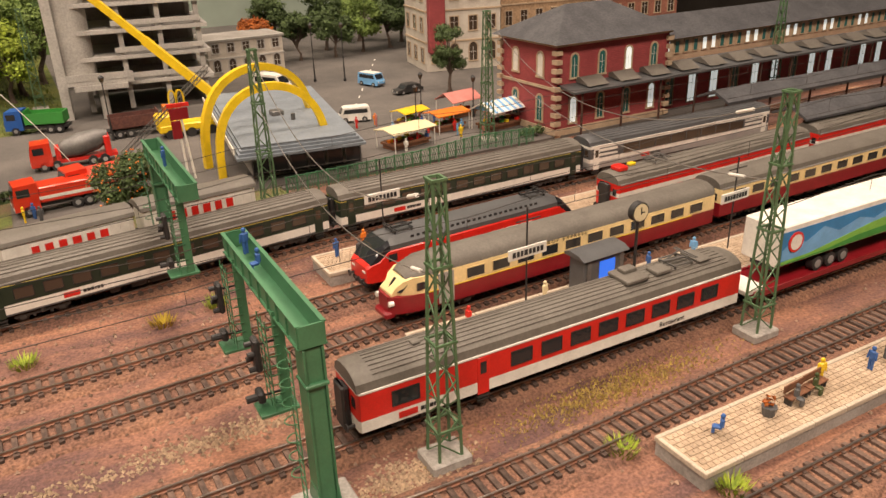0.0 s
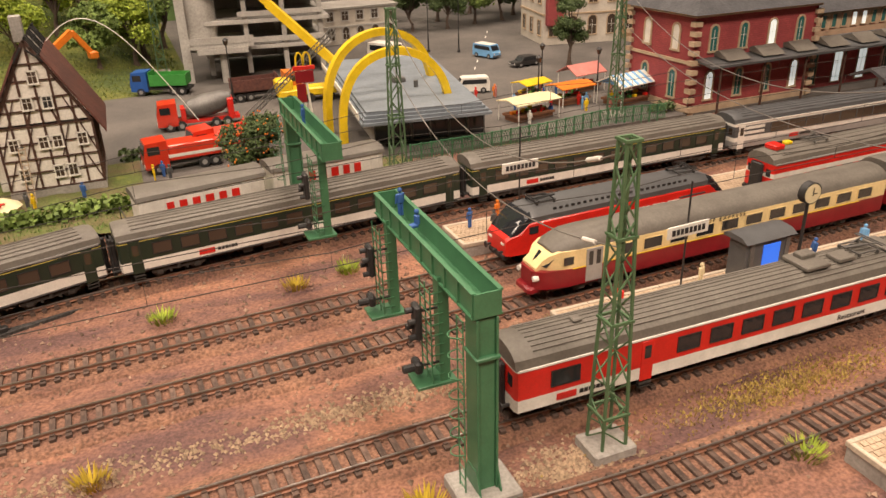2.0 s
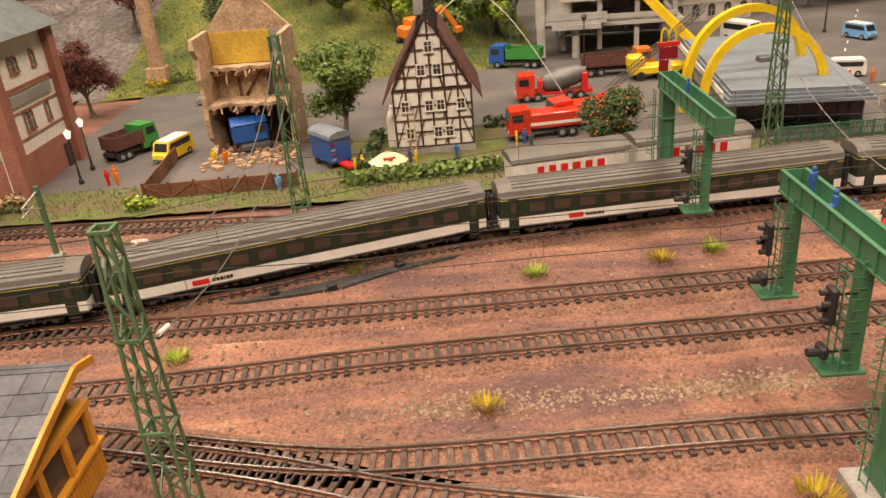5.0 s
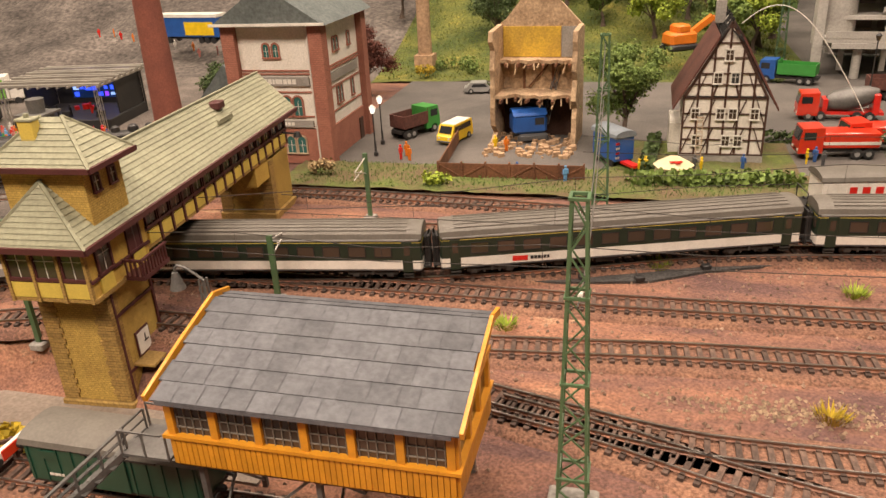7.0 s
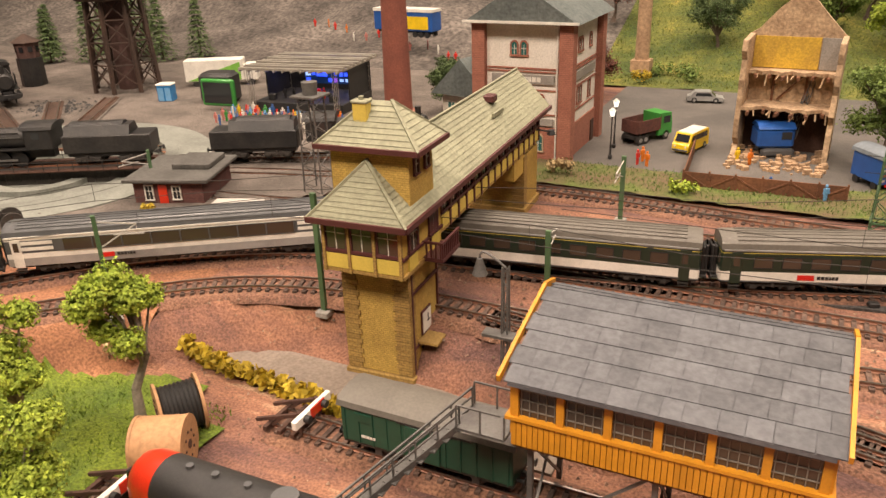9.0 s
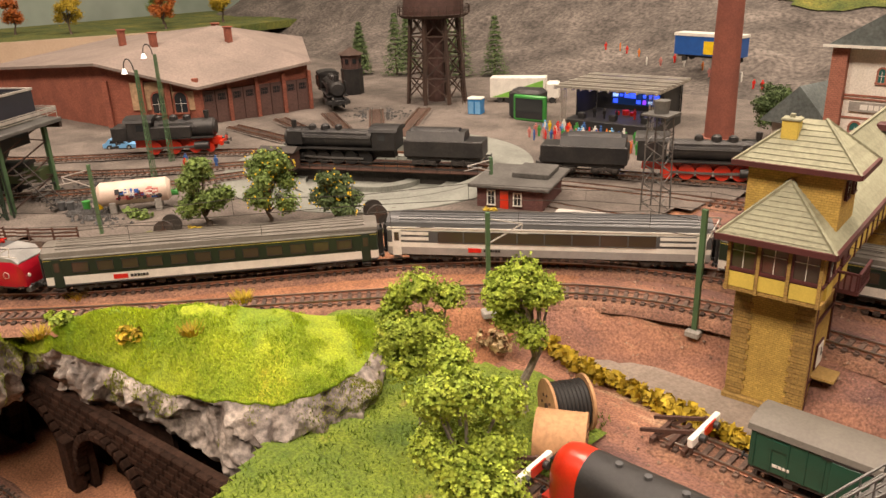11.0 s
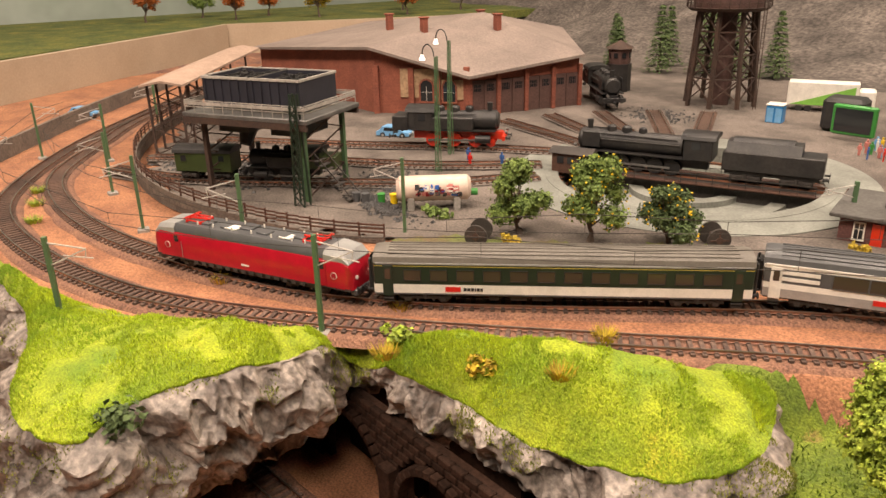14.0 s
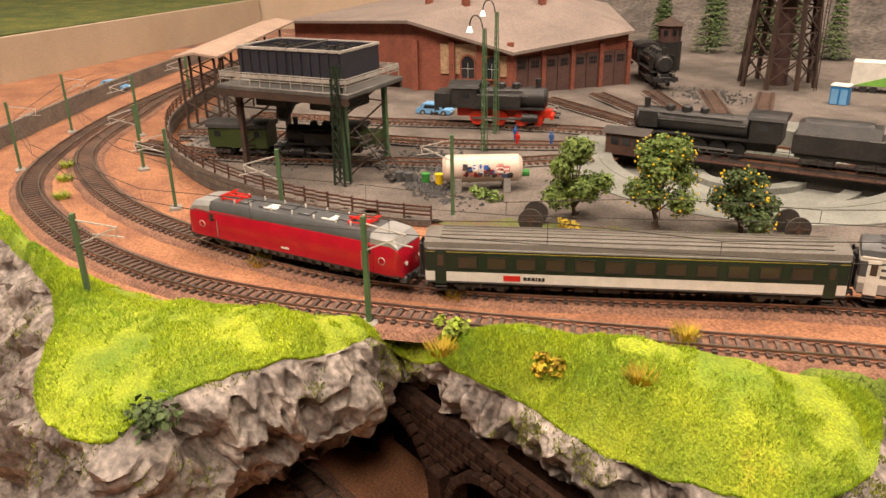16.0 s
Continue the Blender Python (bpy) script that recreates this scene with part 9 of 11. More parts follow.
win(ht, 0.018, 0.002, 0.014, 0, 0.008, 0.016, WHITE, GLASS)
win(ht, 0.05, 0.002, 0.014, 0, 0.008, 0.014, WHITE, GLASS)
part("door", B().box(0.034, 0.0018, 0.012, 0.010, 0.001, 0.022), FIRERED, ht)
wb = thing("concrete_basin", "low pale concrete box beside the track", "basin", pose(-0.852, 0.556, 0.0, 0, 0, 20))
part("wall", B().box(0, 0, 0.006, 0.05, 0.04, 0.016), CONCRETE, wb)
part("cover", B().box(0, 0, 0.0148, 0.054, 0.044, 0.003, bev=0.0006), CONCWHITE, wb)
yw = thing("retaining_wall", "weathered timber retaining wall with rail fence on top", "wall", kind="structure")
wl = spline([(-1.255, 0.190), (-1.31, 0.140), (-1.375, 0.094), (-1.46, 0.055), (-1.55, 0.038), (-1.66, 0.040), (-1.80, 0.075), (-1.95, 0.150), (-2.13, 0.27)], 0.0135)
WEATHER = material("weathered_boards", (0.17, 0.14, 0.115), (0.115, 0.095, 0.08), 0.9, grain=300, amount=0.45, bump=0.35, obrand=0.2)
for i, ((p, a), (q, _)) in enumerate(zip(wl, wl[1:])):
    hgt = 0.006 + 0.016 * smooth(0, 22, i)
    mid = (p + q) / 2
    for j in range(3):
        part("board", B().box(0, 0, (j + 0.5) * hgt / 3, 0.0134, 0.004 + 0.0006 * (j % 2), hgt / 3 * 0.9), WEATHER, yw, m=pose(mid.x, mid.y, 0.0, 0, 0, math.degrees(a)))
    if i % 2 == 0:
        part("fence_post", B().box(0, 0, hgt + 0.007, 0.0016, 0.0016, 0.016), TIMBER, yw, m=pose(p.x, p.y, 0, 0, 0, math.degrees(a)))
    for z in (0.005, 0.009, 0.013):
        part("fence_rail", B().beam((p.x, p.y, hgt + z), (q.x, q.y, hgt + z), 0.0009, 0.0018), TIMBER, yw)
tk = thing("painted_tank", "pale horizontal tank with colourful graffiti on stone cradles", "tank", pose(-1.311, 0.286, 0.006, 0, 0, 59))
part("vessel", B().cyl((-0.038, 0, 0.022), (0.038, 0, 0.022), 0.0145, seg=22).cyl((-0.042, 0, 0.022), (-0.038, 0, 0.022), 0.0105, 0.0145, 22).cyl((0.038, 0, 0.022), (0.042, 0, 0.022), 0.0145, 0.0105, 22), paint("pinkish_cream_tank", (0.66, 0.52, 0.43), 0.5), tk)
for x in (-0.026, 0.026):
    part("cradle", B().box(x, 0, 0.006, 0.008, 0.026, 0.016, bev=0.001), CONCRETE, tk)
rg2 = random.Random(8)
for k in range(60):
    x, a = rg2.uniform(-0.020, 0.030), radians(rg2.uniform(-20, 22))
    part("graffiti_patch", B().box(0, -0.01455, 0, rg2.uniform(0.002, 0.006), 0.0008, rg2.uniform(0.002, 0.006)), rg2.choice((BLUE, PINK, WHITE, WINE, BLACK, DARKGREY)), tk, m=Matrix.Translation((x, 0, 0.022)) @ Matrix.Rotation(-a, 4, "X"))
part("valve", B().cyl((0.042, 0, 0.016), (0.050, 0, 0.016), 0.004, seg=10), GREEN, tk)
for bx, by, mat in ((-1.375, 0.232, DARKGREY), (-1.362, 0.246, GREEN), (-1.352, 0.257, YELLOW), (-1.345, 0.268, DARKGREY), (-1.385, 0.225, DARKGREY)):
    bn = thing("barrel", "small coloured barrel or bin on the yard", "barrel", pose(bx, by, 0.005), "barrels and bins")
    part("drum", B().cyl((0, 0, 0), (0, 0, 0.010), 0.0042, 0.0046, 12), mat, bn)
    part("lid", B().cyl((0, 0, 0.010), (0, 0, 0.0112), 0.005, seg=12), mat, bn)
for wx, wy, rz in ((-1.045, 0.438, 60), (-1.19, 0.262, 40)):
    ws = thing("spare_wheelset", "dark spare wheelset lying by the road", "wheelset", pose(wx, wy, 0.003, 0, 0, rz), "spare wheelsets")
    for s in (-1, 1):
        wb_ = B().cyl((0, s * 0.010, 0.0115), (0, s * 0.0125, 0.0115), 0.0115, seg=24)
        part("wheel", wb_, UNDER, ws)
        part("hub", B().cyl((0, s * 0.0125, 0.0115), (0, s * 0.0135, 0.0115), 0.0035, seg=12), RUST, ws)
        part("spokes", B().box(0, s * 0.0128, 0.0115, 0.018, 0.0008, 0.0016).box(0, s * 0.0128, 0.0115, 0.0016, 0.0008, 0.018), RUST, ws)
    part("axle", B().cyl((0, -0.010, 0.0115), (0, 0.010, 0.0115), 0.0018), RUST, ws)


def yard_lamp(x, y, h):
    l = thing("yard_lamp", "tall green lattice yard lamp with hooked arm", "street lamp", pose(x, y, 0.004), "yard lamps")
    b = B()
    for dx in (-1, 1):
        for dy in (-1, 1):
            b.beam((dx * 0.0028, dy * 0.0028, 0), (dx * 0.0014, dy * 0.0014, h), 0.0009)
    for k in range(22):
        u = k / 22
        w = 0.0028 - 0.0014 * u
        s = 1 if k % 2 else -1
        b.beam((-s * w, -w, h * u), (s * w, -w, h * (u + 1 / 22)), 0.0006).beam((-w, -s * w, h * u), (-w, s * w, h * (u + 1 / 22)), 0.0006)
    part("lattice_post", b, MASTGREEN, l)
    arm, prev = B(), None
    for k in range(9):
        a = math.pi * k / 8
        p = (-0.014 + 0.014 * math.cos(a), -0.003, h + 0.014 * math.sin(a))
        if prev:
            arm.cyl(prev, p, 0.0008, seg=6)
        prev = p
    part("hook_arm", arm, BLACK, l)
    part("lamp_head", B().cyl((-0.028, -0.003, h), (-0.028, -0.003, h - 0.007), 0.0018, 0.0042, 12), LITGLOBE, l)
    return l


yard_lamp(-1.437, 0.374, 0.150)
yard_lamp(-1.502, 0.437, 0.160)
flt = thing("floodlight_tower", "grey lattice floodlight tower with round head", "tower", pose(-0.815, 0.66, 0.003))
b = B()
for dx in (-1, 1):
    for dy in (-1, 1):
        b.beam((dx * 0.012, dy * 0.012, 0), (dx * 0.010, dy * 0.010, 0.11), 0.0014)
for k in range(10):
    s = 1 if k % 2 else -1
    for f in (-1, 1):
        b.beam((-s * 0.0115, f * 0.0115, k * 0.011), (s * 0.0115, f * 0.0115, (k + 1) * 0.011), 0.0008)
        b.beam((f * 0.0115, -s * 0.0115, k * 0.011), (f * 0.0115, s * 0.0115, (k + 1) * 0.011), 0.0008)
part("lattice", b, STEELGREY, flt)
part("platform", B().box(0, 0, 0.111, 0.032, 0.032, 0.002), STEELGREY, flt)
part("light_head", B().cyl((0, 0, 0.112), (0, 0, 0.126), 0.008, 0.009, 12), STEELGREY, flt)
wlamp = thing("platform_lamp", "grey lattice lamp post with curved arm", "street lamp", pose(-0.488, 0.414, -0.036), "yard lamps")
for dx in (-0.0026, 0.0026):
    for dy in (-0.0026, 0.0026):
        part("leg", B().beam((dx, dy, 0.0), (dx * 0.7, dy * 0.7, 0.105), 0.0011), STEELGREY, wlamp)
for k in range(14):
    q = 1 if k % 2 else -1
    part("lacing", B().beam((-q * 0.0025, -0.0026, k * 0.0075), (q * 0.0025, -0.0024, (k + 1) * 0.0075), 0.0008), STEELGREY, wlamp)
part("platform", B().box(-0.004, -0.002, 0.052, 0.024, 0.010, 0.003, bev=0.0005), STEELGREY, wlamp)
ar, prev = B(), None
for k in range(8):
    a = math.pi * 0.62 * k / 7
    p = (-0.018 * math.sin(a), -0.004 * k / 7, 0.104 + 0.012 * math.sin(a * 1.3) - 0.008 * (k / 7) ** 3)
    if prev:
        ar.cyl(prev, p, 0.0009, seg=6)
    prev = p
part("arm", ar, STEELGREY, wlamp)
part("lamp_head", B().cyl((-0.0175, -0.004, 0.110), (-0.0175, -0.004, 0.098), 0.002, 0.0055, 12), STEELGREY, wlamp)


# ---- rock, grass mounds and tunnel mouth in front of the curve ----
def poly_at(pts, u):
    i = min(len(pts) - 2, max(0, int(u)))
    f = u - i
    p = [Vector(pts[max(0, min(len(pts) - 1, i + k))]) for k in (-1, 0, 1, 2)]
    return 0.5 * (2 * p[1] + (p[2] - p[0]) * f + (2 * p[0] - 5 * p[1] + 4 * p[2] - p[3]) * f * f + (3 * p[1] - p[0] - 3 * p[2] + p[3]) * f ** 3)


RIM = [(-0.872, 0.288, -0.012), (-0.842, 0.245, -0.012), (-0.830, 0.210, -0.018), (-0.842, 0.165, -0.024), (-0.899, 0.123, -0.022), (-0.948, 0.106, -0.018), (-0.985, 0.097, -0.014), (-1.020, 0.084, -0.013), (-1.052, 0.078, -0.016), (-1.090, 0.066, -0.022), (-1.082, 0.034, 0.006), (-1.066, -0.004, 0.013), (-1.068, -0.050, 0.014), (-1.062, -0.100, 0.013), (-1.048, -0.137, 0.006), (-1.120, -0.163, 0.004), (-1.232, -0.140, 0.006), (-1.340, -0.145, 0.003), (-1.620, -0.200, 0.002)]
BACK = [(-0.885, 0.296, -0.010), (-0.888, 0.274, -0.006), (-0.898, 0.250, -0.002), (-0.912, 0.232, -0.001), (-0.935, 0.207, -0.001), (-0.962, 0.178, -0.001), (-0.992, 0.148, -0.001), (-1.030, 0.118, -0.001), (-1.068, 0.093, -0.003), (-1.101, 0.070, -0.012), (-1.118, 0.040, -0.001), (-1.140, 0.010, -0.001), (-1.170, -0.018, -0.001), (-1.200, -0.045, -0.001), (-1.235, -0.070, -0.001), (-1.265, -0.088, -0.001), (-1.295, -0.105, -0.001), (-1.390, -0.136, -0.001), (-1.640, -0.175, -0.001)]
LIP = [(-0.866, 0.284, -0.035), (-0.832, 0.242, -0.040), (-0.812, 0.205, -0.050), (-0.812, 0.110, -0.120), (-0.868, 0.130, -0.086), (-0.933, 0.133, -0.075), (-0.979, 0.121, -0.070), (-1.017, 0.110, -0.068), (-1.075, 0.100, -0.068), (-1.112, 0.086, -0.066), (-1.103, 0.055, -0.070), (-1.096, 0.025, -0.080), (-1.102, 0.000, -0.090), (-1.121, -0.042, -0.110), (-1.112, -0.110, -0.141), (-1.140, -0.200, -0.142), (-1.250, -0.225, -0.142), (-1.380, -0.235, -0.142), (-1.630, -0.250, -0.142)]
SWELL = [0.0, 0.006, 0.014, 0.024, 0.034, 0.034, 0.030, 0.022, 0.010, 0.0, 0.010, 0.016, 0.018, 0.020, 0.020, 0.018, 0.016, 0.014, 0.012]
BULGE = [0.004, 0.006, 0.010, 0.012, 0.014, 0.014, 0.012, 0.010, 0.006, 0.006, 0.014, 0.026, 0.030, 0.034, 0.026, 0.016, 0.014, 0.014, 0.014]
END = len(RIM) - 1


def along(values, u):
    i = min(END - 1, int(u))
    return values[i] + (values[i + 1] - values[i]) * (u - i)


def mound_point(u, s):
    a, b = poly_at(BACK, u), poly_at(RIM, u)
    p = a.lerp(b, s)
    edge = min(1, s * 4)
    p.z += along(SWELL, u) * math.sin(math.pi * min(1, s * 1.02) ** 0.8) ** 0.75 + (0.0060 * noise.noise(p * 24) + 0.0028 * noise.noise(p * 60) + 0.0012 * noise.noise(p * 160)) * edge
    return p


NU, NS, NV = 620, 34, 84
rows = [[mound_point(END * i / NU, j / NS) for i in range(NU + 1)] for j in range(NS + 1)]
solo("grass_mound", B().sheet(rows), GRASS, "bright green flock grass over rounded rock mounds", "grass bank", kind="structure", smooth=180)
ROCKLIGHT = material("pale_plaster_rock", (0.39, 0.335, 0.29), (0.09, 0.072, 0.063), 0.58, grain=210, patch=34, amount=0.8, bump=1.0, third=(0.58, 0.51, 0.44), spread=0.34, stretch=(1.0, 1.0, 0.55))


def crag(q, k):
    """Sharp folds: thin creases between smooth faces."""
    return 1 - 2 * abs(noise.noise(Vector((q.x * k, q.y * k, q.z * k * 0.62 + 0.35 * noise.noise(q * k * 0.5)))))


def cliff_point(u, v):
    a, b = mound_point(u, 1.0), poly_at(LIP, u)
    t = poly_at(RIM, min(END, u + 0.05)) - poly_at(RIM, max(0, u - 0.05))
    out = Vector((-t.y, t.x, 0)).normalized()
    q = a.lerp(b, v)
    deep = min(1.0, (a.z - b.z) / 0.06)
    fade = smooth(0, 0.06, v)
    ledge = noise.noise(Vector((q.x * 14, q.y * 14, q.z * 40)))
    off = along(BULGE, u) * math.sin(math.pi * min(1, v * 1.15)) ** 0.8
    off += deep * fade * (0.011 * noise.noise(q * 19) + 0.014 * (crag(q, 26) - 0.5) + 0.009 * (crag(q + Vector((5, 3, 1)), 58) - 0.5) + 0.004 * (crag(q, 130) - 0.5) + 0.005 * ledge)
    q += out * off
    q.z += deep * fade * (0.005 * noise.noise(q * 45) + 0.003 * noise.noise(q * 110))
    return q


pts = {(i, j): cliff_point(END * i / NU, j / NV) for i in range(NU + 1) for j in range(NV + 1)}
cl = B().sheet([[pts[i, j] for i in range(NU + 1)] for j in range(NV + 1)])
lip = [pts[i, NV] for i in range(NU + 1) if 3.0 < END * i / NU < 14.0]
cl.sheet([[p + Vector((-0.006, 0.009, 0.006)) * k + Vector((-0.10, 0.12, 0.004)) * (k > 2) * (k - 2) / 3 for p in lip] for k in range(6)])
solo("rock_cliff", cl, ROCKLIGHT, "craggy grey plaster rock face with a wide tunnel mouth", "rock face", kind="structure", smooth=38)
solo("lower_ground", B().box(-1.2, 0.0, -0.145, 1.6, 1.1, 0.01), REDEARTH, "reddish earth on the lower level of the layout", "ground", kind="structure")
track("lower track running into the tunnel mouth", [(-0.70, 0.035), (-0.88, 0.028), (-1.02, 0.018), (-1.14, 0.0), (-1.30, -0.03), (-1.46, -0.075)], z=-0.139)
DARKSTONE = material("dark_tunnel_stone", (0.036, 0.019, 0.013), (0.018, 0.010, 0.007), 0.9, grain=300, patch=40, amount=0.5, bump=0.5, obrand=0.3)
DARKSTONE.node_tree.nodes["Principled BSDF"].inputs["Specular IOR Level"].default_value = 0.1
ar = thing("tunnel_arcade", "dark stone arcade wall inside the tunnel mouth", "wall", kind="structure")
a0, a1 = Vector((-1.215, 0.052, 0)), Vector((-0.815, 0.096, 0))
ln, an_ = (a1 - a0).length, math.degrees(math.atan2(a1.y - a0.y, a1.x - a0.x))
ARCH, RAD, SPRING = (0.120, 0.236), 0.046, -0.116
STONEMESH = B().box(0, 0, 0, 0.0130, 0.006, 0.0063, bev=0.0008).mesh("stone", 0)
ARCHMESH = B().box(0, -0.002, RAD + 0.003, 0.0078, 0.010, 0.007, bev=0.0008).mesh("arch_stone", 0)
AM = pose(a0.x, a0.y, 0, 0, 0, an_)
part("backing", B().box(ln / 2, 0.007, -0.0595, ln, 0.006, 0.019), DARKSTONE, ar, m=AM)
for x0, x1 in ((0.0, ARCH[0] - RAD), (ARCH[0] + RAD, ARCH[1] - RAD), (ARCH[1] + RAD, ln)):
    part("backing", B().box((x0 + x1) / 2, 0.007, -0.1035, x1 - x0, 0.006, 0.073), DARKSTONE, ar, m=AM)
# Unseen wall and slab, added to keep light out behind the arcade.
solo("tunnel_wall", B().box(-1.27, 0.34, -0.08, 0.56, 0.02, 0.14), DARKSTONE, "added dark wall blocking light behind the tunnel arcade", "wall", kind="structure")
solo("tunnel_roof", B().box(-1.095, 0.25, -0.030, 0.29, 0.17, 0.006), DARKSTONE, "added dark slab blocking light above the tunnel arcade", "ceiling", kind="structure")
for r in range(13):
    for k in range(30):
        x, z = (k + 0.5 * (r % 2)) * 0.0138 + 0.007, -0.136 + r * 0.007
        clear = min(math.hypot(x - c, max(0.0, z - SPRING)) for c in ARCH)
        if x > ln - 0.006 or clear < RAD + 0.006:
            continue
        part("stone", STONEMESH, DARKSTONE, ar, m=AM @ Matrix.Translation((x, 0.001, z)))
for c in ARCH:
    for k in range(19):
        th = math.pi * k / 18
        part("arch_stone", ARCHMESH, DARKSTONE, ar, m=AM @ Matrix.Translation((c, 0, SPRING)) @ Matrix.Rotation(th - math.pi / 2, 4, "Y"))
    # added dark plate stands in for the unlit depth of the arch
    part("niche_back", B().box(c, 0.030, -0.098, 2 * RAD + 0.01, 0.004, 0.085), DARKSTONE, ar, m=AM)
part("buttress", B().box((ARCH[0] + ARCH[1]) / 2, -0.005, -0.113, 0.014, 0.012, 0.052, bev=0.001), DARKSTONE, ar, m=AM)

# ---- hills, neighbouring board and painted backdrop ----
MEADOW = material("hill_meadow", (0.16, 0.165, 0.03), (0.065, 0.095, 0.02), 0.95, grain=220, patch=12, amount=0.7, bump=0.5, third=(0.32, 0.26, 0.05))


def hill(x, y):
    rocky = smooth(-0.62, -0.85, x)
    z = rocky * (0.30 * smooth(1.32, 2.35, y) + 0.035 * noise.noise((x * 3, y * 3, 1)) * smooth(1.34, 1.6, y) + 0.018 * noise.noise((x * 11, y * 11, 2)) * smooth(1.34, 1.5, y))
    z += (1 - rocky) * (1 - smooth(-0.15, 0.02, x)) * (0.24 * smooth(1.32, 2.2, y) + 0.006 * noise.noise((x * 9, y * 9, 3)))
    return z + 0.001


solo("quarry_hill", grid(-3.4, -0.70, 1.34, 2.62, 0.02, hill), material("quarry_gravel", (0.185, 0.158, 0.138), (0.075, 0.064, 0.056), 0.95, grain=110, patch=9, amount=0.75, bump=0.9, third=(0.33, 0.30, 0.26), spread=0.3), "grey rocky quarry slope with gravel paths", "hill", kind="structure", smooth=180)
solo("meadow_hill", grid(-0.70, 0.06, 1.34, 2.62, 0.02, hill), MEADOW, "green and ochre meadow slope behind the houses", "hill", kind="structure", smooth=180)
solo("town_ground", B().box(0.9, 2.1, -0.004, 1.68, 1.2, 0.01), ASPHALT, "grey ground of the far streets", "ground", kind="structure")
for k, (gx, gy, gr) in enumerate(((-0.95, 1.95, 0.28), (-1.75, 2.1, 0.25), (-2.3, 1.9, 0.2))):
    solo("hill_meadow_patch", grid(gx - gr, gx + gr, gy - gr * 0.45, gy + gr * 0.45, 0.02, lambda x, y: hill(x, y) + 0.004, lambda x, y: ((x - gx) / gr) ** 2 + ((y - gy) / (gr * 0.45)) ** 2 + 0.4 * noise.noise((x * 8, y * 8, 4)) > 0.9), MEADOW, "patch of green meadow on the quarry hill", "meadow", kind="structure", smooth=180)
FASCIA = material("tan_fascia_board", (0.46, 0.36, 0.26), (0.40, 0.31, 0.22), 0.7, grain=200, patch=5, amount=0.12, bump=0.05)
fb_ = thing("fascia_board", "plain tan board edge of the neighbouring layout", "board", kind="structure")
f0, f1, f2 = Vector((-2.42, -0.12, 0)), Vector((-3.0, 0.60, 0)), Vector((-2.72, 1.30, 0))
for p, q in ((f0, f1), (f1, f2)):
    d = q - p
    part("panel", B().box(d.length / 2, -0.01 if p is f0 else 0.01, 0.035, d.length, 0.02, 0.10), FASCIA, fb_, m=pose(p.x, p.y, 0, 0, 0, math.degrees(math.atan2(d.y, d.x))))
solo("neighbour_board", B().prism([(-2.45, -0.13), (-3.01, 0.60), (-2.73, 1.31), (-2.8, 1.9), (-3.6, 1.9), (-3.6, -0.13)], 0.06, 0.084), MEADOW, "raised meadow of the neighbouring layout", "meadow", kind="structure")
solo("west_ground", B().prism([(-3.6, -0.6), (-2.65, -0.6), (-2.65, 1.3), (-3.6, 1.3)], -0.02, -0.003), EARTH, "brown ground continuing behind the curve", "ground", kind="structure")
WOODS = material("painted_woods", (0.10, 0.17, 0.045), (0.035, 0.065, 0.025), 0.9, grain=9, patch=3.5, amount=0.55, bump=0, third=(0.22, 0.30, 0.07), spread=0.35)
HAZE = material("painted_hazy_hills", (0.34, 0.38, 0.34), (0.22, 0.28, 0.22), 0.9, grain=5, patch=2, amount=0.3, bump=0, third=(0.42, 0.44, 0.42), spread=0.4)
solo("backdrop", B().sheet([[(-3.7 + 0.1 * i, 2.64 + 0.0 * i, z) for i in range(34)] for z in (-0.1, 0.5, 1.2)]), HAZE, "printed backdrop of hazy wooded hills", "backdrop", kind="structure")
solo("backdrop", B().sheet([[(-0.75 + 0.1 * i, 2.20 - 0.3 * smooth(6, 9, i) * 0, z) for i in range(10)] for z in (-0.1, 0.5, 1.2)]), WOODS, "printed backdrop of green woods", "backdrop", kind="structure")
solo("backdrop", B().sheet([[(0.10 + 0.1 * i, 2.45, z) for i in range(17)] for z in (-0.1, 0.5, 1.2)]), HAZE, "printed backdrop of a distant town", "backdrop", kind="structure")
solo("backdrop", B().sheet([[(-3.66, -0.7 + 0.2 * i, z) for i in range(18)] for z in (-0.1, 0.5, 1.2)]), HAZE, "printed backdrop of hazy wooded hills", "backdrop", kind="structure")
solo("path", B().prism([(-0.766, 0.372), (-0.706, 0.366), (-0.66, 0.361), (-0.597, 0.352), (-0.50, 0.345), (-0.43, 0.345), (-0.43, 0.37), (-0.50, 0.398), (-0.60, 0.410), (-0.66, 0.408), (-0.70, 0.396), (-0.755, 0.384)], -0.046, -0.0362), material("worn_grey_path", (0.26, 0.215, 0.175), (0.20, 0.16, 0.13), 0.9, patch=18), "worn grey-brown path round the signal box", "path", kind="structure")
SLOPEGRASS = material("dull_green_slope", (0.19, 0.25, 0.022), (0.085, 0.14, 0.016), 0.95, grain=500, patch=22, amount=0.65, bump=1.0, third=(0.27, 0.20, 0.06), spread=0.3)
solo("lawn", grid(-0.90, -0.655, -0.10, 0.335, 0.005, lambda x, y: ground_z(x, y) + 0.002 + 0.004 * abs(noise.noise((x * 25, y * 25, 9))), lambda x, y: inside(PIT, x, y) or y > 0.335 - 0.4 * max(0, -0.74 - x) or (x > -0.70 and y > 0.30)), SLOPEGRASS, "green grassy slope with trees", "lawn", kind="structure", smooth=180)
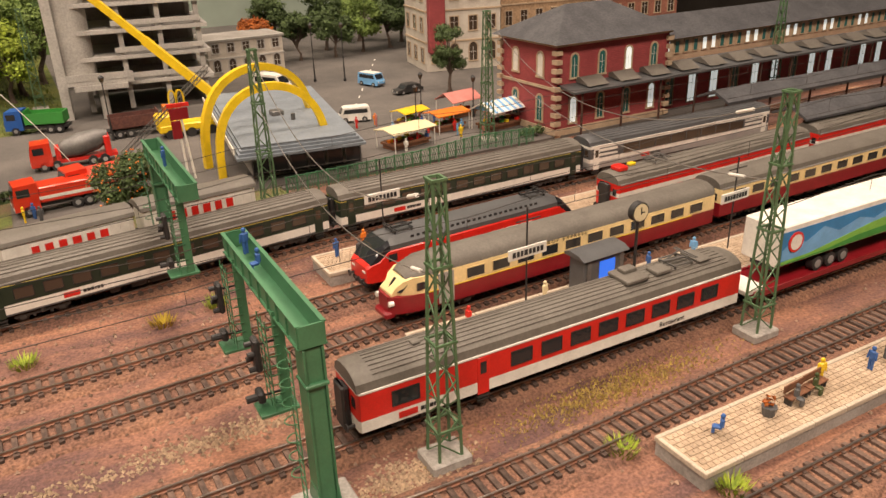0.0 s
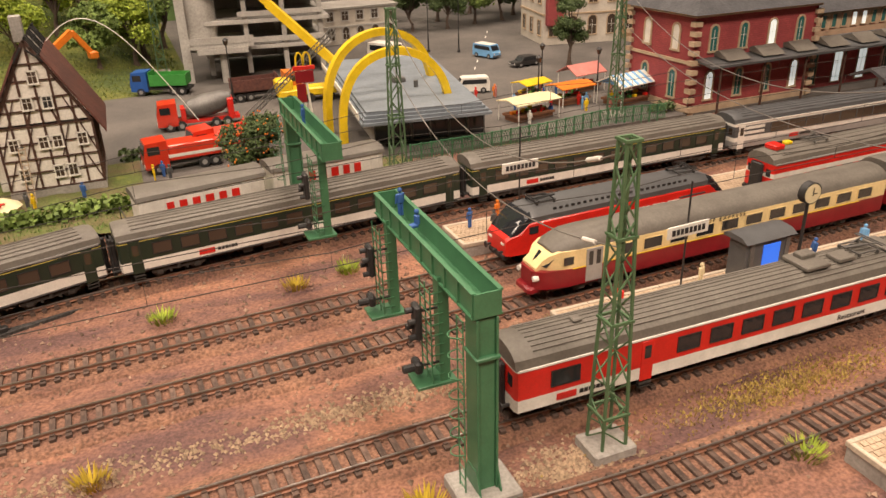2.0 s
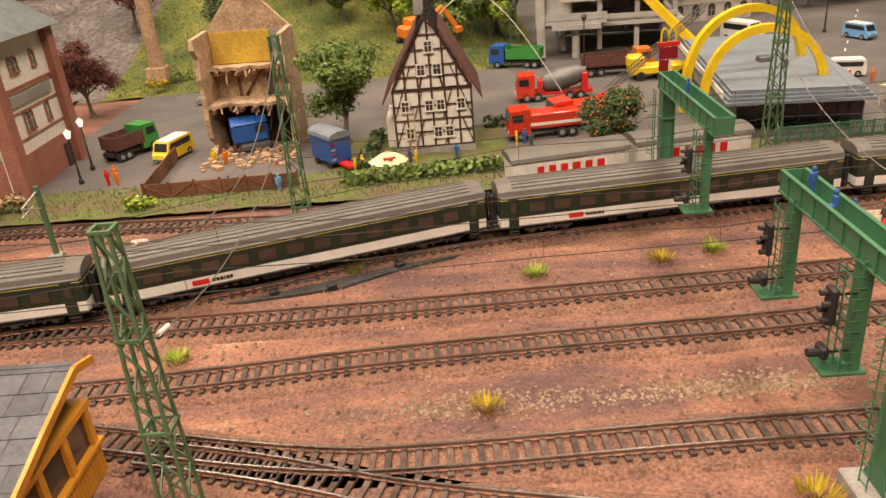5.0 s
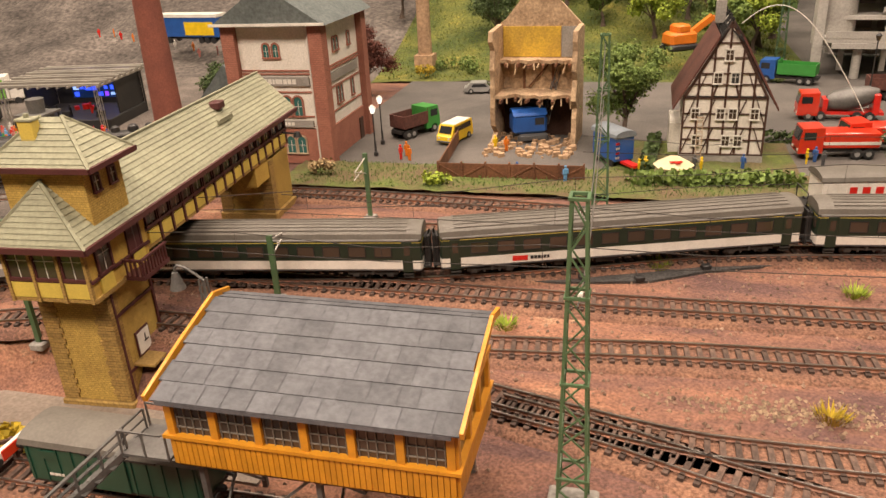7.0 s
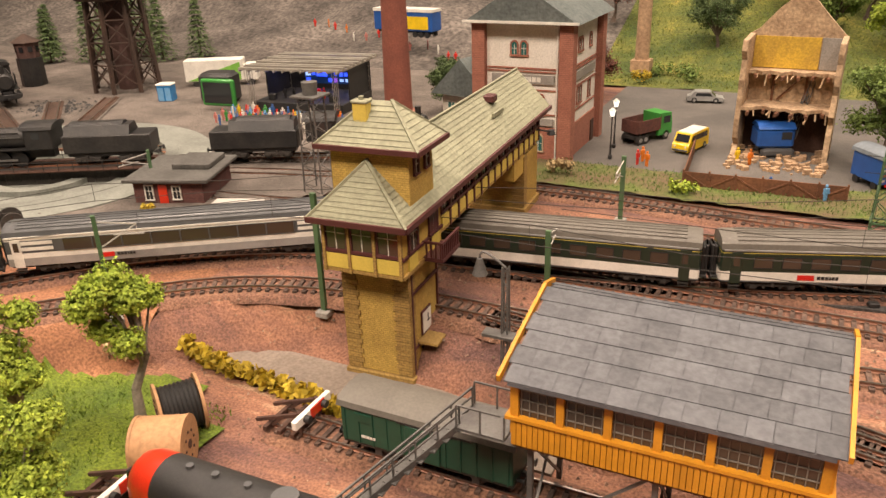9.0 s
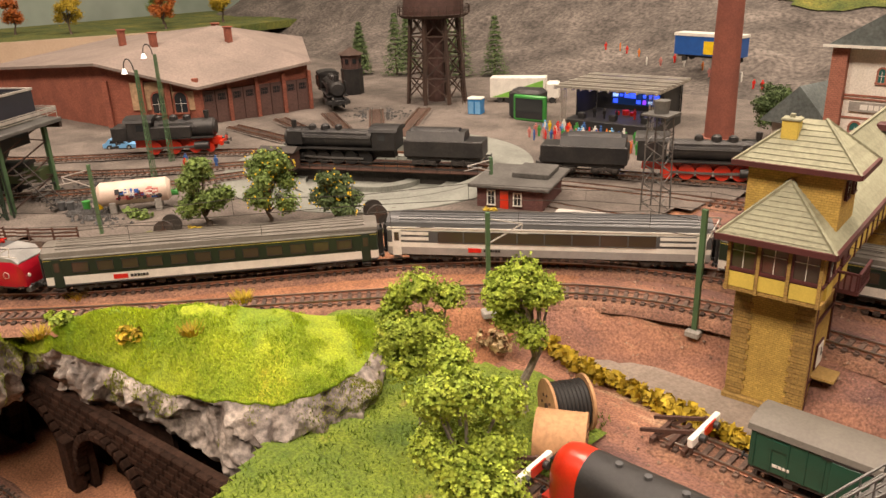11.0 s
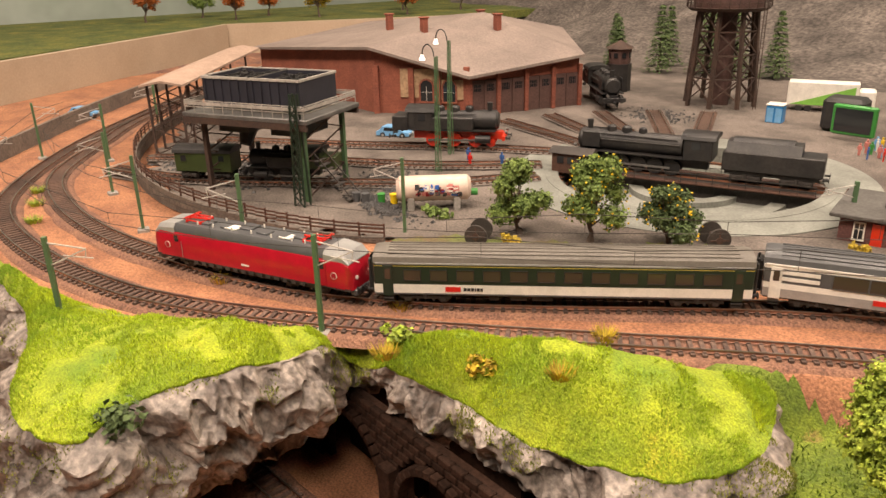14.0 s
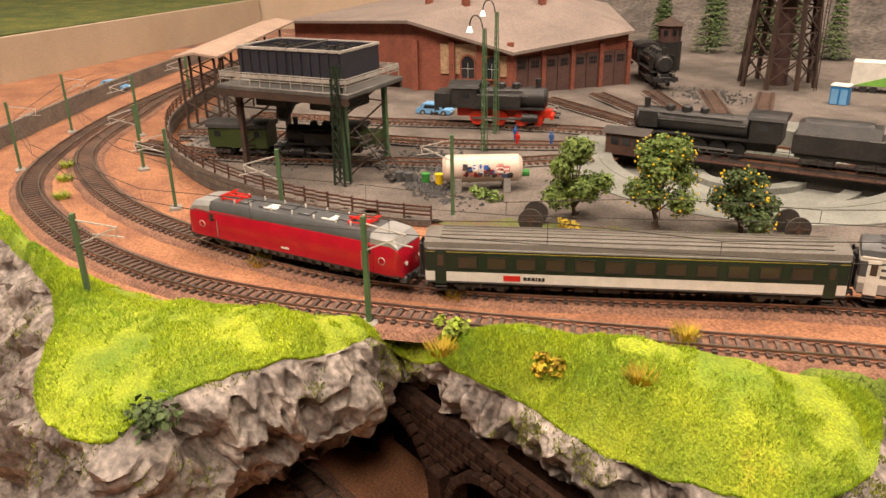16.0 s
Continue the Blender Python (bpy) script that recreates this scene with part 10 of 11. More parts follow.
solo("lawn", grid(-1.30, -0.985, 0.175, 0.47, 0.01, lambda x, y: 0.004 + 0.004 * noise.noise((x * 30, y * 30, 2)), lambda x, y: not inside([(-1.25, 0.195), (-1.21, 0.195), (-1.13, 0.275), (-1.03, 0.395), (-1.0, 0.44), (-1.03, 0.455), (-1.12, 0.35), (-1.22, 0.25)], x, y)), LAWN, "narrow grass verge by the turntable road", "lawn", kind="structure", smooth=180)


# ---- plants ----
def leaf_material(name, a, b, c=None):
    return material(name, a, b, 0.75, grain=200, patch=120, amount=0.3, bump=0, third=c, island=0.3)


LEAFBRIGHT = leaf_material("bright_foliage", (0.38, 0.46, 0.045), (0.21, 0.30, 0.028), (0.56, 0.58, 0.09))
LEAFMID = leaf_material("mid_green_foliage", (0.19, 0.27, 0.055), (0.11, 0.17, 0.035))
LEAFDARK = leaf_material("dark_foliage", (0.085, 0.13, 0.035), (0.05, 0.08, 0.025))
LEAFRED = leaf_material("copper_foliage", (0.14, 0.035, 0.02), (0.08, 0.025, 0.015))
LEAFORANGE = leaf_material("autumn_foliage", (0.45, 0.13, 0.015), (0.32, 0.08, 0.012))
LEAFYELLOW = leaf_material("yellow_foliage", (0.50, 0.36, 0.02), (0.36, 0.26, 0.02))
LEAFSTRAW = leaf_material("straw_coloured_foliage", (0.46, 0.34, 0.17), (0.34, 0.24, 0.12))
BARK = material("grey_brown_bark", (0.14, 0.10, 0.075), (0.09, 0.065, 0.05), 0.9, grain=300, amount=0.4, bump=0.4)
PALEBARK = material("pale_bark", (0.36, 0.31, 0.25), (0.26, 0.22, 0.18), 0.9, grain=300, amount=0.4, bump=0.4)


def leaves(b, r, lobes, n, size):
    tot = sum(l[3] ** 2 for l in lobes)
    for cx, cy, cz, lr, sq in [(l[0], l[1], l[2], l[3], l[4] if len(l) > 4 else 1.0) for l in lobes]:
        for _ in range(int(n * lr * lr / tot)):
            while True:
                d = Vector((r.gauss(0, 1), r.gauss(0, 1), r.gauss(0, 1)))
                if d.length > 0.1:
                    break
            d.normalize()
            k = lr * (r.random() ** 0.45) * (0.80 + 0.5 * noise.noise(d * 3.4 + Vector((cx * 90, cy * 90, 1))))
            if noise.noise(Vector((cx + d.x * k, cy + d.y * k, cz + d.z * k)) * 3.4 / lr + Vector((7, 1, 3))) < -0.10:
                continue
            p = Vector((cx + d.x * k, cy + d.y * k, cz + d.z * k * sq))
            s = size * r.uniform(0.6, 1.3)
            u = (d + Vector((r.uniform(-1, 1), r.uniform(-1, 1), r.uniform(-0.4, 1.2))) * 0.8).normalized()
            w = u.orthogonal().normalized()
            w.rotate(Matrix.Rotation(r.uniform(0, 6.28), 3, u))
            x = u.cross(w)
            b.add([p + w * s, p + x * s * 0.7, p - w * s, p - x * s * 0.7 + u * s * 0.4], [(0, 1, 2, 3)])


def tree(x, y, z, h, spread, mat, label, seed, bark=None, fruit=None, n=2600, size=0.0032, stem=0.28, category="tree", lobes=15):
    r = random.Random(seed)
    t = thing("tree", label, category, pose(x, y, z, 0, 0, r.uniform(0, 360)), "trees")
    tr = B()
    top = Vector((r.uniform(-0.08, 0.08) * h, r.uniform(-0.08, 0.08) * h, h * stem))
    mid = Vector((r.uniform(-0.03, 0.03) * h, 0, h * stem * 0.5))
    tr.cyl((0, 0, -0.004), mid, h * 0.034, h * 0.024, 8, False).cyl(mid, top, h * 0.024, h * 0.018, 8, False)
    tr.cyl((0, 0, -0.004), (0, 0, 0.006), h * 0.055, h * 0.032, 8, False)
    ll = []
    for k in range(lobes):
        a = 2 * math.pi * k / lobes * 2.4 + r.uniform(-0.4, 0.4)
        rad = spread * r.uniform(0.25, 0.72) * (1 if k else 0)
        zz = h * r.uniform(stem + 0.10, 0.86) if k else h * 0.84
        e = Vector((rad * math.cos(a), rad * math.sin(a), zz))
        ll.append((e.x, e.y, e.z, spread * r.uniform(0.34, 0.52) * (1.15 - 0.35 * zz / h), 0.85))
        m1 = top.lerp(e, 0.5) + Vector((0, 0, 0.02 * h))
        tr.cyl(top if k % 2 else mid.lerp(top, 0.7), m1, h * 0.012, h * 0.008, 5, False).cyl(m1, e, h * 0.008, h * 0.003, 5, False)
    part("trunk", tr, bark or BARK, t)
    b = B()
    leaves(b, r, ll, int(n * 6.0), size * 0.52)
    part("crown", b, mat, t, smooth=0)
    if fruit:
        f = B()
        for _ in range(110):
            l = r.choice(ll)
            d = Vector((r.gauss(0, 1), r.gauss(0, 1), r.gauss(0, 1))).normalized()
            f.ball((l[0] + d.x * l[3], l[1] + d.y * l[3], l[2] + d.z * l[3] * 0.8), 0.0011, 5, 3)
        part("fruit", f, fruit, t)
    return t


def bush(x, y, z, rx, ry, h, mat, label, seed, n=500, size=0.0026, name="bush"):
    r = random.Random(seed)
    b = B()
    lobes = [(r.uniform(-0.6, 0.6) * rx, r.uniform(-0.6, 0.6) * ry, h * r.uniform(0.3, 0.6), min(rx, ry, h) * r.uniform(0.45, 0.75)) for _ in range(6)]
    leaves(b, r, lobes, n, size)
    return solo(name, b, mat, label, name, pose(x, y, z), group="bushes", smooth=0)


tree(-0.232, 0.968, 0.003, 0.135, 0.055, LEAFMID, "broad green deciduous tree on the lawn", 1, n=4200)
tree(0.078, 0.895, 0.003, 0.062, 0.040, LEAFDARK, "small fruit tree with orange fruit by the road", 2, fruit=ORANGE, stem=0.2, n=3000, size=0.0028)
tree(0.665, 1.21, 0.003, 0.125, 0.034, LEAFDARK, "slender dark green street tree", 3, n=2600)
tree(-0.665, 1.235, 0.002, 0.12, 0.055, LEAFRED, "copper-red deciduous tree beside the inn", 4, n=3600)
tree(-1.185, 0.310, 0.004, 0.088, 0.034, LEAFMID, "young green tree at the turntable road", 5, n=2800, stem=0.15)
tree(-1.125, 0.352, 0.004, 0.096, 0.036, LEAFMID, "apple tree with yellow fruit at the turntable road", 6, fruit=YELLOW, n=3000, stem=0.2)
tree(-1.075, 0.408, 0.004, 0.066, 0.031, LEAFDARK, "small round tree with yellow fruit", 7, fruit=YELLOW, n=2400, stem=0.15)
tree(-0.718, 0.283, -0.038, 0.136, 0.038, LEAFBRIGHT, "bright spring-green tree with twisted pale trunk", 8, PALEBARK, n=9000, size=0.0023, stem=0.40)
tree(-0.752, 0.215, -0.037, 0.14, 0.038, LEAFBRIGHT, "bright spring-green tree with pale trunk on the slope", 9, PALEBARK, n=9000, size=0.0023, stem=0.38)
tree(-0.65, 0.144, -0.037, 0.135, 0.042, LEAFBRIGHT, "large bright spring-green tree with pale trunk", 10, PALEBARK, n=9000, size=0.0023, stem=0.38)
tree(-0.835, 1.06, 0.003, 0.09, 0.045, LEAFDARK, "dark green tree behind the chimney", 12, n=2400)
tree(-0.50, 1.56, 0.03, 0.13, 0.06, LEAFDARK, "dark green tree on the meadow hill", 13, n=2600)
tree(-0.72, 1.62, 0.08, 0.13, 0.06, LEAFRED, "dark copper tree on the hill", 14, n=2400)
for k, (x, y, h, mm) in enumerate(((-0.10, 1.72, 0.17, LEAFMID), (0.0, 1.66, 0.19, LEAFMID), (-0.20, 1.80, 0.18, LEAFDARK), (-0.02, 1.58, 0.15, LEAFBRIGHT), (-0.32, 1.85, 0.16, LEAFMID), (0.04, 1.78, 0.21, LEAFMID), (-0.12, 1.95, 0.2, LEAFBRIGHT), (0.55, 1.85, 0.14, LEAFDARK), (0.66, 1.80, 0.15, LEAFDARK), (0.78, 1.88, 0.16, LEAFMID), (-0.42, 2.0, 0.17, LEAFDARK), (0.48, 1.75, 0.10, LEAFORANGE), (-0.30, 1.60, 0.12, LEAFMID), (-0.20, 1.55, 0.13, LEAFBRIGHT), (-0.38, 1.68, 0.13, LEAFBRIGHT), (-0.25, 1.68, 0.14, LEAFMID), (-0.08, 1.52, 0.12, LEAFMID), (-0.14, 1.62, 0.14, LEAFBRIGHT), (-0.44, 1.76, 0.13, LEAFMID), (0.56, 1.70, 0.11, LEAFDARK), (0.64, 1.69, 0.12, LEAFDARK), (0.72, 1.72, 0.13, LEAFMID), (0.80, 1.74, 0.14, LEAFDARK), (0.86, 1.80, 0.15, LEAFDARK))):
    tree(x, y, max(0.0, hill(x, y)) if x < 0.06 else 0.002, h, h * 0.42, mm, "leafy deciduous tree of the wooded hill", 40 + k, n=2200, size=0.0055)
for k, (x, y, h) in enumerate(((-1.93, 1.20, 0.13), (-1.84, 1.24, 0.16), (-1.76, 1.30, 0.17), (-1.68, 1.30, 0.16), (-1.62, 1.36, 0.15), (-2.02, 1.28, 0.13), (-1.80, 1.38, 0.16), (-1.90, 1.34, 0.15))):
    r = random.Random(70 + k)
    t = thing("conifer", "dark green conifer on the quarry edge", "tree", pose(x, y, max(0.003, hill(x, y) if y > 1.34 else 0.003)), "conifers")
    part("trunk", B().cyl((0, 0, -0.004), (0, 0, h * 0.5), 0.003, 0.0015), BARK, t)
    b = B()
    for lv in range(12):
        zz, rr_ = h * (0.14 + 0.86 * lv / 12), h * 0.24 * (1 - lv / 12.5)
        for _ in range(120):
            a, q = r.uniform(0, 6.283), rr_ * r.uniform(0.3, 1.05)
            p = Vector((q * math.cos(a), q * math.sin(a), zz + r.uniform(-0.3, 0.3) * h / 12 - q * 0.3))
            e = p + Vector((math.cos(a), math.sin(a), -0.5)) * 0.006
            w = Vector((-math.sin(a), math.cos(a), 0)) * 0.003
            b.add([p + w, p - w, e], [(0, 1, 2)])
    part("crown", b, LEAFDARK, t, smooth=0)
for k, (x, y) in enumerate(((-2.90, 1.20), (-3.05, 0.95), (-3.15, 0.70), (-3.1, 1.3), (-3.25, 0.85), (-2.95, 1.45), (-3.3, 0.45), (-3.35, 0.65))):
    tree(x, y, 0.083, 0.12, 0.05, (LEAFORANGE, LEAFYELLOW, LEAFORANGE, LEAFMID)[k % 4], "autumn-coloured tree on the neighbouring layout", 90 + k, n=1300, size=0.005)
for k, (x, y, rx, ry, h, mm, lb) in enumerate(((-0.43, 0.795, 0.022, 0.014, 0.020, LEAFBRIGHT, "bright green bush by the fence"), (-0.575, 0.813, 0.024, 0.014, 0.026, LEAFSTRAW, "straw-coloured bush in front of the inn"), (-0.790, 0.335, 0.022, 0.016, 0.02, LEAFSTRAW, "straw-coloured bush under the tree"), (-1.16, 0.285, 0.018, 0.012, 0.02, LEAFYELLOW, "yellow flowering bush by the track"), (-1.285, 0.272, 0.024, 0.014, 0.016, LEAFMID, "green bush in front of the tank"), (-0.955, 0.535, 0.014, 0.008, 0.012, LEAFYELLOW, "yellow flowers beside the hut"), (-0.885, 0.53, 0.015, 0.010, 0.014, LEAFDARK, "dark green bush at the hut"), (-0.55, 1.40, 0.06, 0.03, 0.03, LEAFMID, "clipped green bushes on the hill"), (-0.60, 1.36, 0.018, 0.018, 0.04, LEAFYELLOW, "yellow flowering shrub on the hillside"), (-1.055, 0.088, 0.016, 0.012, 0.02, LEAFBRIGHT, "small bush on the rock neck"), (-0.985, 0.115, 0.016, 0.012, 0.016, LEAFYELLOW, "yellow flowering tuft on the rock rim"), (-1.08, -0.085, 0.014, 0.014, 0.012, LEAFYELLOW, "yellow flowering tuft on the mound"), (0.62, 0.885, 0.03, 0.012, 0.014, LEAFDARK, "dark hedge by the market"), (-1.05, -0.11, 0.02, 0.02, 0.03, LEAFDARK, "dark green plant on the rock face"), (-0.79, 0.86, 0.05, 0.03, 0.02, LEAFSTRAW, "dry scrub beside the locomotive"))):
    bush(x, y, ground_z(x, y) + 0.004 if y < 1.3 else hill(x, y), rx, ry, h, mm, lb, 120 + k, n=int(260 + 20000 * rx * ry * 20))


def hedge(label, pts, w, h, mat, seed):
    r = random.Random(seed)
    b = B()
    for p, a in spline(pts, 0.006):
        for _ in range(34):
            q = Vector((p.x + r.uniform(-w, w), p.y + r.uniform(-w, w), ground_z(p.x, p.y) + 0.002 + r.uniform(0, h) ** 1.0))
            u = Vector((r.uniform(-1, 1), r.uniform(-1, 1), r.uniform(0, 1))).normalized()
            v = u.orthogonal() * 0.0026
            b.add([q + v, q + u.cross(v) * 0.8, q - v, q - u.cross(v)], [(0, 1, 2, 3)])
    return solo("hedge", b, mat, label, "hedge", group="hedges", smooth=0)


hedge("clipped green hedge along the goods track", [(-0.215, 0.822), (-0.12, 0.828), (-0.05, 0.835)], 0.010, 0.017, LEAFMID, 5)
hedge("clipped green hedge by the road", [(-0.055, 1.0), (0.0, 1.0), (0.05, 1.005)], 0.008, 0.014, LEAFDARK, 6)
hedge("clipped green hedge beside the lawn", [(-0.205, 0.86), (-0.195, 0.98)], 0.007, 0.015, LEAFDARK, 7)
hedge("low hedge with yellow flowers along the path", [(-0.752, 0.369), (-0.708, 0.361), (-0.658, 0.356), (-0.61, 0.350), (-0.565, 0.344)], 0.006, 0.010, LEAFYELLOW, 8)


def blades(label, sample, n, length, mat, seed, width=0.0007):
    r = random.Random(seed)
    b = B()
    for _ in range(n):
        p = sample(r)
        if p is None:
            continue
        a, l = r.uniform(0, 6.283), length * r.uniform(0.5, 1.3)
        w = Vector((math.cos(a), math.sin(a), 0)) * width
        b.add([p - w, p + w, p + Vector((r.uniform(-0.6, 0.6) * l, r.uniform(-0.6, 0.6) * l, l))], [(0, 1, 2)])
    return solo("grass", b, mat, label, "grass", kind="stuff", smooth=0)


GRASSBLADE = material("fresh_grass_fibres", (0.50, 0.59, 0.014), (0.20, 0.34, 0.014), 0.85, grain=200, patch=17, amount=0.3, bump=0, third=(0.72, 0.64, 0.04), island=0.26, spread=0.34)
SLOPEBLADE = leaf_material("dull_green_fibres", (0.21, 0.29, 0.025), (0.11, 0.18, 0.018), (0.34, 0.33, 0.05))
MOSSBLADE = material("olive_moss_fibres", (0.24, 0.26, 0.03), (0.13, 0.16, 0.02), 0.9, grain=200, patch=30, amount=0.3, bump=0, third=(0.36, 0.33, 0.06), island=0.35)
blades("fine bright grass fibres on the mounds", lambda r: (lambda u, s: mound_point(u, s) if (abs(u - 9.0) > 0.5 or r.random() < 0.2) and noise.noise(mound_point(u, s) * 24) + 0.6 * noise.noise(mound_point(u, s) * 75) > -0.30 + 0.3 * r.random() else None)(r.uniform(0.2, 17.5), min(1.0, r.uniform(0.03, 1.12))), 110000, 0.0026, GRASSBLADE, 3, 0.00036)
blades("thin grass and moss on the ledges of the rock", lambda r: (lambda u, v: (lambda q: q if noise.noise(q * 26) + 0.35 * noise.noise(q * 70) > -0.06 + 0.62 * v else None)(cliff_point(u, v)))(r.uniform(0.5, 17.0), r.uniform(0.0, 0.62)), 34000, 0.0024, MOSSBLADE, 6, 0.0005)
blades("fine grass fibres on the slope", lambda r: (lambda x, y: Vector((x, y, ground_z(x, y) + 0.002)) if not inside(PIT, x, y) and y < 0.33 - 0.4 * max(0, -0.74 - x) else None)(r.uniform(-0.89, -0.66), r.uniform(-0.08, 0.32)), 11000, 0.004, SLOPEBLADE, 4)
blades("short grass fibres on the lawns", lambda r: Vector((r.uniform(-0.6, 0.24), r.uniform(0.78, 0.866), 0.005)) if r.random() < 0.5 else None, 8000, 0.003, leaf_material("lawn_fibres", (0.13, 0.21, 0.04), (0.08, 0.14, 0.03)), 5)
blades("rough grass on the meadow hill", lambda r: (lambda x, y: Vector((x, y, hill(x, y))))(r.uniform(-0.70, 0.05), r.uniform(1.35, 2.1)), 16000, 0.0045, leaf_material("rough_meadow_grass", (0.20, 0.23, 0.04), (0.10, 0.14, 0.025), (0.36, 0.31, 0.06)), 8, 0.0009)
TUFTS = [(-0.045, 0.590, LEAFBRIGHT), (0.055, 0.600, LEAFYELLOW), (0.10, 0.610, LEAFBRIGHT), (-0.092, 0.425, LEAFYELLOW), (0.062, 0.338, LEAFYELLOW), (-0.19, 0.62, LEAFBRIGHT), (0.26, 0.292, LEAFBRIGHT), (0.29, 0.236, LEAFBRIGHT), (-1.255, 0.02, LEAFYELLOW), (-1.11, 0.125, LEAFYELLOW), (-1.55, -0.10, LEAFBRIGHT), (-1.62, -0.09, LEAFBRIGHT), (-1.68, -0.08, LEAFBRIGHT), (-0.30, 0.50, LEAFBRIGHT), (0.21, 0.462, LEAFMID), (-1.02, 0.06, LEAFYELLOW), (-0.93, 0.14, LEAFYELLOW), (-0.95, 0.20, LEAFYELLOW)]
for k, (x, y, mm) in enumerate(TUFTS):
    r = random.Random(200 + k)
    b = B()
    for _ in range(150):
        a, q, l = r.uniform(0, 6.28), 0.009 * r.random() ** 0.6, r.uniform(0.003, 0.009)
        p = Vector((q * math.cos(a), q * math.sin(a), 0))
        w = Vector((-math.sin(a), math.cos(a), 0)) * 0.0006
        b.add([p - w, p + w, p + Vector((math.cos(a) * l * 0.6, math.sin(a) * l * 0.6, l))], [(0, 1, 2)])
    solo("grass_tuft", b, mm, "small tuft of grass or flowers on the ballast", "grass", pose(x, y, 0.001 if not (-1.06 < x < -0.9 and y < 0.21) else 0.018), group="grass tufts", smooth=0)
sto = B()
r = random.Random(77)
for k in range(5200):
    x, y = r.uniform(-0.75, 0.75), r.choice((r.uniform(0.22, 0.70), r.uniform(0.40, 0.66)))
    s = r.uniform(0.0008, 0.0022)
    a = r.uniform(0, 6.28)
    c = Vector((x, y, ground_z(x, y) + s * 0.3))
    sto.add([c + Vector((s * math.cos(a), s * math.sin(a), 0)), c + Vector((s * math.cos(a + 2.1), s * math.sin(a + 2.1), 0)), c + Vector((s * math.cos(a + 4.2), s * math.sin(a + 4.2), 0)), c + Vector((0, 0, s))], [(0, 1, 3), (1, 2, 3), (2, 0, 3)])
solo("loose_stones", sto, material("mixed_stones", (0.36, 0.25, 0.18), (0.22, 0.14, 0.10), 0.9, island=0.45), "loose brown and tan ballast stones", "stones", kind="stuff", smooth=0)
PALESTONE = material("pale_stones", (0.44, 0.33, 0.22), (0.31, 0.22, 0.145), 0.9, island=0.35)
OCHREGRASS = leaf_material("dry_ochre_grass", (0.42, 0.31, 0.07), (0.30, 0.21, 0.06))
for px, py, sx, sy, cnt in ((0.145, 0.338, 0.030, 0.016, 900), (0.06, 0.432, 0.07, 0.010, 700), (-0.10, 0.430, 0.08, 0.012, 500)):
    b = B()
    for _ in range(cnt):
        x, y, q, a = r.gauss(px, sx * 0.6), r.gauss(py, sy * 0.6), r.uniform(0.0008, 0.002), r.uniform(0, 6.28)
        c = Vector((x, y, ground_z(x, y) + 0.0002))
        b.add([c + Vector((q * math.cos(a + d), q * math.sin(a + d), 0)) for d in (0, 2.1, 4.2)] + [c + Vector((0, 0, q))], [(0, 1, 3), (1, 2, 3), (2, 0, 3)])
    solo("gravel", b, PALESTONE, "scattered pale gravel between the tracks", "gravel", kind="stuff", smooth=0)
blades("dry ochre grass between the tracks", lambda r: (lambda x, y: Vector((x, y, 0)))(r.gauss(0.30, 0.045), r.gauss(0.345, 0.008)), 2600, 0.0019, OCHREGRASS, 31)

WHITEARM = paint("pale_grey_bracket", (0.55, 0.52, 0.48), 0.5)
# ---- overhead line ----
def side_mast(x, y, h, rz, label="slim green overhead line mast with bracket arm", arm=0.03):
    m = thing("overhead_mast", label, "mast", pose(x, y, ground_z(x, y), 0, 0, rz), "overhead line masts")
    part("post", B().box(0, 0, h / 2, 0.0042, 0.0032, h), MASTGREEN, m)
    part("foot", B().box(0, 0, 0.001, 0.012, 0.012, 0.006, bev=0.001), CONCRETE, m)
    b = B().beam((0, 0, h * 0.94), (0, arm, h * 0.86), 0.0009).beam((0, 0, h * 0.70), (0, arm, h * 0.86), 0.0009).beam((0, arm * 0.4, h * 0.80), (0, arm * 1.15, h * 0.76), 0.0008).beam((0, arm, h * 0.86), (0, arm * 0.95, h * 0.77), 0.0006)
    part("bracket_arm", b, WHITEARM, m)
    return m


for x, y, h, rz in ((-1.281, 0.054, 0.092, 150), (-1.108, 0.052, 0.084, -45), (-0.801, 0.345, 0.092, -35), (-0.655, 0.430, 0.106, 0), (-1.448, -0.004, 0.085, 165), (-1.261, 0.218, 0.085, 140), (-1.618, -0.002, 0.08, 180), (-0.475, 0.698, 0.07, 180), (-0.995, 0.585, 0.056, 150), (-0.491, 0.515, 0.058, 0), (-1.24, -0.115, 0.08, -30), (-1.80, 0.03, 0.085, 180), (-1.95, 0.14, 0.085, 180), (-1.70, -0.13, 0.085, 0), (-1.88, -0.05, 0.085, 0)):
    side_mast(x, y, h, rz)


def catenary(pts, z0, z1, label, step=0.11):
    w = thing("overhead_wire", label, "wire", group="overhead wires")
    line = spline(pts, step)
    a, b, d = B(), B(), B()
    for i, ((p, _), (q, _)) in enumerate(zip(line, line[1:])):
        s0, s1 = (z1, z1 - 0.006) if i % 2 else (z1 - 0.006, z1)
        a.cyl((p.x, p.y, z0), (q.x, q.y, z0), 0.00033, seg=4, caps=False)
        b.cyl((p.x, p.y, s0), (q.x, q.y, s1), 0.00033, seg=4, caps=False)
        d.cyl((p.x, p.y, z0), (p.x, p.y, s0), 0.00022, seg=4, caps=False)
    part("contact_wire", a, UNDER, w, kind="stuff")
    part("carrier_wire", b, UNDER, w, kind="stuff")
    part("dropper", d, UNDER, w, kind="stuff")
    return w


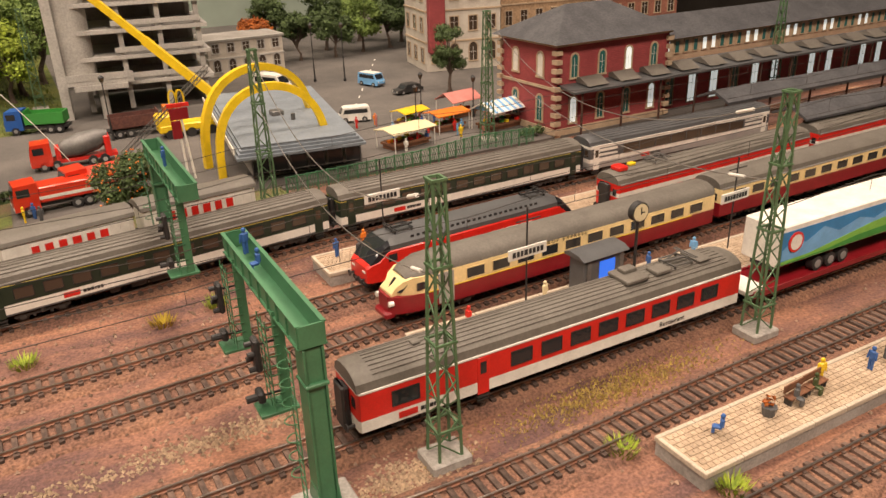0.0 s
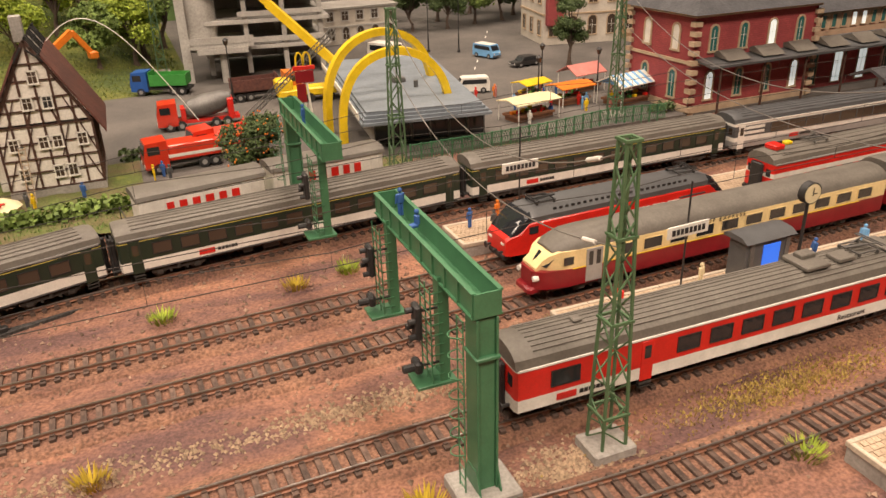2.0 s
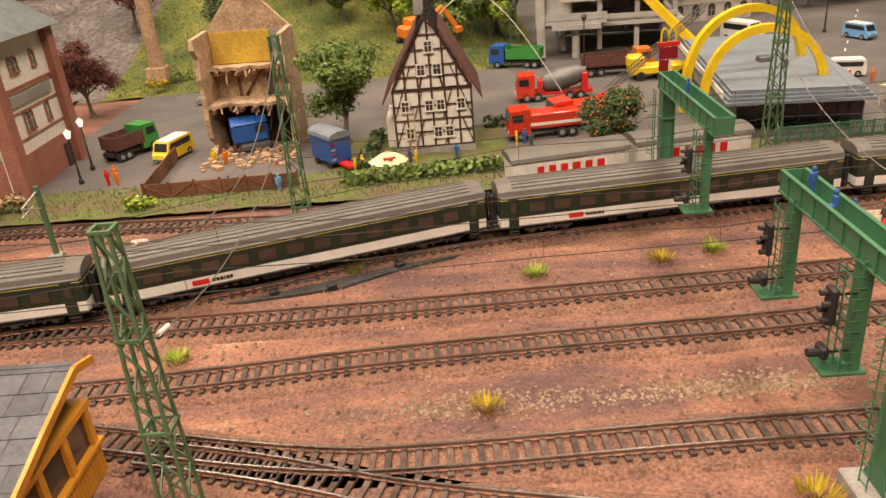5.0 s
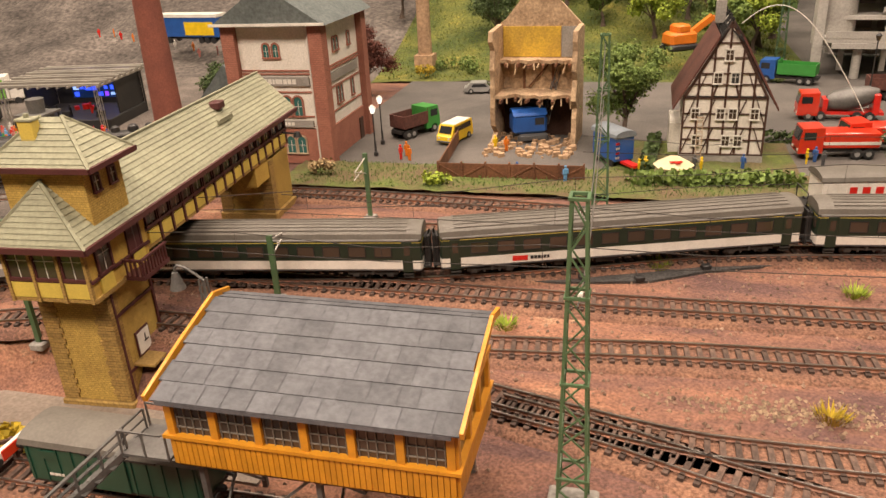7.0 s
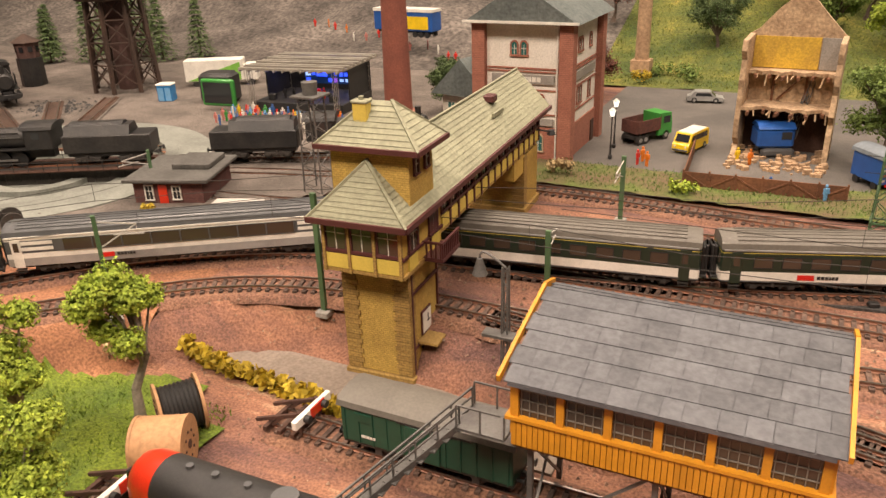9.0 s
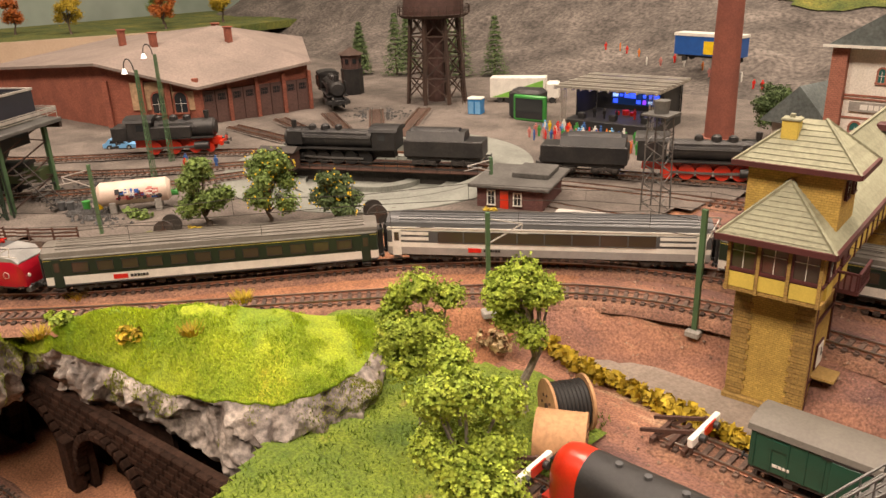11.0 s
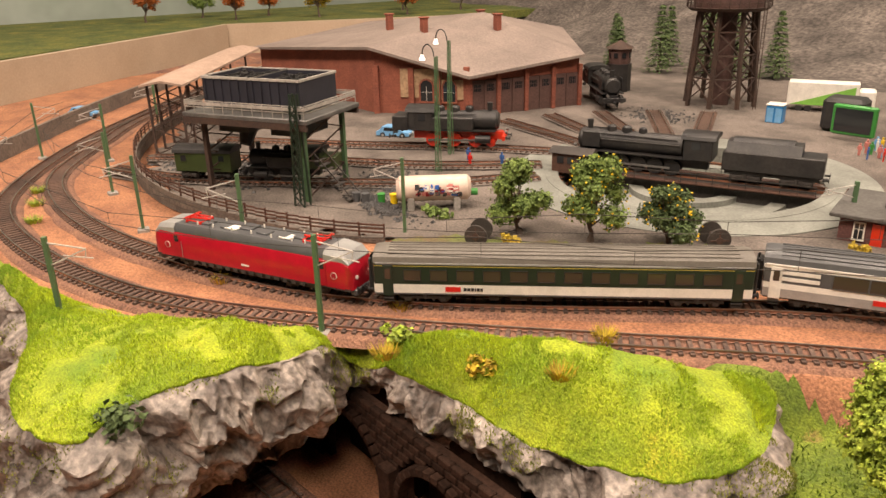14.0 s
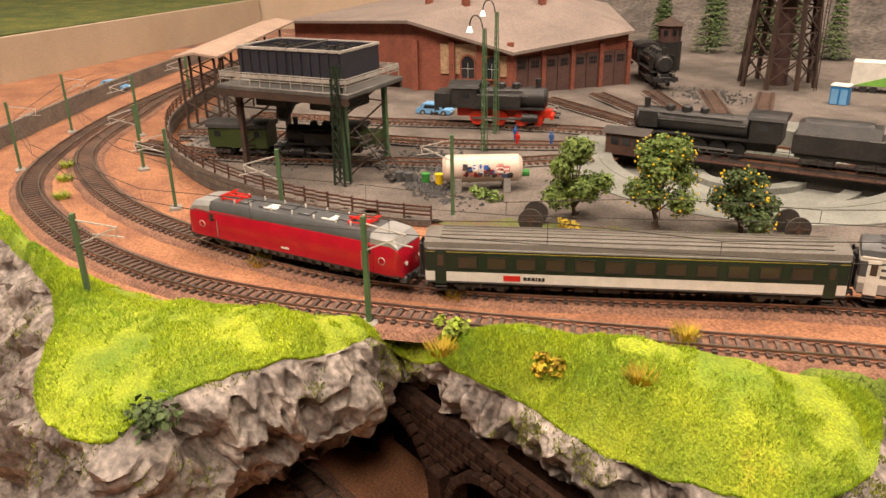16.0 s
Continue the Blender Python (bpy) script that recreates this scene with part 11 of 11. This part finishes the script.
catenary(INNER[:-2], 0.066, 0.082, "thin overhead wire with droppers over the inner track")
catenary(OUTER[:-2], 0.066, 0.082, "thin overhead wire with droppers over the outer track")
catenary(T3, 0.066, 0.082, "thin overhead wire with droppers over the platform track")
catenary([(1.6, 0.384), (0.45, 0.385)], 0.066, 0.082, "thin overhead wire with droppers behind the coach")
catenary(T5[:8], 0.066, 0.082, "thin overhead wire with droppers over the goods track")
cross = thing("cross_span", "slack cross-span wires between lattice masts", "wire", group="overhead wires")
for p, q, sag in (((0.168, 0.341, 0.168), (0.192, 0.743, 0.178), 0.05), ((0.438, 0.347, 0.176), (0.554, 0.908, 0.170), 0.06), ((-0.233, 0.322, 0.166), (-0.246, 0.716, 0.172), 0.05), ((0.168, 0.341, 0.12), (0.192, 0.743, 0.13), 0.035), ((0.438, 0.347, 0.12), (0.554, 0.908, 0.125), 0.035), ((-0.233, 0.322, 0.118), (-0.246, 0.716, 0.12), 0.03)):
    run = [Vector(p).lerp(Vector(q), k / 16) - Vector((0, 0, sag * 4 * (k / 16) * (1 - k / 16))) for k in range(17)]
    part("wire", B().tube(run, 0.00045), WIRE, cross)
    part("insulator", B().cyl(Vector(p).lerp(Vector(q), 0.06) - Vector((0, 0, sag * 0.22)), Vector(p).lerp(Vector(q), 0.09) - Vector((0, 0, sag * 0.32)), 0.0013, seg=8), WHITE, cross)

# ---- platform furniture ----
ck = thing("platform_clock", "round platform clock on a dark post", "clock", pose(0.412, 0.452, 0.0115))
part("post", B().cyl((0, 0, 0), (0, 0, 0.052), 0.0013), BLACK, ck)
part("case", B().cyl((0, -0.003, 0.058), (0, 0.003, 0.058), 0.0085, seg=20), BLACK, ck)
part("dial", B().cyl((0, -0.0034, 0.058), (0, -0.003, 0.058), 0.0074, seg=20), CREAMCLOTH, ck)
part("hand", B().box(0, -0.0036, 0.0595, 0.0009, 0.0003, 0.006).box(0.0018, -0.0036, 0.058, 0.004, 0.0003, 0.0009), BLACK, ck)
ko = thing("platform_kiosk", "dark grey ticket kiosk with a lit blue screen", "kiosk", pose(0.372, 0.453, 0.0115, 0, 0, 2))
part("cabinet", B().box(0, 0, 0.016, 0.042, 0.018, 0.032, bev=0.001), DARKGREY, ko)
part("curved_roof", B().along_x([(-0.012, 0.032), (-0.006, 0.0355), (0.006, 0.0365), (0.012, 0.034), (0.012, 0.032)], -0.024, 0.024), DARKGREY, ko)
part("screen", B().box(0.003, -0.0092, 0.018, 0.016, 0.0008, 0.019), glow("blue_screen", (0.03, 0.16, 0.85), 0.6), ko)
for x in (-0.016, 0.018):
    part("side_panel", B().box(x, -0.0094, 0.016, 0.004, 0.001, 0.028), STEELGREY, ko)


def station_sign(x, y, z, rz):
    s = thing("station_sign", "white station name board on a thin hanger", "sign", pose(x, y, z, 0, 0, rz), "station signs")
    part("board", B().box(0, 0, 0.05, 0.036, 0.0012, 0.009, bev=0.0003), WHITE, s)
    bars(s, "lettering", -0.0145, -0.0007, 0.05, (0.0028, 0.0024, 0.0022, 0.003, 0.0024, 0.0026, 0.0024, 0.0026), 0.0042, BLACK, -1, 0.0012)
    part("hanger", B().cyl((0, 0.001, 0), (0, 0.001, 0.085), 0.0007).cyl((-0.01, 0.001, 0.075), (0.012, 0.001, 0.075), 0.0006), BLACK, s)
    return s


station_sign(0.302, 0.450, 0.0115, 3)
station_sign(0.522, 0.450, 0.0115, 3)
station_sign(0.262, 0.622, 0.0115, 3)
for bx, by in ((0.375, 0.264), (0.395, 0.266)):
    bn = thing("platform_bench", "brown platform bench with backrest", "bench", pose(bx, by, 0.0118, 0, 0, 4), "platform benches")
    part("seat", B().box(0, 0, 0.005, 0.019, 0.006, 0.0012, bev=0.0002), BROWNWOOD, bn)
    part("backrest", B().box(0, 0.003, 0.0095, 0.019, 0.001, 0.005, bev=0.0002), BROWNWOOD, bn)
    for s in (-0.008, 0.008):
        part("leg", B().box(s, 0, 0.0025, 0.0012, 0.005, 0.005), BLACK, bn)
pl = thing("planter", "dark tub with flowers on the platform", "planter", pose(0.349, 0.263, 0.0118))
part("tub", B().cyl((0, 0, 0), (0, 0, 0.006), 0.0038, 0.0048, 10), DARKGREY, pl)
fl = B()
leaves(fl, random.Random(4), [(0, 0, 0.009, 0.005)], 60, 0.0016)
part("flowers", fl, LEAFORANGE, pl, smooth=0)
ad = thing("advertising_pillar", "grey platform board with pink poster", "sign", pose(0.468, 0.262, 0.0118, 0, 0, 8))
part("board", B().box(0, 0, 0.022, 0.02, 0.004, 0.036, bev=0.0006), DARKGREY, ad)
part("poster", B().box(-0.0045, -0.0024, 0.018, 0.008, 0.0006, 0.014), PINK, ad)
for fx, fy, mat, rz, sit in ((0.310, 0.264, BLUEFIG, 40, True), (0.372, 0.262, DARKGREY, 180, True), (0.392, 0.264, OLIVE, 180, True), (0.405, 0.270, YELLOW, 160, False), (0.445, 0.262, BLUEFIG, 90, False)):
    figurine(fx, fy, 0.0122, mat, rz, 0.82, "tiny painted passenger figurine on the platform", sit)
for fx, fy, mat in ((0.483, 0.455, SKYBLUE), (0.428, 0.452, BLUEFIG), (0.322, 0.454, CREAMCLOTH), (0.25, 0.45, RED)):
    figurine(fx, fy, 0.0122, mat, random.Random(fx).uniform(0, 360), 0.85, "tiny painted passenger figurine on the platform")
for fx, fy, mat in ((0.215, 0.625, BLUEFIG), (0.245, 0.632, ORANGE), (0.232, 0.612, DARKGREY)):
    figurine(fx, fy, 0.0122, mat, 20, 0.85, "tiny painted worker figurine on the platform")
for fx, fy, mat in ((-0.02, 0.92, BLUEFIG), (-0.03, 0.912, YELLOW), (-0.014, 0.905, DARKGREY), (-0.10, 0.885, BLUEFIG), (-0.145, 0.87, YELLOW), (-0.152, 0.878, DARKGREY), (-0.205, 0.868, YELLOW), (-0.212, 0.858, YELLOW)):
    figurine(fx, fy, 0.003, mat, random.Random(fx).uniform(0, 360), 0.85, "tiny painted firefighter figurine by the house")
for fx, fy, mat in ((-0.497, 0.90, ORANGE), (-0.488, 0.882, ORANGE), (-0.50, 0.885, RED), (-0.39, 0.935, YELLOW), (-0.375, 0.93, ORANGE), (-0.345, 0.83, BLUEFIG), (-0.29, 0.822, SKYBLUE)):
    figurine(fx, fy, 0.003, mat, random.Random(fx).uniform(0, 360), 0.9, "tiny painted worker figurine on the building site")
for k in range(26):
    r = random.Random(300 + k)
    x, y = 0.42 + r.uniform(0, 0.2), 0.92 + r.uniform(0, 0.16)
    figurine(x, y, 0.003, r.choice(CROWD), r.uniform(0, 360), 0.85, "tiny painted market visitor figurine")
for k in range(14):
    r = random.Random(340 + k)
    x, y = -1.45 + k * 0.035 + r.uniform(-0.01, 0.01), 1.60 - k * 0.012 + r.uniform(-0.015, 0.015)
    figurine(x, y, hill(x, y), r.choice((RED, ORANGE, WHITE, PINK)), r.uniform(0, 360), 0.9, "tiny painted hiker figurine on the quarry path")
for fx, fy, mat in ((-1.405, 0.455, BLUEFIG), (-1.43, 0.42, RED), (-1.455, 0.435, BLUEFIG), (-1.33, 0.265, BLUEFIG)):
    figurine(fx, fy, 0.0065, mat, 30, 0.85, "tiny painted railway worker figurine in the yard")
box_vehicle("car", "pale blue old saloon car by the engine shed", "car", -1.66, 0.435, 40, 0.055, 0.022, 0.018, SKYBLUE)
box_vehicle("car", "pale blue car beside the outer fence", "car", -2.18, 0.06, 40, 0.055, 0.022, 0.018, SKYBLUE)
og2 = solo("outer_wall", B().loft([[(p.x, p.y, -0.004), (p.x, p.y, 0.026), (p.x - 0.006 * math.sin(a), p.y + 0.006 * math.cos(a), 0.026), (p.x - 0.006 * math.sin(a), p.y + 0.006 * math.cos(a), -0.004)] for p, a in spline([(-2.6, 0.40), (-2.2, 0.09), (-1.95, -0.08), (-1.75, -0.20), (-1.6, -0.24)], 0.03)]), WEATHER, "grey board wall along the outside of the curve", "wall", kind="structure")
rc = random.Random(91)
b = B()
for cx, cy_, sx, sy, cnt in ((-1.42, 0.30, 0.05, 0.03, 700), (-1.62, 0.16, 0.07, 0.04, 600), (-1.36, 0.24, 0.06, 0.015, 500), (-1.70, 0.12, 0.05, 0.03, 300), (-1.50, 0.86, 0.05, 0.04, 300)):
    for _ in range(cnt):
        x, y, q, a = rc.gauss(cx, sx * 0.6), rc.gauss(cy_, sy * 0.6), rc.uniform(0.0012, 0.0036), rc.uniform(0, 6.28)
        c = Vector((x, y, 0.005))
        b.add([c + Vector((q * math.cos(a + d), q * math.sin(a + d), 0)) for d in (0, 1.6, 3.1, 4.7)] + [c + Vector((0, q * 0.2, q * 0.8))], [(0, 1, 4), (1, 2, 4), (2, 3, 4), (3, 0, 4)])
solo("coal_heap", b, SOOT, "scattered black coal lumps on the yard ground", "coal", kind="stuff", smooth=0)
DARKBALLAST = material("dark_grey_ballast", (0.085, 0.08, 0.076), (0.05, 0.047, 0.045), 0.95, grain=450, patch=40, amount=0.7, bump=0.9)
solo("dark_ballast", B().prism([(-0.40, 0.640), (-0.308, 0.655), (-0.247, 0.668), (-0.182, 0.674), (-0.12, 0.655), (-0.099, 0.636), (-0.152, 0.617), (-0.197, 0.592), (-0.233, 0.585), (-0.287, 0.577), (-0.36, 0.585)], -0.004, 0.0011), DARKBALLAST, "dark grey ballast round the turnout", "ballast", kind="structure")
for x, y in ((-0.205, 0.592), (-0.152, 0.622), (-0.25, 0.588)):
    pm = thing("point_motor", "small black point motor box beside the turnout", "point motor", pose(x, y, 0.001, 0, 0, 20), "point motors")
    part("case", B().box(0, 0, 0.002, 0.008, 0.006, 0.004, bev=0.0006), BLACK, pm)
    part("rod", B().beam((0, 0, 0.0015), (0.002, 0.016, 0.0015), 0.0008), STEELGREY, pm)
